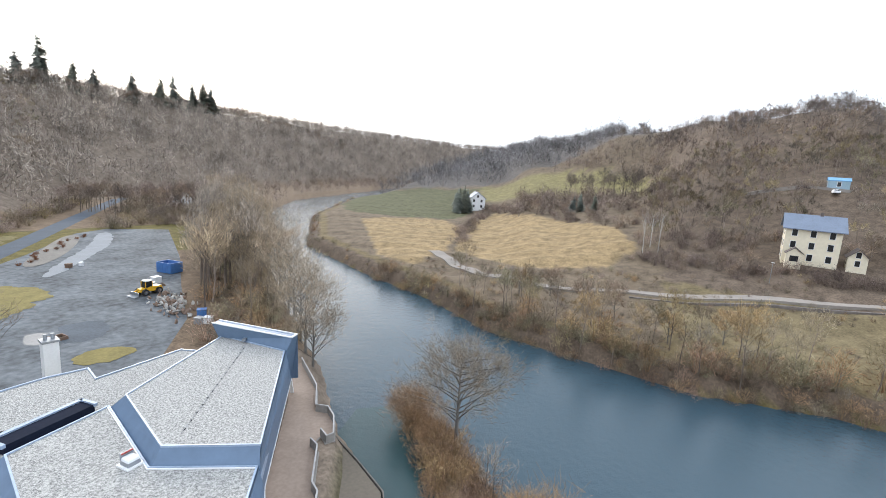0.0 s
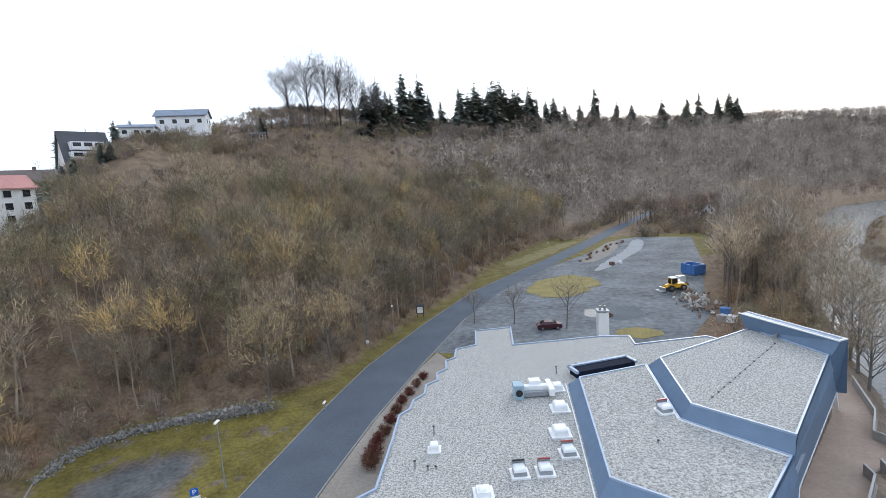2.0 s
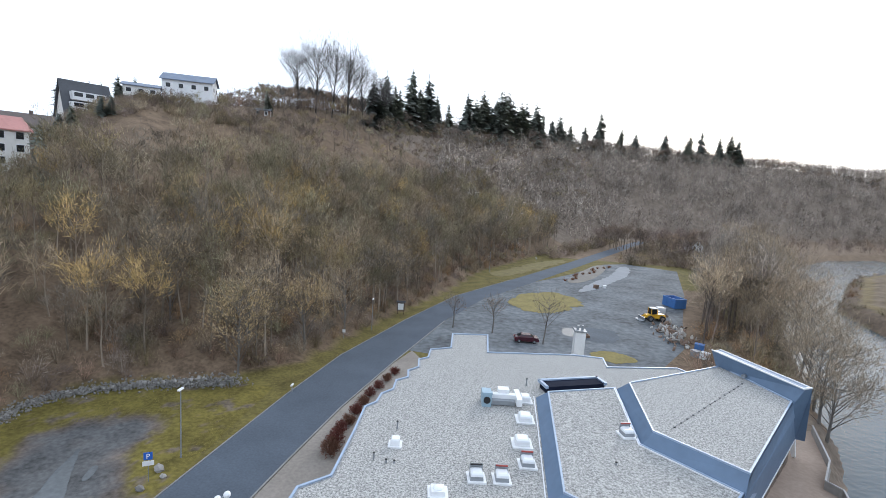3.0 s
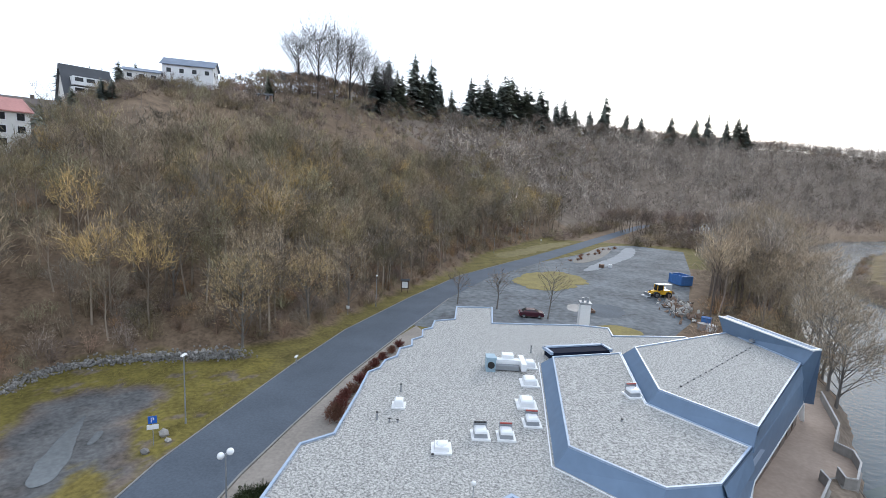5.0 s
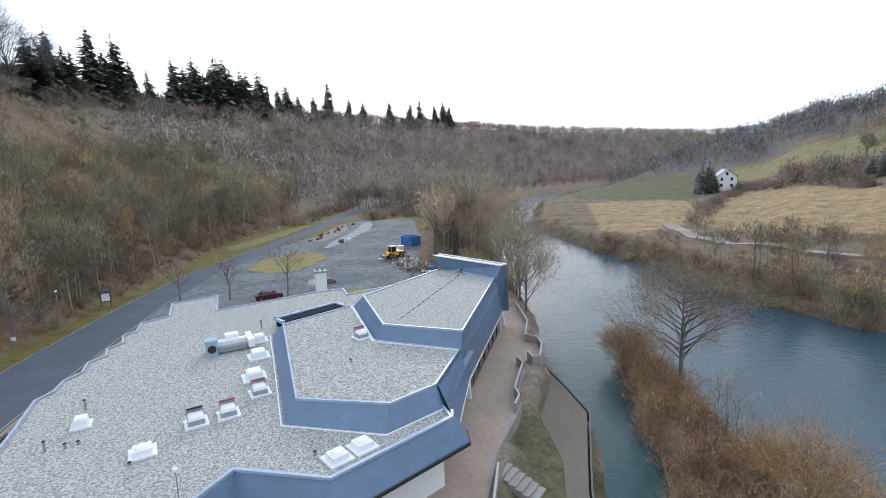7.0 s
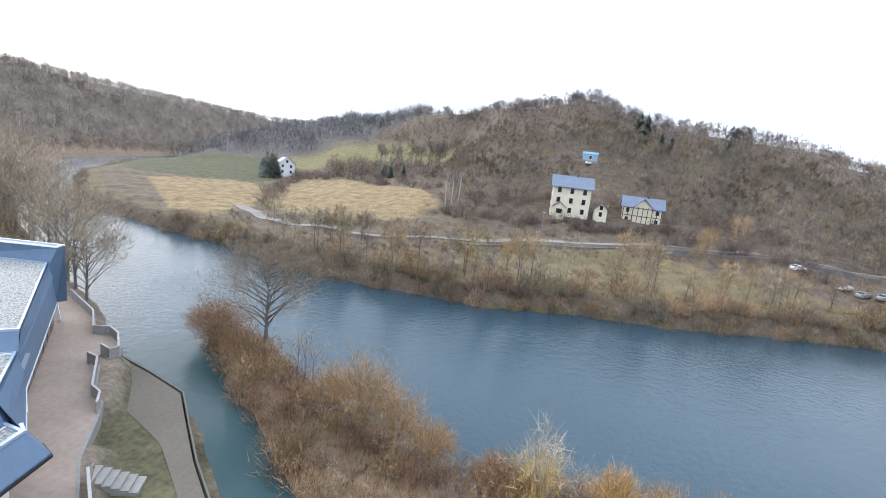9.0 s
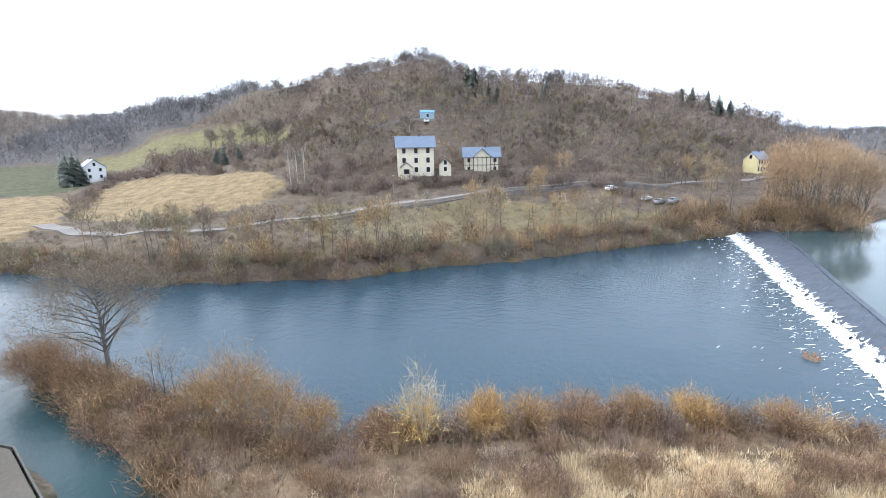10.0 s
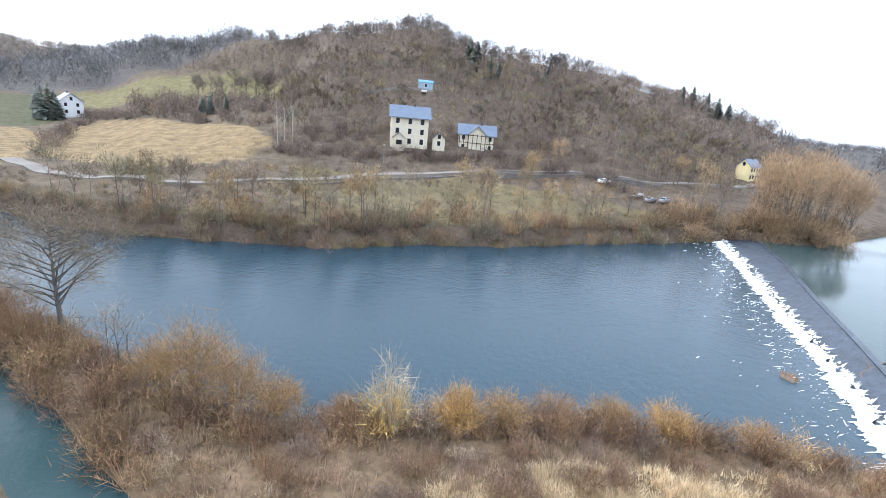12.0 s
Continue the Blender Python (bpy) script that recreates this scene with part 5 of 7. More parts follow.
# ochre trees low on the hill
for x, y, h, sp, seed, c in ((-28.6, 51.0, 12.5, 4.0, 14, 0), (-23.4, 60.0, 11.0, 3.8, 15, 0), (-40.5, 55.0, 13, 3.0, 16, 1), (-47.0, 66.5, 12.0, 3.2, 17, 0), (-33.0, 72.0, 12, 3.6, 18, 1), (-30.5, 57.5, 12, 3.4, 19, 2), (-20.5, 70, 11, 4.0, 20, 2), (-17.5, 88, 12, 4.2, 21, 1)):
    tree(x, y, *big_tree(h, sp * 1.15, 2300, seed, 30, 0.15, 0.06, 0.6, 0.036), 1, 0, (0.44 - 0.03 * c, 0.33 - 0.015 * c, 0.185 + 0.01 * c), "leafless tree with ochre catkins at the hill foot", group="ochre trees")

# the crest of the western hill
for az, r, top, sp, seed in ((-22.3, 232, 81, 6.5, 22), (-20.4, 230, 86, 9.0, 23), (-18.6, 234, 86.6, 9.5, 24), (-16.9, 232, 86, 9.0, 25), (-15.0, 236, 79, 6.5, 26), (-13.2, 250, 76, 5.0, 27)):
    x, y = polar(az, r)
    z = ground_at(x, y)
    tree(x, y, *big_tree(top - z, sp * 1.35, 3200, seed, 46, 0.42, 0.2, 1.7, 0.035), 1, 0, (0.17, 0.165, 0.165), "tall bare tree on the hill crest", group="crest trees", z=z - 0.1, bark=(0.6, 0.55, 0.5))
k = 0
CREST_AZ, CREST_R = (-26, -14.5, -10, -6, -0.8, 4.3, 8.6, 12.8, 17.3, 22.5, 27.2), (200, 240, 290, 326, 364, 402, 448, 474, 506, 576, 652)
for az, up, r in ((-43.6, 0.137, 178), (-41.4, 0.145, 176), (-40.5, 0.146, 172), (-39.2, 0.162, 172), (-37.8, 0.161, 184), (-40.6, 0.118, 138), (-39.8, 0.11, 139), (-42.9, 0.112, 130), (-43.8, 0.098, 128), (-45.2, 0.082, 106), (-25.6, 0.17, 190),
                  (-14.0, 0.19, 0), (-12.6, 0.206, 0), (-11.6, 0.178, 0), (-11.0, 0.171, 0), (-9.6, 0.21, 0), (-8.6, 0.18, 0), (-7.7, 0.205, 0), (-6.6, 0.165, 0), (-5.2, 0.15, 0), (-3.0, 0.173, 0), (-2.1, 0.16, 0), (-1.2, 0.182, 0), (-0.2, 0.152, 0), (0.9, 0.184, 0), (1.7, 0.178, 0), (-0.7, 0.165, 0), (0.4, 0.17, 0), (1.3, 0.168, 0), (2.2, 0.165, 0), (2.6, 0.15, 0), (3.2, 0.158, 0), (3.8, 0.161, 0), (5.0, 0.165, 0), (5.8, 0.145, 0), (6.9, 0.138, 0), (7.8, 0.146, 0), (9.0, 0.128, 0), (10.6, 0.125, 0), (12.2, 0.15, 0), (14.5, 0.115, 0), (16.0, 0.108, 0), (19.0, 0.11, 0), (21.4, 0.102, 0), (22.5, 0.108, 0), (24.2, 0.094, 0), (25.2, 0.10, 0), (25.9, 0.092, 0)):
    r = r or float(np.interp(az, CREST_AZ, CREST_R)) - 4 + 8 * ((k * 5) % 7) / 6
    x, y = polar(az, r)
    z = ground_at(x, y)
    top = 23.2 + (up + float(np.interp(az, (3, 7, 26), (0.027, 0.017, 0.032)))) * r if az > -24 else 23.2 + up * r
    V, T, K = FIR[k % 5]
    k += 1
    h = max(top - z, 5.0)
    tree(x, y, V * np.array([0.85 + 0.3 * ((k * 7) % 5) / 4] * 2 + [1]), T, K, h / 14, k * 40, HAZE_GREENS[k % 3], "dark green conifer on the hill crest", "conifer", "crest conifers", z - 0.1)

# across the river
for az, r, h in ((53.3, 268, 15), (53.9, 270, 15.5), (54.3, 272, 14), (53.0, 272, 13), (68.5, 230, 8), (66.3, 235, 8.5), (67.0, 236, 9), (94.2, 262, 14), (95.0, 265, 13), (94.6, 240, 12), (96.5, 236, 11), (97.5, 230, 11), (103, 250, 12), (118, 320, 13), (119.5, 330, 13), (120.5, 335, 14), (117, 318, 12), (121.5, 350, 13)):
    x, y = polar(az, r, (-1.2, -6.8))
    k += 1
    tree(x, y, *FIR[k % 5], h / 14, k * 50, HAZE_GREENS[k % 3], "dark conifer on the far slope", "conifer", "far conifers")
for az, r, h in ((73.6, 152, 13), (75.1, 154, 13.5), (74.3, 158, 12)):
    x, y = polar(az, r, (-1.2, -6.8))
    tree(x, y, *big_tree(h, 1.8, 200, int(az * 10), 9, 0.13, 0.35, 1.0, 0.03), 1, 0, (0.34, 0.28, 0.24), "pale-stemmed bare birch beside the field", "birch", "birches", bark=(3.6, 3.5, 3.3))
for az, r, top, sp, seed, c in ((125.9, 152, 15.0, 3.2, 400, 0), (125.4, 156, 17.5, 3.2, 401, 0), (126.5, 149, 16.3, 3.2, 402, 0), (126.3, 155, 19.0, 3.2, 403, 0), (127.3, 146, 17.2, 3.2, 404, 0), (127.0, 153, 20.0, 3.2, 405, 0), (127.8, 145, 18.1, 3.2, 406, 0), (128.2, 153, 21.0, 3.2, 407, 0), (128.8, 146, 17.9, 3.2, 408, 0), (128.7, 151, 20.8, 3.2, 409, 0), (129.3, 144, 17.7, 3.2, 410, 0), (129.5, 152, 20.6, 3.2, 411, 0), (130.6, 148, 17.2, 3.2, 412, 0), (130.4, 156, 20.0, 3.2, 413, 0), (130.9, 152, 16.3, 3.2, 414, 0), (131.0, 159, 19.0, 3.2, 415, 0), (132.3, 158, 15.0, 3.2, 416, 0), (131.8, 165, 17.5, 3.2, 417, 0), (132.9, 159, 13.3, 3.2, 418, 0), (132.9, 165, 15.5, 3.2, 419, 0), (120.6, 132, 16.8, 2.6, 49, 1), (122.4, 141, 14.0, 1.8, 50, 2), (118.0, 168, 15.4, 2.2, 51, 1), (105.2, 148, 17.5, 2.6, 52, 0), (102.5, 142, 13.0, 3.0, 53, 1), (94.4, 128, 10.0, 2.8, 54, 1), (96.8, 125, 9.0, 2.8, 55, 1), (76.4, 96, 6.0, 2.0, 56, 1), (81.5, 100, 6.5, 2.4, 57, 1), (113.5, 128, 8.0, 2.6, 58, 2), (109.0, 122, 7.5, 2.4, 59, 2), (60.5, 112, 6.5, 1.8, 60, 2), (64, 114, 7.5, 2.0, 61, 2), (67.5, 108, 7, 2.2, 62, 2), (71, 104, 8, 2.4, 63, 2)):
    x, y = polar(az, r, (-1.2, -6.8))
    z = ground_at(x, y)
    if az > 124.5 and z < -1.0:
        z = -1.2
    tree(x, y, *big_tree(max(top - z, 4.0), sp, 1500 if az > 124.5 else 900, seed, 22 if az > 124.5 else 14, 0.13, 0.02 if az > 124.5 else 0.1, 1.2, 0.035), 1, 0, ((0.47, 0.33, 0.205), (0.42, 0.30, 0.17), (0.29, 0.22, 0.165))[c], ("orange-brown poplar on the far bank", "light brown bare willow on the far bank", "bare brown tree on the far bank")[c], group="far bank trees", z=z - 0.1)

# ---- weir ----
WETROCK = material("wet_weir_stone", (0.05, 0.064, 0.088), 0.42, vary=0.5, grain=1.5, large=0.5, bump=0.5, bump_scale=6)
FOAM = material("white_water", (0.85, 0.87, 0.88), 0.7, vary=0.06, grain=3, large=0.6, bump=1.0, bump_scale=5)
CREST = [(112.5, -88.6), (90.3, -79.6), (68.7, -68.6), (53.6, -61.4), (41.5, -55.3), (27.0, -48.6)]
TOE = [(111, -78.5), (90.3, -70.5), (72.8, -63.0), (60.5, -57.8), (51.6, -54.6), (38.9, -48.6), (26.0, -42.5)]


def on_line(line, t):
    seg = [math.dist(a, b) for a, b in zip(line, line[1:])]
    t = min(max(t, 0), 1) * sum(seg)
    for (a, b), s in zip(zip(line, line[1:]), seg):
        if t <= s:
            return Vector(a).lerp(Vector(b), t / s)
        t -= s
    return Vector(line[-1])


weir = thing("weir", "sloping stone weir with water running over it", "weir")
n, across = 150, 9
bm = bmesh.new()
grid = []
rw = random.Random(3)
for i in range(n + 1):
    c, t = on_line(CREST, i / n), on_line(TOE, i / n)
    row = []
    for j in range(across + 1):
        f = j / across
        p = c.lerp(t, f)
        z = UPPER_Z + 0.03 - (UPPER_Z - WATER_Z + 0.25) * f ** 1.2 + rw.uniform(-0.05, 0.05)
        row.append(bm.verts.new((p.x + rw.uniform(-0.1, 0.1), p.y + rw.uniform(-0.1, 0.1), z)))
    grid.append(row)
for i in range(n):
    for j in range(across):
        bm.faces.new((grid[i][j], grid[i][j + 1], grid[i + 1][j + 1], grid[i + 1][j]))
part("apron", bm, WETROCK, weir, "wet dark apron")
bm = bmesh.new()
strip(bm, [(p[0], p[1], UPPER_Z) for p in CREST], -0.35, 0.45, -1.2, 0.06)
part("crest", bm, WETROCK, weir, "dark stone crest")


def foam_band(name, a, b, wa, wb, z, seed, n=900, label=""):
    """A ragged band of white water along the toe; tongues of uneven length reach up and down the slope."""
    rnd = random.Random(seed)
    bm = bmesh.new()
    va, vb, vc = [], [], []
    for i in range(n + 1):
        t = a + (b - a) * i / n
        p, c = on_line(TOE, t), on_line(CREST, t)
        d = (c - p).normalized()
        u = t * 100
        up = wa * max(0.15, 0.75 + 0.5 * noise.noise((u * 0.14, seed, 0)) + 0.8 * noise.noise((u * 0.7, seed, 4)) + 0.2 * noise.noise((u * 2.3, seed, 8)))
        dn = wb * max(0.1, 0.8 + 0.9 * noise.noise((u * 0.2, seed, 20)) + 1.0 * noise.noise((u * 0.9, seed, 24)) + 0.5 * noise.noise((u * 2.6, seed, 28)))
        q, r = p + d * up, p - d * dn
        va.append(bm.verts.new((q.x, q.y, z + 0.12 + up * 0.15)))
        vb.append(bm.verts.new((p.x, p.y, z + 0.30 + rnd.uniform(-0.1, 0.15))))
        vc.append(bm.verts.new((r.x, r.y, z + 0.04)))
    for i in range(n):
        bm.faces.new((va[i], vb[i], vb[i + 1], va[i + 1]))
        bm.faces.new((vb[i], vc[i], vc[i + 1], vb[i + 1]))
    return part(name, bm, FOAM, weir, label)


foam_band("white_water", 0.02, 1.0, 1.8, 1.1, WATER_Z, 4, label="band of white foaming water")
V, T = [], []
rf = np.random.default_rng(9)
for k in range(420):
    t = rf.random() ** 0.8
    t = t + 0.05 * math.sin(t * 70)
    p, c = on_line(TOE, t), on_line(CREST, t)
    d = (p - c).normalized()
    off = 1.0 + abs(rf.normal(0, 5.0)) * (0.5 + 0.5 * math.sin(t * 23 + 1.0) ** 2)
    p = p + d * off + Vector((rf.normal(0, 1), rf.normal(0, 1)))
    ln, w = rf.uniform(0.1, 0.3) * (3.2 if k % 5 == 0 else 1.0), rf.uniform(0.012, 0.035) * (2.0 if k % 5 == 0 else 1.0)
    flow = (d + Vector((rf.normal(0, 0.25), rf.normal(0, 0.25)))).normalized()
    s = Vector((-flow.y, flow.x))
    n0 = len(V)
    ring = [p - flow * ln, p - flow * ln * 0.3 + s * w, p + flow * ln * 0.4 + s * w * 0.7, p + flow * ln, p + flow * ln * 0.3 - s * w * 0.8, p - flow * ln * 0.4 - s * w]
    V += [(q.x, q.y, WATER_Z + 0.02) for q in ring] + [(p.x, p.y, WATER_Z + 0.09)]
    T += [(n0 + i, n0 + (i + 1) % 6, n0 + 6) for i in range(6)]
for k in range(500):
    t = rf.random()
    p, c = on_line(TOE, t), on_line(CREST, t)
    d = (c - p).normalized()
    up = k % 3 > 0
    p = p + d * (rf.uniform(0.6, 2.0) if up else -rf.uniform(0.3, 1.0))
    e = p + (d if up else -d) * rf.uniform(0.2, 1.1) + Vector((rf.normal(0, 0.3), rf.normal(0, 0.3)))
    s = Vector((-d.y, d.x)) * rf.uniform(0.08, 0.3)
    n0 = len(V)
    z0 = WATER_Z + 0.2 + (0.32 if up else -0.08)
    V += [(p.x - s.x, p.y - s.y, z0), (p.x + s.x, p.y + s.y, z0), (e.x, e.y, z0 + (0.22 if up else -0.08))]
    T += [(n0, n0 + 1, n0 + 2)]
tagged(new("foam_flecks", raw_mesh("foam_flecks", V, T, FOAM)), "white foam flecks on the water below the weir", "foam", kind="stuff")

DRIFT = material("driftwood", (0.20, 0.155, 0.12), 0.9, vary=0.3, grain=6)
log = thing("driftwood_branch", "dead branch stranded on the weir crest", "driftwood", (46.0, -55.0, WATER_Z + 0.6))
for a, b, r in (((0, 0, 0), (1.6, -4.0, 0.7), 0.14), ((1.6, -4.0, 0.7), (2.6, -8.5, 1.0), 0.09), ((0.6, -1.6, 0.3), (2.4, -2.6, 0.8), 0.07), ((0, 0, 0), (-1.2, 0.8, -0.1), 0.12), ((1.2, -3.0, 0.5), (0.2, -4.4, 0.9), 0.06)):
    bm = bmesh.new()
    tube(bm, a, b, r, r * 0.55, 7)
    part("limb", bm, DRIFT, log)
snag = thing("stranded_bush", "orange-brown clump of flood debris in the shallow water", "debris", (45.1, -46.2, WATER_Z - 0.1), 0)
V, T, K = shrub(np.random.default_rng(31), 0.9, 1.0, 40, 160, 0.04)
o = new("twigs", raw_mesh("twigs", V, T, TWIG, np.tile(np.array((0.40, 0.22, 0.10)), (len(V), 1))))
o.parent = snag
tagged(o, "tangle of orange-brown twigs", kind="stuff")
bm = bmesh.new()
bmesh.ops.create_icosphere(bm, subdivisions=2, radius=0.8, matrix=Matrix.Diagonal((1.2, 0.8, 0.45, 1)))
for v in bm.verts:
    v.co *= 1 + 0.25 * noise.noise(v.co * 2)
part("stone", bm, DRIFT, snag)

# ---- roads, kerbs and patches ----
KERB = material("grey_kerb", (0.22, 0.22, 0.215), 0.9, vary=0.2, grain=3)
bm = bmesh.new()
strip(bm, [(*p, 0) for p in ROAD_L[1:10]], -0.12, 0.0, -0.1, 0.12)
tagged(part("kerb", bm, KERB), "pale concrete kerb along the road", "kerb", kind="structure")
bm = bmesh.new()
strip(bm, [(*p, 0) for p in ROAD_R[1:8]], 0.0, 0.16, -0.1, 0.13)
tagged(part("kerb", bm, KERB), "pale concrete kerb on the hall side of the road", "kerb", kind="structure")
WALK = material("worn_footpath", (0.24, 0.215, 0.19), 0.95, vary=0.25, grain=3, large=0.3, bump=0.2)
sheet("pavement", [(-16.6, 0), (-16.1, 20), (-15.8, 27.1), (-14.9, 34.5), (-13.3, 45.5), (-10.2, 60.5), (-8.5, 66), (-6.0, 62), (-4.6, 55), (-7.5, 44), (-9.4, 36), (-9.4, 26), (-12.5, 22), (-12, 14), (14, 14), (14, 5), (-10, 0)], 0.028, WALK, "worn grey-brown footpath beside the hall", "pavement")


def blob(points, rounds=3):
    """A closed outline with its corners cut off."""
    p = [Vector(q) for q in points]
    for _ in range(rounds):
        p = [v for a, b in zip(p, p[1:] + p[:1]) for v in (a.lerp(b, 0.25), a.lerp(b, 0.75))]
    return [tuple(v) for v in p]


def ragged(points, amp=0.8, step=0.5):
    """A closed outline broken up by bays and tongues of uneven size."""
    p = [Vector(q) for q in blob(points, 2)]
    out = []
    for a, b in zip(p, p[1:] + p[:1]):
        n = max(int((b - a).length / step), 1)
        nrm = Vector((b.y - a.y, a.x - b.x)).normalized()
        for k in range(n):
            q = a.lerp(b, k / n)
            out.append(tuple(q + nrm * amp * (noise.noise((q.x * 0.35, q.y * 0.35, 0)) + 0.6 * noise.noise((q.x * 1.1, q.y * 1.1, 5)))))
    return out


MOSS = material("yellowed_grass", (0.20, 0.165, 0.055), 0.95, vary=0.3, grain=2, large=0.4, bump=0.6, bump_scale=6)
LAYGRASS = material("worn_grass", (0.15, 0.125, 0.045), 0.95, vary=0.4, grain=1.6, large=0.5, bump=0.6, bump_scale=6)
PALE = material("pale_paving", (0.27, 0.285, 0.30), 0.95, spec=0.2, vary=0.15, grain=3, large=0.3)
DUST = material("gravel_ground", (0.20, 0.185, 0.165), 0.95, vary=0.25, grain=3, large=0.2, bump=0.4)
# Puddle base colour lightened blue-grey to paint in the sky's reflection.
PUDDLE = material("puddle_sky_tone", (0.115, 0.127, 0.136), 0.25, vary=0.25, grain=2.5)
WETDIRT = material("wet_dark_gravel", (0.085, 0.10, 0.118), 0.95, vary=0.3, grain=2.5)
sheet("lawn", ragged([(6.5, 103.4), (13.0, 116.5), (21.1, 120.1), (27.6, 112.2), (21.5, 100.6), (14.0, 95.0)], 1.4), 0.09, MOSS, "mossy yellow lawn island in the car park", "lawn")
sheet("pavement", ragged([(27, 124), (36, 141), (46, 158), (52, 176), (56.5, 180), (55.6, 172), (49.6, 154.5), (39.2, 138), (29.6, 123)], 0.5), 0.06, PALE, "pale paved strip in the car park", "pavement")
sheet("lawn", blob([(25.6, 135.8), (36.6, 161), (44.5, 177.1), (48.8, 176.1), (39.8, 151.2), (30.3, 135)], 2), 0.12, DUST, "bare planted island with small shrubs", "planting bed")
sheet("lawn", ragged([(19.5, 71.5), (23, 75.5), (27.5, 73), (27.0, 69.5), (21, 68.8)], 0.8), 0.09, MOSS, "strip of rough grass behind the hall", "lawn")
sheet("lawn", ragged([(2.5, 141), (10, 150), (20, 169), (30, 182), (36, 183.5), (26, 165), (15, 146), (7, 134)], 1.5), 0.07, LAYGRASS, "grass verge beside the road", "verge")
sheet("puddle", ragged([(20.6, 83.0), (22.5, 88.6), (27.0, 88.8), (28.6, 84.0), (25.6, 79.0), (21.4, 79.4)]), 0.055, WETDIRT, "dark wet patch on the car park", "wet patch")
sheet("puddle", ragged([(16.4, 83.5), (18.5, 87.0), (21.0, 86.0), (19.0, 81.0)]), 0.052, PUDDLE, "shallow puddle on the car park", "puddle")
sheet("puddle", ragged([(-34.0, 33.0), (-32.8, 32.0), (-31.2, 29.0), (-29.6, 27.4), (-28.4, 24.2), (-29.2, 22.8), (-30.6, 24.2), (-32.2, 27.6)], 0.28, 0.3), 0.046, PUDDLE, "long puddle in the lay-by, sky reflection painted into its colour", "puddle")
sheet("puddle", ragged([(-30.6, 30.6), (-29.9, 30.5), (-29.2, 28.6), (-29.9, 28.4)], 0.12, 0.3), 0.05, PUDDLE, "small puddle in the lay-by", "puddle")
LAY_DIRT = [(-29.5, 18.0), (-32.5, 21.9), (-34.8, 24.4), (-37.3, 28.8), (-39.2, 33.3), (-37.2, 36.7), (-32.5, 39.2), (-28.8, 37.4), (-28.4, 31.6), (-24.8, 27.5), (-22.8, 27.3), (-22.8, 23.8), (-22.8, 18.0)]
LAY_PATCH = [(-27.7, 24.4), (-27.7, 25.9), (-25.4, 25.6), (-23.9, 24.6), (-23.7, 23.1), (-24.2, 21.2), (-24.6, 18.6), (-28.6, 17.6), (-30.0, 19.6), (-27.8, 22.2)]
lx, ly = np.meshgrid(np.arange(-46, -22.6, 0.26), np.arange(15, 49, 0.26))


def within(poly):
    """Signed distance to an outline, positive inside."""
    d = near_line(lx, ly, poly + poly[:1])[0]
    return np.where(inside(lx, ly, poly), d, -d)


def ripple(scale, seed):
    out = np.zeros(lx.shape)
    for kx, ky, ph in np.random.default_rng(seed).normal(0, scale, (12, 3)):
        out += np.sin(lx * kx + ly * ky + ph * 9)
    return out / 3.4


coarse, mid_, small = ripple(0.5, 1), ripple(1.6, 2), ripple(5.0, 3)
tint = np.zeros((*lx.shape, 3)) + np.array((0.135, 0.113, 0.030))


def blend(mask, colour):
    tint[:] = tint * (1 - mask[..., None]) + np.array(colour) * mask[..., None]


blend(smooth(0.5, 1.4, mid_ * 0.8 + small * 0.5), (0.15, 0.105, 0.055))
blend(smooth(-1.6, 0.8, within(LAY_DIRT) + coarse * 0.9 + small * 0.35), (0.13, 0.105, 0.09))
blend(smooth(-0.3, 2.2, within(LAY_DIRT) + coarse * 0.9 + mid_ * 0.4), (0.098, 0.10, 0.102))
blend(smooth(0.6, 1.6, mid_ + small * 0.4) * 0.5, (0.12, 0.115, 0.112))
blend(smooth(-0.7, 0.7, within(LAY_PATCH) + mid_ * 0.45 + small * 0.3), (0.15, 0.12, 0.035))
n_y, n_x = lx.shape
cell = np.arange(lx.size).reshape(lx.shape)
q0, q1, q2, q3 = cell[:-1, :-1].ravel(), cell[:-1, 1:].ravel(), cell[1:, 1:].ravel(), cell[1:, :-1].ravel()
mx, my = (lx[:-1, :-1] + 0.13).ravel(), (ly[:-1, :-1] + 0.13).ravel()
dist_f, side_f = near_line(mx, my, FOOT)
road_d, road_s = near_line(mx, my, ROAD_L)
ok = (side_f <= 0) & (road_s > 0)
layby = raw_mesh("pavement", np.stack([lx, ly, 0.014 + 0.006 * mid_], -1).reshape(-1, 3), np.concatenate([np.stack([q0, q1, q2], 1)[ok], np.stack([q0, q2, q3], 1)[ok]]), LAND, tint.reshape(-1, 3))
tagged(new("pavement", layby), "worn lay-by of grey wet gravel with mossy grass edges", "lay-by", kind="structure")
bm = bmesh.new()
strip(bm, [(-34.0, 19.5, 0), (-37.8, 24.9, 0), (-41.6, 29.4, 0), (-44.2, 33.6, 0), (-45.0, 36.4, 0), (-44.9, 38.8, 0)], -0.07, 0.07, -0.1, 0.12)
tagged(part("kerb", bm, CONCRETE), "thin pale concrete edging round the lay-by", "kerb", kind="structure")

TRACK = material("pale_track", (0.29, 0.262, 0.235), 0.95, spec=0.15, vary=0.15, grain=2, large=0.2)
line = [(119.5, 92.8), (108.5, 74), (105.6, 62), (106.6, 50), (117.7, 30.5), (132, 3.8), (140.2, -20.5), (145.5, -47), (146.4, -74), (153.7, -96.6), (170, -130)]
fine = []
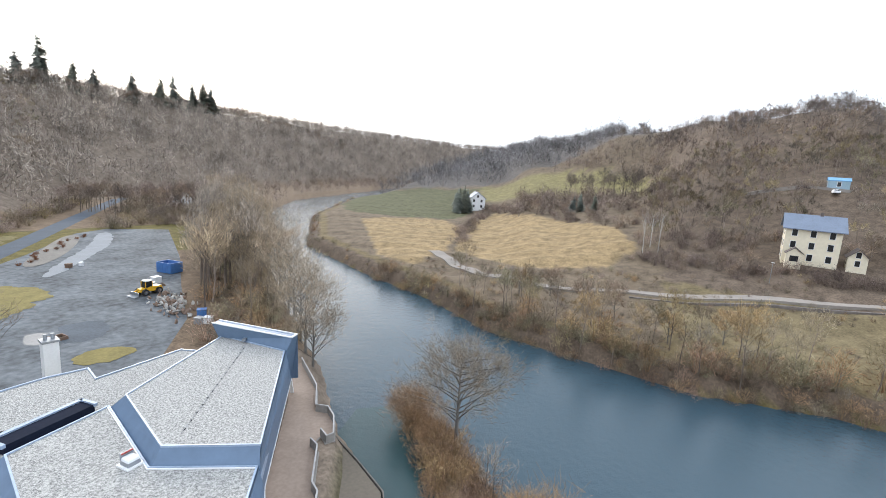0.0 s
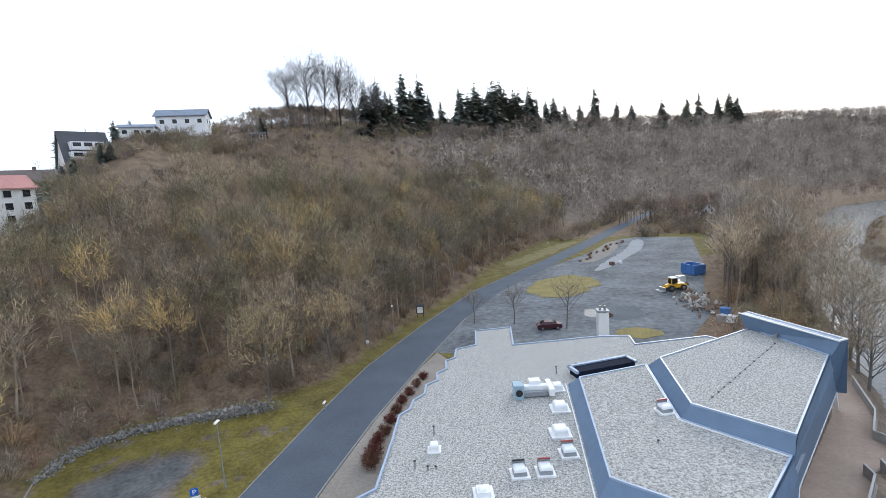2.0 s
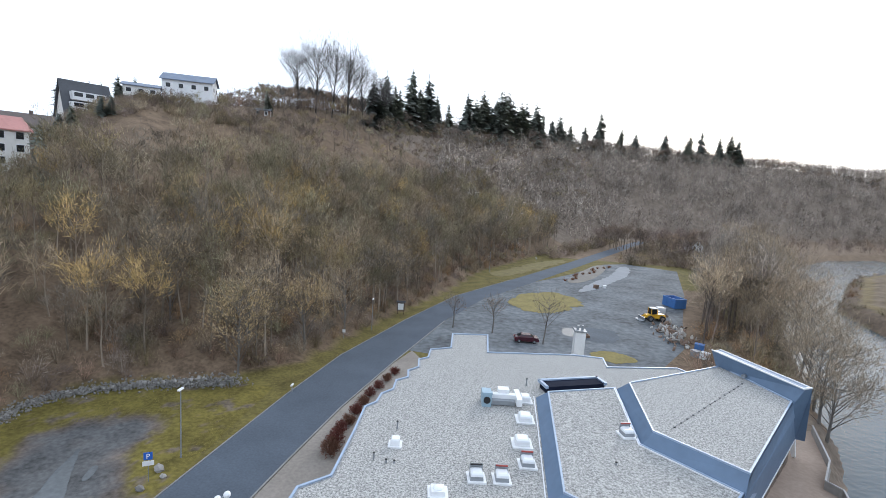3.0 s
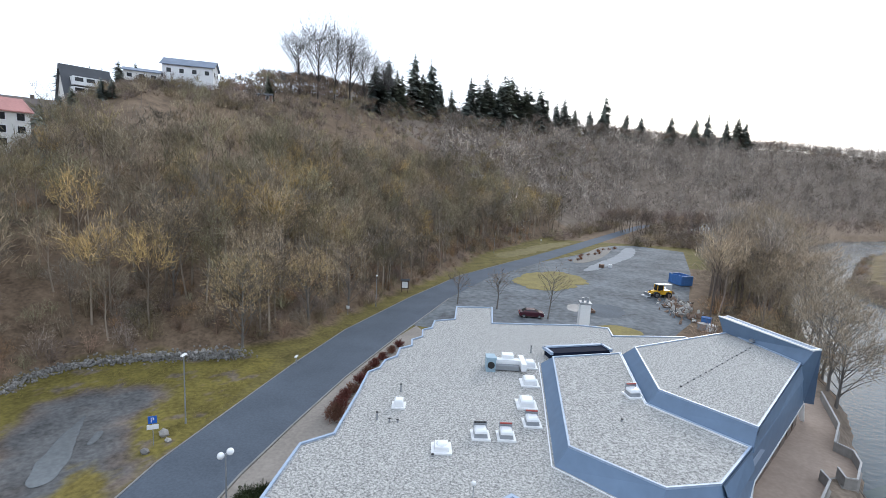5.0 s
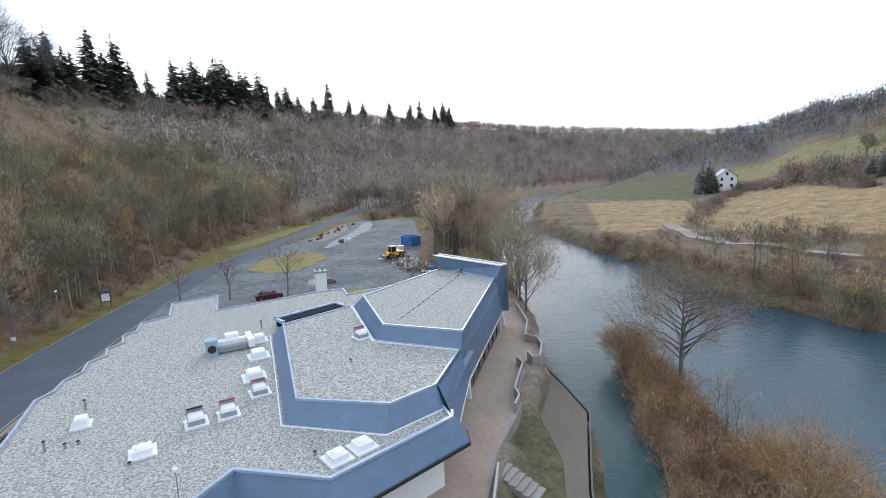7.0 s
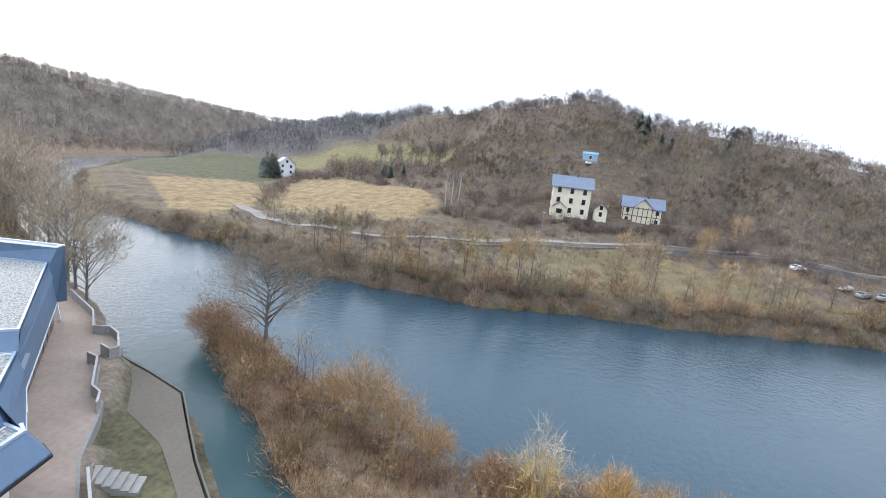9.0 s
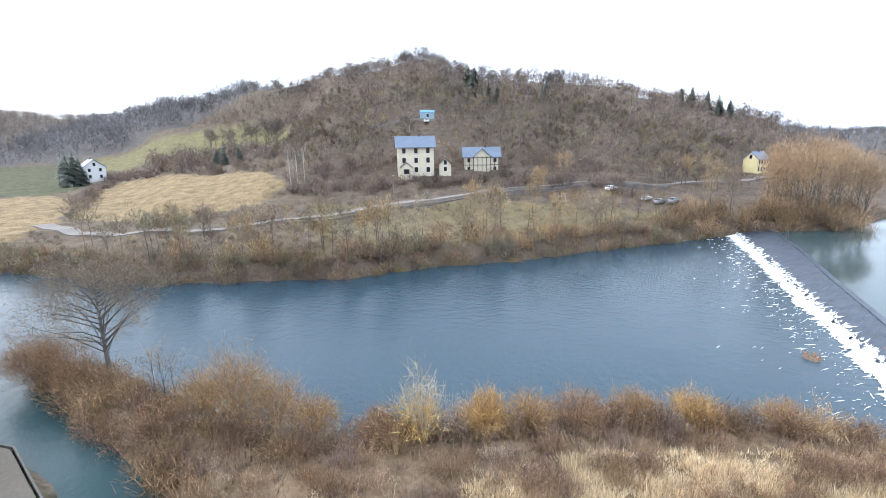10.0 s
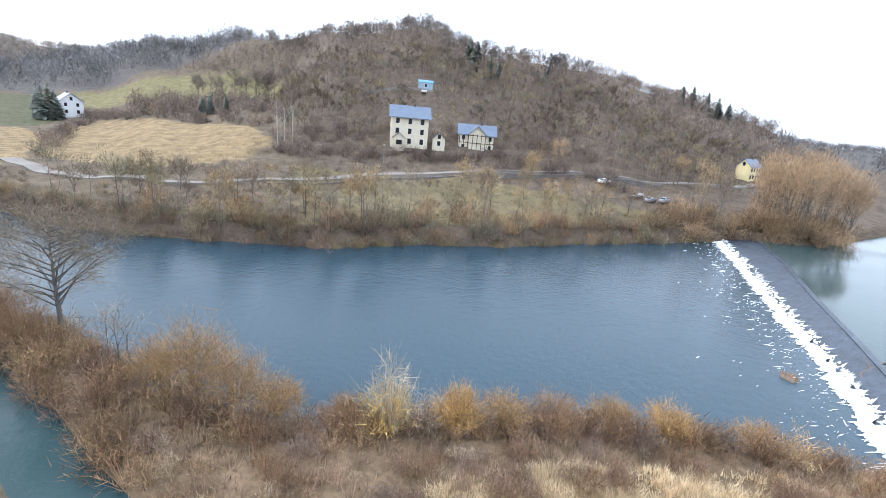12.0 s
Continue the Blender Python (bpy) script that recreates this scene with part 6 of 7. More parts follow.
for a, b in zip(line, line[1:]):
    for k in range(6):
        p = Vector(a).lerp(Vector(b), k / 6)
        fine.append((p.x, p.y, ground_at(p.x, p.y)))
bm = bmesh.new()
strip(bm, fine, -2.0, 2.0, -0.8, 0.22)
tagged(part("road", bm, TRACK), "pale narrow road along the far bank", "road", kind="structure")
bm = bmesh.new()
strip(bm, [(p[0] - 4.4, p[1] - 1.2, p[2] - 0.9) for p in fine[24:50]], -0.25, 0.25, -1.2, 0.7)
tagged(part("wall", bm, material("rubble_wall", (0.17, 0.15, 0.14), 0.95, vary=0.4, grain=2.2, large=0.5, bump=1.0, bump_scale=5)), "dark rubble wall below the far road", "wall", kind="structure")
tr2 = [polar(a, r, (-1.2, -6.8)) for a, r in ((82.5, 206), (84.5, 207), (87, 206), (90.5, 203))]
bm = bmesh.new()
strip(bm, [(x, y, ground_at(x, y)) for x, y in tr2], -1.6, 1.6, -1.0, 0.5)
tagged(part("road", bm, TRACK), "pale track on the hill across the river", "road", kind="structure")

# dry stone wall at the foot of the hill: separate stones
STONE = material("field_stone", (0.25, 0.24, 0.225), 0.95, vary=0.3, grain=4, large=0.6, bump=0.6, bump_scale=9, per_object=0.35)
stones = []
for s in range(5):
    bm = bmesh.new()
    bmesh.ops.create_icosphere(bm, subdivisions=1, radius=0.5)
    rs = random.Random(s)
    for v in bm.verts:
        v.co *= rs.uniform(0.75, 1.1)
    me = bpy.data.meshes.new("stone")
    bm.to_mesh(me)
    bm.free()
    me.materials.append(STONE)
    stones.append(me)
drywall = tagged(new("stone_wall"), "low heap of grey field stones along the hill foot", "stone wall", kind="structure")
rs = random.Random(8)
WALL_LINE = [(-44.4, 34.0), (-45.2, 37.4), (-44.4, 40.0), (-41.4, 42.8), (-37.2, 45.0), (-31.4, 47.0), (-27.2, 48.2)]
for k in range(300):
    t = k / 300
    p = on_line(WALL_LINE, t + rs.uniform(-0.01, 0.01))
    h = rs.choice((0.05, 0.25, 0.5, 0.7)) * (0.3 + 0.9 * t)
    o = new("stone", stones[k % 5])
    o.parent = drywall
    s = rs.uniform(0.28, 0.6) * (0.7 + 0.4 * t)
    o.matrix_world = pose(p.x + rs.uniform(-0.5, 0.5), p.y + rs.uniform(-0.4, 0.4) + h * 0.5, h, rs.uniform(0, 360), rs.uniform(0, 360), 0) @ Matrix.Diagonal((s, s, s * 0.8, 1))

V, T, n0 = [], [], 0
for k in range(1500):
    t = rs.random() ** 0.8
    p = on_line(WALL_LINE, t)
    me = stones[k % 5]
    h = abs(rs.gauss(0, 0.42)) * (0.3 + 0.9 * t)
    m = pose(p.x + rs.gauss(0, 0.75), p.y + rs.gauss(0, 0.45) + h * 0.7, 0.04 + h, rs.uniform(0, 360), rs.uniform(0, 360), 0) @ Matrix.Scale(rs.uniform(0.12, 0.34), 4)
    V += [m @ v.co for v in me.vertices]
    T += [[n0 + i for i in f.vertices] for f in me.polygons]
    n0 += len(me.vertices)
tagged(new("loose_stones", raw_mesh("loose_stones", V, T, STONE)), "small pale stones spilled along the dry wall", "stones", kind="stuff")


# ---- lightning wire over the top roof ----
wire = thing("lightning_wire", "thin grey lightning wire laid over the gravel roof", "wire", (17.6, 33.8, TOP))
bm = bmesh.new()
tube(bm, (0, 0, 0.05), (12.2, 12.6, 0.05), 0.018, sides=5)
part("conductor", bm, GREYMETAL, wire)
for k in range(14):
    bm = bmesh.new()
    u = (k + 0.5) / 14
    box(bm, (-0.07, -0.07, -0.04), (0.07, 0.07, 0.04), 45, (12.2 * u, 12.6 * u, 0))
    part("holder", bm, BLACK, wire)


# ---- houses ----
CREAM = material("cream_plaster", (0.74, 0.67, 0.52), 0.85, vary=0.1, grain=1.5, large=0.3)
YELLOW = material("yellow_plaster", (0.82, 0.70, 0.38), 0.85, vary=0.08, grain=1.5, large=0.3)
OLDWHITE = material("old_white_plaster", (0.70, 0.69, 0.66), 0.85, vary=0.08, grain=1.5, large=0.3)
SLATE = material("blue_grey_slate", (0.16, 0.20, 0.27), 0.5, vary=0.2, grain=3, large=0.4)
DARKROOF = material("dark_roof_tiles", (0.06, 0.065, 0.075), 0.6, vary=0.25, grain=3, large=0.4)
PINK = material("faded_red_tiles", (0.42, 0.20, 0.18), 0.7, vary=0.2, grain=3, large=0.4)
BROWNROOF = material("brown_roof_tiles", (0.13, 0.105, 0.095), 0.7, vary=0.25, grain=3, large=0.4)
TIMBER = material("dark_timber", (0.07, 0.045, 0.03), 0.8, vary=0.3, grain=5)


def house(name, label, at, turn, w, d, eave, ridge, wall_mat, roof_mat, rows, cols, along_x=True, chimney=True, side_cols=2, over=0.5, win=(0.95, 1.35), base=3.0, group=""):
    """A gabled house. Its front looks along -y; the ridge runs along x, or along y."""
    ob = thing(name, label, "house", at, turn, group)
    hx, hy = w / 2, d / 2
    bm = bmesh.new()
    if along_x:
        prof = [(-hy, -base), (hy, -base), (hy, eave), (0, ridge), (-hy, eave)]
        loft(bm, [[(x, y, z) for y, z in prof] for x in (-hx, hx)], cap=True, bottom=True)
    else:
        prof = [(-hx, -base), (hx, -base), (hx, eave), (0, ridge), (-hx, eave)]
        loft(bm, [[(x, y, z) for x, z in prof] for y in (hy, -hy)], cap=True, bottom=True)
    bmesh.ops.recalc_face_normals(bm, faces=bm.faces)
    part("wall", bm, wall_mat, ob)
    run, half = (hx, hy) if along_x else (hy, hx)
    slope = (ridge - eave) / half
    for s in (-1, 1):
        bm = bmesh.new()
        pr = [(0, ridge + 0.06), (s * (half + over), eave - slope * over + 0.06), (s * (half + over), eave - slope * over + 0.28), (0, ridge + 0.30)]
        if along_x:
            loft(bm, [[(x, y, z) for y, z in pr] for x in (-run - over, run + over)], cap=True, bottom=True)
        else:
            loft(bm, [[(x, y, z) for x, z in pr] for y in (-run - over, run + over)], cap=True, bottom=True)
        bmesh.ops.recalc_face_normals(bm, faces=bm.faces)
        part("roof", bm, roof_mat, ob)
    if chimney:
        bm = bmesh.new()
        box(bm, (-0.35, -0.3, ridge - 0.8), (0.35, 0.3, ridge + 1.0), 0, (w * 0.12, 0, 0) if along_x else (0, d * 0.12, 0))
        part("chimney", bm, BROWNROOF, ob)

    def window(x, y, z, face):
        bm = bmesh.new()
        a, b = win[0] / 2, win[1] / 2
        if face == "front":
            box(bm, (x - a - 0.1, y - 0.06, z - b - 0.1), (x + a + 0.1, y + 0.02, z + b + 0.1))
        else:
            box(bm, (x - 0.06, y - a - 0.1, z - b - 0.1), (x + 0.06, y + a + 0.1, z + b + 0.1))
        wnd = part("window", bm, WHITE, ob)
        bm = bmesh.new()
        if face == "front":
            box(bm, (x - a, y - 0.09, z - b), (x + a, y - 0.05, z + b))
        else:
            s = 1 if x > 0 else -1
            box(bm, (x + s * 0.05 - 0.02, y - a, z - b), (x + s * 0.05 + 0.04, y + a, z + b))
        part("pane", bm, DARK, wnd)

    for r in range(rows):
        z = eave * (r + 0.55) / rows
        for c in range(cols):
            window(-hx + w * (c + 0.5) / cols, -hy, z, "front")
        for c in range(side_cols):
            for s in (-1, 1):
                window(s * hx, -hy + d * (c + 0.5) / side_cols, z, "side")
    if not along_x:
        window(0, -hy, eave + (ridge - eave) * 0.35, "front")
    return ob


def spot(az, r, eye):
    x, y = polar(az, r, eye)
    return x, y


E2 = (-1.2, -6.8)
x, y = spot(87.9, 160, E2)
villa = house("villa", "three-storey cream villa with a blue-grey slate roof", (x, y, 10.2), -84, 11.5, 9, 9.0, 12.0, CREAM, SLATE, 3, 3, True, True, 2, 0.8, (1.1, 1.6))
bm = bmesh.new()
loft(bm, [[(-5.0, -7.2, -2), (-1.6, -7.2, -2), (-1.6, -7.2, 2.6), (-3.3, -7.2, 3.9), (-5.0, -7.2, 2.6)], [(-5.0, -4.4, -2), (-1.6, -4.4, -2), (-1.6, -4.4, 2.6), (-3.3, -4.4, 3.9), (-5.0, -4.4, 2.6)]], cap=True, bottom=True)
bmesh.ops.recalc_face_normals(bm, faces=bm.faces)
porch = part("porch", bm, CREAM, villa)
for s in (-1, 1):
    bm = bmesh.new()
    loft(bm, [[(-3.3, -7.5, 4.0), (-3.3 + s * 2.0, -7.5, 2.4), (-3.3 + s * 2.0, -7.5, 2.6), (-3.3, -7.5, 4.2)], [(-3.3, -4.3, 4.0), (-3.3 + s * 2.0, -4.3, 2.4), (-3.3 + s * 2.0, -4.3, 2.6), (-3.3, -4.3, 4.2)]], cap=True, bottom=True)
    bmesh.ops.recalc_face_normals(bm, faces=bm.faces)
    part("porch_roof", bm, BROWNROOF, porch)
bm = bmesh.new()
box(bm, (-4.2, -7.3, 0.6), (-2.4, -7.18, 2.0))
part("porch_window", bm, DARK, porch)
x, y = spot(95.7, 165, E2)
timber = house("timber_house", "timber-framed cream house with a slate roof", (x, y, 10.0), -92, 11.5, 8, 5.6, 8.3, CREAM, SLATE, 2, 4, True, True, 2, 0.7)
bm = bmesh.new()
prof = [(-2.6, -3), (2.6, -3), (2.6, 5.6), (0, 8.0), (-2.6, 5.6)]
loft(bm, [[(px, yy, z) for px, z in prof] for yy in (0, -5.0)], cap=True, bottom=True)
bmesh.ops.recalc_face_normals(bm, faces=bm.faces)
gable = part("gable", bm, CREAM, timber)
for s in (-1, 1):
    bm = bmesh.new()
    loft(bm, [[(0, yy, 8.1), (s * 3.2, yy, 5.1), (s * 3.2, yy, 5.35), (0, yy, 8.35)] for yy in (0, -5.6)], cap=True, bottom=True)
    bmesh.ops.recalc_face_normals(bm, faces=bm.faces)
    part("gable_roof", bm, SLATE, gable)
for k in range(9):
    bm = bmesh.new()
    px = -5.6 + k * 1.4
    yy = -5.06 if abs(px) < 2.6 else -4.06
    box(bm, (px - 0.1, yy - 0.05, -1), (px + 0.1, yy + 0.05, 5.6))
    part("timber_post", bm, TIMBER, timber)
for z in (0.2, 2.8, 5.2):
    for px0, px1, yy in ((-5.7, -2.6, -4.08), (-2.6, 2.6, -5.08), (2.6, 5.7, -4.08)):
        bm = bmesh.new()
        box(bm, (px0, yy - 0.05, z - 0.1), (px1, yy + 0.05, z + 0.1))
        part("timber_beam", bm, TIMBER, timber)
x, y = spot(91.4, 158, E2)
house("cottage", "small cream outbuilding with a brown gable roof", (x, y, 10.2), -88, 3.8, 5, 3.2, 5.0, CREAM, BROWNROOF, 1, 1, False, False, 1, 0.4)
x, y = spot(55.3, 290, E2)
house("white_house", "white two-storey farmhouse with a grey roof among fields", (x, y, ground_at(x, y) + 0.6), -42, 9.0, 8.5, 6.2, 9.6, WHITE, SLATE, 2, 2, False, True, 2, 0.6, (1.1, 1.5))
x, y = spot(124.2, 212, E2)
house("yellow_house", "tall yellow house with a grey slate roof by the road", (x, y, 7.6), -152, 5.2, 7.2, 5.0, 7.4, YELLOW, SLATE, 2, 0, False, True, 4, 0.4)
x, y = spot(89.5, 205, E2)
shed = house("blue_shed", "blue tarpaulin-covered shed on the hill track", (x, y, 29.8), -85, 5.6, 4, 2.4, 3.2, UNIT, material("blue_tarpaulin", (0.16, 0.38, 0.62), 0.5), 1, 1, True, False, 1, 0.2)

E1 = (1.6, -4.8)
x, y = spot(-48.4, 118, E1)
house("terraced_house", "white house with a faded red roof on the hillside", (x, y, 23.6), 66, 8.2, 8, 6.6, 8.8, OLDWHITE, PINK, 3, 3, True, False, 2, 0.5, (1.1, 1.2))
x, y = spot(-46.2, 146, E1)
house("brown_house", "grey-walled house with a brown tiled roof on the hillside", (x, y, 28.6), 50, 12, 8, 3.6, 6.4, OLDWHITE, BROWNROOF, 1, 4, True, True, 2, 0.5)
x, y = spot(-41.8, 168, E1)
aframe = house("steep_roofed_house", "house with a steep dark roof and white balconies", (x, y, 36.0), 58, 10.5, 9, 1.0, 10.4, OLDWHITE, DARKROOF, 1, 3, True, False, 1, 0.6)
for k, (z, dy, wd) in enumerate(((2.6, -4.9, 8.6), (5.4, -3.6, 7.6))):
    bm = bmesh.new()
    box(bm, (-wd / 2, dy - 0.6, z), (wd / 2, dy + 2.4, z + 2.2))
    dormer = part("dormer", bm, WHITE, aframe, "white dormer front")
    for c in range(3):
        bm = bmesh.new()
        u = -wd / 2 + wd * (c + 0.15) / 3
        box(bm, (u, dy - 0.66, z + 0.5), (u + wd * 0.24, dy - 0.58, z + 1.9))
        part("pane", bm, DARK, dormer)
    bm = bmesh.new()
    box(bm, (-wd / 2, dy - 1.5, z - 0.1), (wd / 2, dy - 1.4, z + 0.8))
    part("balcony_rail", bm, WHITE, aframe)
    bm = bmesh.new()
    box(bm, (-wd / 2, dy - 1.5, z - 0.2), (wd / 2, dy - 0.5, z - 0.05))
    part("balcony_floor", bm, CONCRETE, aframe)
x, y = spot(-33.0, 186, E1)
house("crest_house", "long white house with a grey roof on the hill crest", (x, y, 49.4), 20, 15, 8, 4.2, 6.4, WHITE, SLATE, 1, 4, True, False, 2, 0.6, (1.3, 1.3))
x, y = spot(-37.2, 182, E1)
house("crest_annex", "low annex with a grey roof and balcony on the hill crest", (x, y, 46.4), 30, 9.5, 6, 3.0, 4.0, OLDWHITE, SLATE, 1, 3, True, False, 1, 0.5, (1.3, 1.1))
x, y = spot(-26.0, 187, E1)
house("garden_shed", "low wooden garden shed on the hill crest", (x, y, ground_at(x, y) + 0.4), 15, 5.5, 3, 1.9, 2.5, BROWN, DARKROOF, 1, 2, True, False, 1, 0.3)
x, y = spot(23.0, 268, E1)
house("riverside_cottage", "small white house hidden among trees by the road", (x, y, 0.0), 10, 6, 7, 4.6, 7.4, WHITE, BROWNROOF, 2, 2, False, True, 1, 0.5)


# ---- vehicles and yard ----
PAINT_RED = material("dark_red_car_paint", (0.055, 0.012, 0.02), 0.25, vary=0.1)
GLASSY = material("car_glass", (0.02, 0.025, 0.03), 0.08, vary=0.1)
TYRE = BLACK
CHROME = material("bright_metal", (0.6, 0.6, 0.62), 0.25, metal=1.0, vary=0.05)
LAMPGLASS = material("lamp_glass", (0.75, 0.75, 0.72), 0.2, vary=0.05)
TAIL = material("red_lamp", (0.35, 0.02, 0.02), 0.3)
LOADER = material("loader_yellow", (0.75, 0.42, 0.03), 0.45, vary=0.12)
SKIPBLUE = material("blue_container_paint", (0.06, 0.17, 0.42), 0.55, vary=0.2, grain=3)


def wheel(parent, x, y, r, w):
    bm = bmesh.new()
    tube(bm, (x, y - w / 2, r), (x, y + w / 2, r), r, sides=18)
    wl_ = part("wheel", bm, TYRE, parent)
    bm = bmesh.new()
    tube(bm, (x, y - w / 2 - 0.015, r), (x, y + w / 2 + 0.015, r), r * 0.58, sides=14)
    part("rim", bm, CHROME, wl_)


def car(at, turn, mat, label):
    ob = thing("car", label, "car", at, turn)
    side = [(-2.05, 0.35), (-2.1, 0.75), (-1.95, 1.0), (-1.2, 1.06), (-0.55, 1.42), (0.9, 1.46), (1.6, 1.05), (2.0, 0.95), (2.1, 0.65), (2.05, 0.3)]
    bm = bmesh.new()
    rings = []
    for yy, k in ((-0.84, 0.94), (-0.8, 1.0), (0.8, 1.0), (0.84, 0.94)):
        rings.append([(px * (0.99 if k < 1 else 1), yy if z < 1.08 else yy * 0.82, 0.3 + (z - 0.3) * k) for px, z in side])
    loft(bm, rings, cap=True, bottom=True)
    bmesh.ops.recalc_face_normals(bm, faces=bm.faces)
    part("body", bm, mat, ob)
    for s in (-1, 1):
        for x0, x1 in ((-0.85, 0.0), (0.08, 0.95)):
            bm = bmesh.new()
            loft(bm, [[(x0 - 0.1, s * 0.80, 1.06), (x1 + 0.18, s * 0.80, 1.06)], [(x0 + 0.18, s * 0.71, 1.36), (x1, s * 0.71, 1.36)]], cap=False, closed=False)
            part("side_window", bm, GLASSY, ob)
    for x0, z0, x1, z1, nm in ((-1.22, 1.07, -0.58, 1.40, "windscreen"), (1.58, 1.07, 0.98, 1.42, "rear_window")):
        bm = bmesh.new()
        o = -0.02 if x0 < 0 else 0.02
        loft(bm, [[(x0 + o, -0.66, z0), (x0 + o, 0.66, z0)], [(x1 + o, -0.6, z1), (x1 + o, 0.6, z1)]], cap=False, closed=False)
        part(nm, bm, GLASSY, ob)
    for s in (-1, 1):
        bm = bmesh.new()
        box(bm, (-2.12, s * 0.62 - 0.16, 0.66), (-2.02, s * 0.62 + 0.16, 0.84))
        part("headlight", bm, LAMPGLASS, ob)
        bm = bmesh.new()
        box(bm, (2.03, s * 0.66 - 0.12, 0.7), (2.12, s * 0.66 + 0.12, 0.92))
        part("tail_light", bm, TAIL, ob)
        for px in (-1.3, 1.3):
            wheel(ob, px, s * 0.76, 0.31, 0.2)
    return ob


car((9.9, 75.8, 0.04), 183, PAINT_RED, "dark red hatchback parked on the car park")
x, y = spot(89.4, 199, E2)
car((x, y, ground_at(x, y) + 0.5), 8, WHITE, "white car parked on the hill track")
for az, r in ((114.2, 144), (115.6, 143), (117.0, 144), (110.5, 147)):
    x, y = spot(az, r, E2)
    car((x, y, ground_at(x, y) + 0.1), 15 + az, (WHITE, GREYMETAL)[int(az) % 2], "pale car parked beside the far road")

ld = thing("wheel_loader", "yellow wheel loader parked by the rubble", "loader", (39.0, 99.0, 0.04), 12)
bm = bmesh.new()
loft(bm, [[(-0.2, -0.9, 0.7), (2.4, -0.9, 0.7), (2.4, 0.9, 0.7), (-0.2, 0.9, 0.7)], [(-0.2, -0.9, 1.6), (2.2, -0.8, 1.5), (2.2, 0.8, 1.5), (-0.2, 0.9, 1.6)]], bottom=True)
part("engine_cover", bm, LOADER, ld)
bm = bmesh.new()
loft(bm, [[(-1.0, -0.7, 1.5), (0.4, -0.7, 1.5), (0.4, 0.7, 1.5), (-1.0, 0.7, 1.5)], [(-0.8, -0.6, 2.7), (0.3, -0.6, 2.7), (0.3, 0.6, 2.7), (-0.8, 0.6, 2.7)]], bottom=True)
cab = part("cab", bm, GLASSY, ld, "glazed cab")
bm = bmesh.new()
box(bm, (-0.95, -0.75, 2.68), (0.45, 0.75, 2.85))
part("cab_roof", bm, WHITE, cab)
for cx, cy in ((-0.95, -0.68), (0.38, -0.68), (-0.95, 0.68), (0.38, 0.68)):
    bm = bmesh.new()
    box(bm, (cx - 0.06, cy - 0.06, 1.5), (cx + 0.06, cy + 0.06, 2.7))
    part("cab_post", bm, LOADER, cab)
bm = bmesh.new()
loft(bm, [[(-1.8, -0.6, 0.7), (-0.2, -0.7, 0.7), (-0.2, 0.7, 0.7), (-1.8, 0.6, 0.7)], [(-1.8, -0.6, 1.3), (-0.2, -0.7, 1.5), (-0.2, 0.7, 1.5), (-1.8, 0.6, 1.3)]], bottom=True)
part("front_frame", bm, LOADER, ld)
for s in (-1, 1):
    bm = bmesh.new()
    strip(bm, [(-1.4, s * 0.5, 1.2), (-2.6, s * 0.5, 0.7)], -0.1, 0.1, -0.12, 0.12)
    part("lift_arm", bm, LOADER, ld)
    wheel(ld, -1.2, s * 1.0, 0.65, 0.45)
    wheel(ld, 1.5, s * 1.0, 0.65, 0.45)
bm = bmesh.new()
loft(bm, [[(-2.6, yy, 0.9), (-2.6, yy, 0.1), (-3.5, yy, 0.05), (-3.4, yy, 0.15), (-2.7, yy, 0.25), (-2.75, yy, 0.9)] for yy in (-1.25, 1.25)], cap=True, bottom=True)
part("bucket", bm, GREYMETAL, ld, "grey steel bucket")

skip = thing("container", "blue steel container beside the rubble heap", "container", (49.2, 114.5, 0.03), 20)
bm = bmesh.new()
o_, i_ = [(-1.6, -2.2), (1.6, -2.2), (1.6, 2.2), (-1.6, 2.2)], [(-1.45, -2.05), (1.45, -2.05), (1.45, 2.05), (-1.45, 2.05)]
loft(bm, [lift(o_, 0.15), lift(o_, 2.5), lift(i_, 2.5), lift(i_, 0.5)], bottom=True)
part("shell", bm, SKIPBLUE, skip)
for k in range(6):
    for s in (-1, 1):
        bm = bmesh.new()
        box(bm, (s * 1.6 - 0.06, -2.1 + k * 0.82, 0.2), (s * 1.6 + 0.06, -1.96 + k * 0.82, 2.45))
        part("rib", bm, SKIPBLUE, skip)
RUBBLE = [material("rubble_pale", (0.45, 0.43, 0.40), 0.95, vary=0.3, grain=5, per_object=0.3), material("rubble_brown", (0.24, 0.17, 0.13), 0.95, vary=0.3, grain=5, per_object=0.3)]
heap = thing("rubble_heap", "heap of broken concrete, boards and scrap", "rubble", (39.5, 89, 0.03))
rr = random.Random(21)
rubble_meshes = []
for k in range(10):
    me = stones[k % 5].copy()
    me.materials[0] = RUBBLE[k % 2]
    rubble_meshes.append(me)
for k in range(150):
    u, v = rr.gauss(0, 1), rr.gauss(0, 1)
    px, py = 1.5 * u + 0.25 * v * 3, 4.2 * v
    hgt = max(0.0, 1.1 - 0.25 * (u * u + v * v)) * rr.random()
    o = new("rubble_piece", rubble_meshes[k % 10])
    o.parent = heap
    s = rr.uniform(0.35, 1.2)
    o.matrix_basis = pose(px, py, 0.15 + hgt, rr.uniform(0, 360), rr.uniform(0, 360), rr.uniform(0, 360)) @ Matrix.Diagonal((s * 1.4, s * 0.8, s * 0.45, 1))
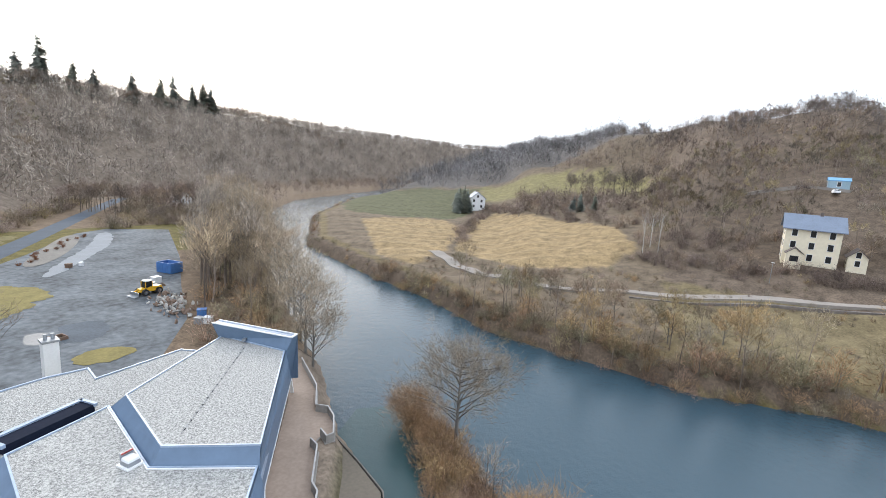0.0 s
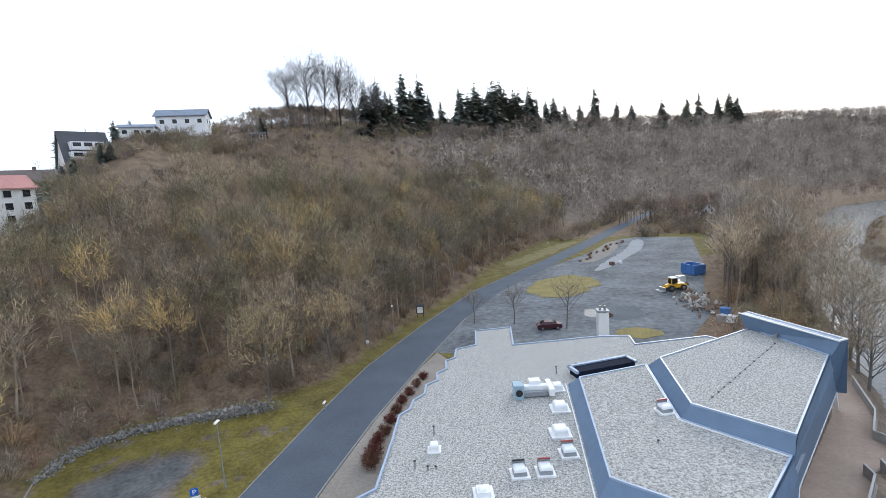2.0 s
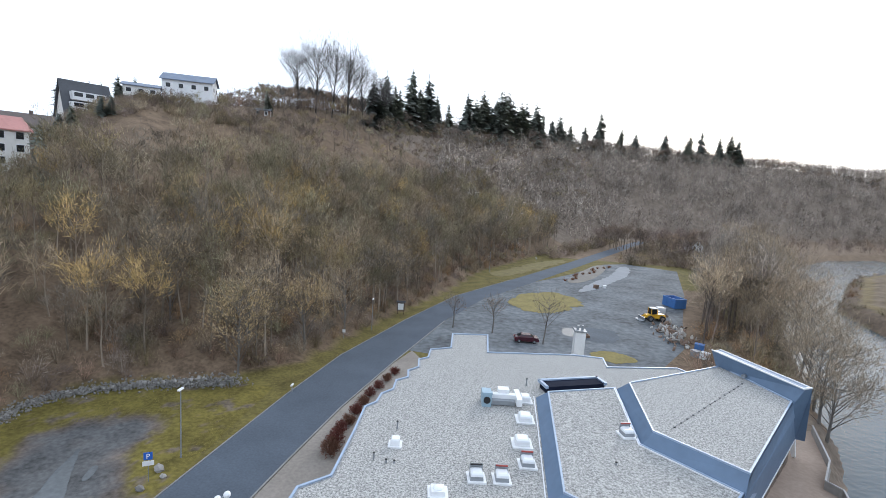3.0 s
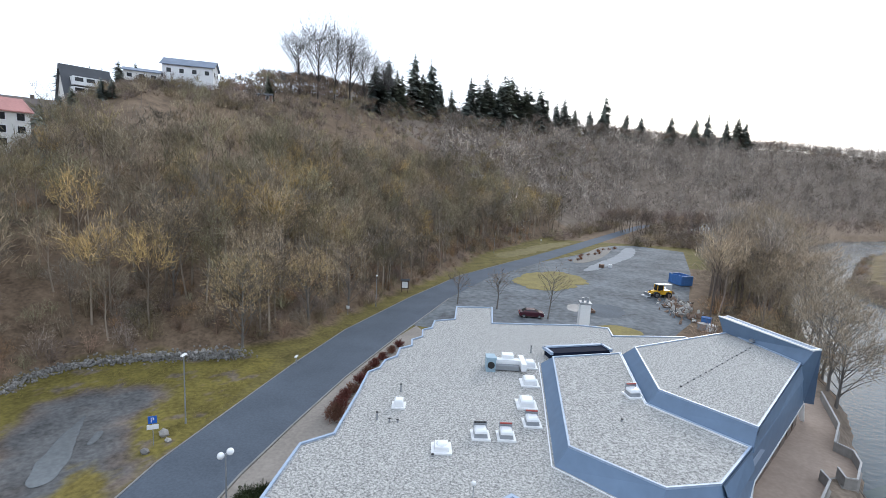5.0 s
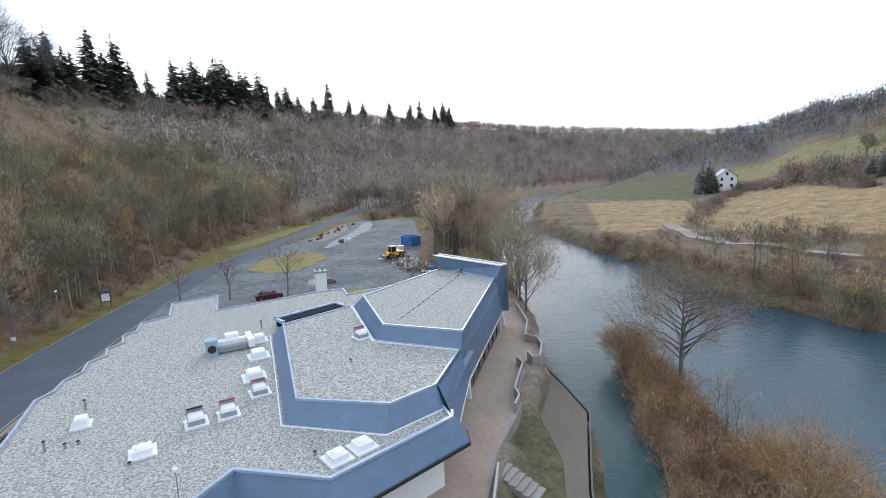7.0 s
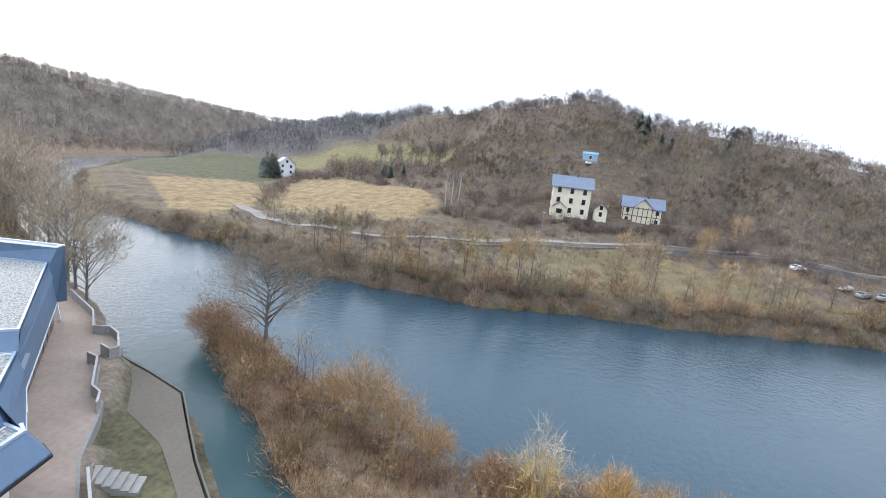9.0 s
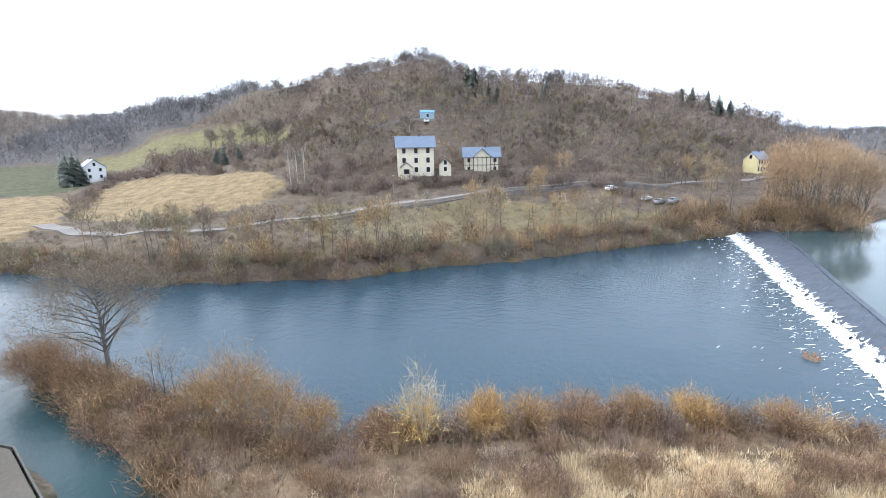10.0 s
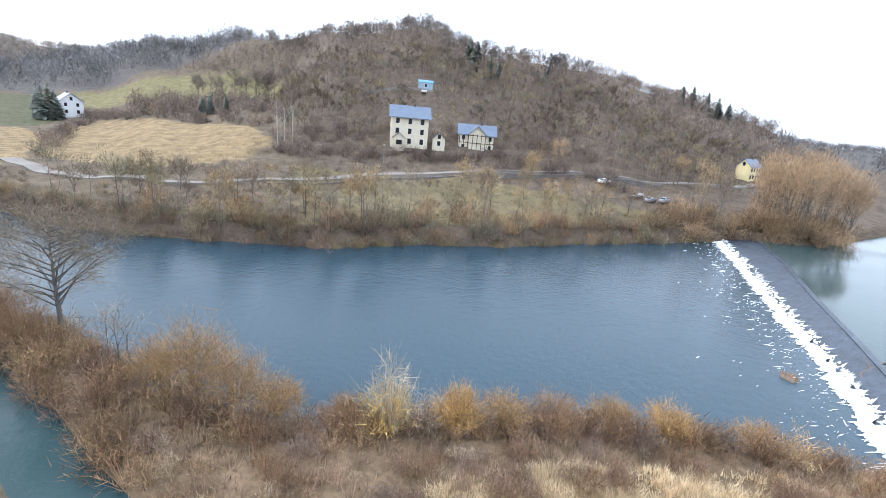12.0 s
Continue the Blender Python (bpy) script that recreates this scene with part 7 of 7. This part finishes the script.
for x, y, c, s in ((43.2, 106.5, WHITE, 1.0), (41.2, 103.6, WHITE, 0.8), (40.5, 80.0, SKIPBLUE, 0.9), (38.4, 76.4, GREYMETAL, 0.8), (39.6, 75.8, WHITE, 0.8), (34.0, 130.5, BROWN, 0.7), (36.6, 131.5, WHITE, 0.6)):
    cr = thing("crate", "storage crate standing at the car park edge", "crate", (x, y, 0.03), x * 17, "crates")
    bm = bmesh.new()
    box(bm, (-0.8 * s, -0.7 * s, 0), (0.8 * s, 0.7 * s, 1.3 * s))
    part("body", bm, c, cr)
    bm = bmesh.new()
    box(bm, (-0.86 * s, -0.76 * s, 1.3 * s), (0.86 * s, 0.76 * s, 1.42 * s))
    part("lid", bm, c, cr)

kiosk = thing("chimney_stack", "white square flue stack behind the hall", "chimney", (16.6, 66.0, 0))
bm = bmesh.new()
box(bm, (-0.75, -0.75, -0.1), (0.75, 0.75, 5.6))
part("shaft", bm, WHITE, kiosk)
bm = bmesh.new()
box(bm, (-0.85, -0.85, 5.6), (0.85, 0.85, 5.85))
part("cap", bm, GREYMETAL, kiosk)
for s in (-1, 1):
    bm = bmesh.new()
    tube(bm, (s * 0.35, 0, 5.8), (s * 0.35, 0, 6.5), 0.2, sides=10)
    part("flue", bm, GREYMETAL, kiosk)
trench = thing("excavated_pit", "timber-shored pit dug beside the puddle", "pit", (20.6, 82.2, 0.03), 10)
bm = bmesh.new()
for lo, hi in (((-1.2, -0.9, 0), (1.2, -0.75, 0.5)), ((-1.2, 0.75, 0), (1.2, 0.9, 0.5)), ((-1.2, -0.75, 0), (-1.05, 0.75, 0.5)), ((1.05, -0.75, 0), (1.2, 0.75, 0.5))):
    box(bm, lo, hi)
part("shoring", bm, BROWN, trench)
bm = bmesh.new()
box(bm, (-1.05, -0.75, 0.0), (1.05, 0.75, 0.06))
part("pit_floor", bm, BLACK, trench)


# ---- street furniture ----
def lamp(x, y, h, label, double=False, z=0.0, head="globe"):
    ob = thing("street_lamp", label, "street lamp", (x, y, z), 0, "street lamps")
    bm = bmesh.new()
    tube(bm, (0, 0, -0.1), (0, 0, h), 0.06, 0.045, 8)
    part("pole", bm, GREYMETAL, ob)
    bm = bmesh.new()
    tube(bm, (0, 0, -0.05), (0, 0, 0.5), 0.09, 0.08, 8)
    part("base", bm, GREYMETAL, ob)
    if head == "globe":
        for dx, dy, dz in (((-0.28, -0.1, -0.15), (0.28, 0.1, 0.12)) if double else ((0, 0, 0.1),)):
            bm = bmesh.new()
            tube(bm, (0, 0, h - 0.15), (dx, dy, h + dz - 0.1), 0.03, sides=6)
            arm = part("arm", bm, GREYMETAL, ob)
            bm = bmesh.new()
            bmesh.ops.create_uvsphere(bm, u_segments=14, v_segments=10, radius=0.24, matrix=pose(dx, dy, h + dz))
            part("globe", bm, DOME, arm, "white glass globe")
    else:
        bm = bmesh.new()
        loft(bm, [[(-0.12, -0.35, h), (0.12, -0.35, h), (0.12, 0.35, h), (-0.12, 0.35, h)], [(-0.08, -0.3, h + 0.14), (0.08, -0.3, h + 0.14), (0.08, 0.3, h + 0.14), (-0.08, 0.3, h + 0.14)]], bottom=True)
        part("lamp_head", bm, WHITE, ob)
    return ob


lamp(-24.3, 33.1, 6.4, "slim grey street lamp with a flat white head", False, 0.0, "flat")
lamp(-14.9, 23.4, 4.2, "street lamp with two white globes by the hall", True)
lamp(4.0, 143.4, 6.0, "grey street lamp beside the far road", False, 0.0, "flat")
lamp(-16.9, 74.3, 5.5, "grey lamp post at the edge of the wood", False, 0.0, "flat")
lamp(-20.2, 47.9, 0.9, "short marker post on the verge", False, 0.0, "flat")
x, y = spot(85.2, 143, E2)
lamp(x, y, 5.0, "old wooden lamp pole by the far road", False, ground_at(x, y), "flat")

BLUE = material("traffic_sign_blue", (0.02, 0.12, 0.5), 0.4, vary=0.05)
ps = thing("parking_sign", "blue parking sign on a post with a white plate below", "sign", (-24.7, 29.5, 0), 28)
bm = bmesh.new()
tube(bm, (0, 0, -0.1), (0, 0, 2.6), 0.035, sides=8)
part("post", bm, GREYMETAL, ps)
bm = bmesh.new()
box(bm, (-0.32, -0.07, 1.95), (0.32, -0.04, 2.6))
sg = part("sign_plate", bm, BLUE, ps, "blue parking plate")
bm = bmesh.new()
box(bm, (-0.42, -0.09, 1.45), (0.42, -0.05, 1.85))
part("info_plate", bm, WHITE, ps, "white plate")
font = bpy.data.curves.new("letter", "FONT")
font.body, font.size, font.extrude, font.align_x = "P", 0.6, 0.006, "CENTER"
letter = new("letter", font)
letter.parent = sg
letter.matrix_local = pose(0, -0.08, 2.07, 90, 0, 0)
font.materials.append(WHITE)

nb = thing("notice_board", "dark-framed notice board with a white poster at the roadside", "notice board", (-13.9, 85.8, 0), 8)
for s in (-1, 1):
    bm = bmesh.new()
    box(bm, (s * 0.62 - 0.06, -0.06, -0.1), (s * 0.62 + 0.06, 0.06, 2.6))
    part("post", bm, TIMBER, nb)
bm = bmesh.new()
box(bm, (-0.75, -0.08, 0.8), (0.75, 0.04, 2.45))
part("board", bm, TIMBER, nb)
bm = bmesh.new()
box(bm, (-0.55, -0.11, 0.95), (0.55, -0.085, 2.2))
part("poster", bm, WHITE, nb, "white poster sheet")
bm = bmesh.new()
loft(bm, [[(-0.9, -0.3, 2.45), (0.9, -0.3, 2.45), (0.9, 0.3, 2.45), (-0.9, 0.3, 2.45)], [(-0.9, -0.03, 2.75), (0.9, -0.03, 2.75), (0.9, 0.03, 2.75), (-0.9, 0.03, 2.75)]], bottom=True)
part("roof", bm, DARKROOF, nb)
for x, y, s in ((-24.9, 31.0, 0.75), (-24.6, 28.4, 0.6), (-23.9, 30.2, 0.45)):
    o = tagged(new("boulder", stones[int(s * 10) % 5]), "rough grey boulder beside the parking sign", "boulder", "boulders")
    o.matrix_world = pose(x, y, 0.25 * s, 20, 10, x * 30) @ Matrix.Diagonal((1.5 * s, 1.2 * s, 1.1 * s, 1))
for x, y in ((-20.0, 68.1), (21.6, 173.1)):
    mp = thing("marker_sign", "small white roadside marker on a post", "sign", (x, y, 0), 0, "marker signs")
    bm = bmesh.new()
    tube(bm, (0, 0, -0.1), (0, 0, 1.7), 0.04, sides=6)
    part("post", bm, GREYMETAL, mp)
    bm = bmesh.new()
    box(bm, (-0.25, -0.05, 1.2), (0.25, -0.02, 1.7))
    part("plate", bm, WHITE, mp)

# hedge balls and the dark box hedge beside the hall
for k, (x, y, s, c) in enumerate(((-13.8, 24.2, 0.9, 1), (-13.0, 23.2, 1.0, 1), (-12.9, 24.6, 0.9, 1), (-11.7, 36.3, 1.0, 2), (-11.8, 38.2, 0.9, 0), (-11.8, 40.2, 0.85, 0), (-11.6, 42.0, 0.8, 2), (-11.4, 44.4, 0.8, 0), (-11.2, 46.8, 0.75, 2), (-11.0, 49.2, 0.75, 0), (-10.5, 51.6, 0.7, 0), (-9.9, 54.0, 0.7, 2), (-9.4, 56.4, 0.7, 0))):
    tone = ((0.14, 0.055, 0.045), (0.035, 0.045, 0.02), (0.16, 0.085, 0.06))[c]
    V, T, K = shrub(np.random.default_rng(100 + k), 1.6, 1.0, 60, 900, 0.035)
    n_ = len(V)
    C = np.tile(np.array(tone), (n_, 1)) * np.random.default_rng(k).uniform(0.7, 1.4, (n_, 1))
    me = raw_mesh("hedge_bush", V * s, T, TWIG, C)
    o = tagged(new("hedge_bush", me), ("clipped reddish-brown hedge bush along the hall", "dark green clipped bush at the hall corner", "brown rounded hedge bush along the hall")[c], "bush", "hedge bushes")
    o.matrix_world = pose(x, y, 0)
for k in range(16):
    t = k / 15
    x, y = 26.5 + 21 * t + 1.5 * math.sin(k), 137.5 + 36 * t
    V, T, K = shrub(np.random.default_rng(200 + k), 0.9, 0.7, 20, 120, 0.05)
    o = tagged(new("planted_shrub", raw_mesh("planted_shrub", V, T, TWIG, np.tile(np.array((0.20, 0.09, 0.05)), (len(V), 1)))), "small rust-brown shrub in the planted island", "shrub", "island shrubs")
    o.matrix_world = pose(x, y, 0.1)

# lattice pylon far up the valley
py = thing("pylon", "distant grey lattice power pylon", "pylon", (*polar(51.2, 560, E2), 8), 20)
for s in (-1, 1):
    for q in (-1, 1):
        bm = bmesh.new()
        tube(bm, (s * 3.2, q * 3.2, -4), (s * 0.5, q * 0.5, 26), 0.22, 0.15, 4)
        part("leg", bm, GREYMETAL, py)
for z, wd in ((16, 6), (20, 7.5), (24, 5)):
    bm = bmesh.new()
    box(bm, (-wd, -0.2, z), (wd, 0.2, z + 0.5))
    part("cross_arm", bm, GREYMETAL, py)
for k in range(6):
    z0, z1 = k * 4.0 - 2, k * 4.0 + 2
    r0, r1 = 3.0 - 2.5 * k / 7, 3.0 - 2.5 * (k + 1) / 7
    for s in (-1, 1):
        bm = bmesh.new()
        tube(bm, (-s * r0, -r0, z0), (s * r1, -r1, z1), 0.12, sides=4)
        part("brace", bm, GREYMETAL, py)
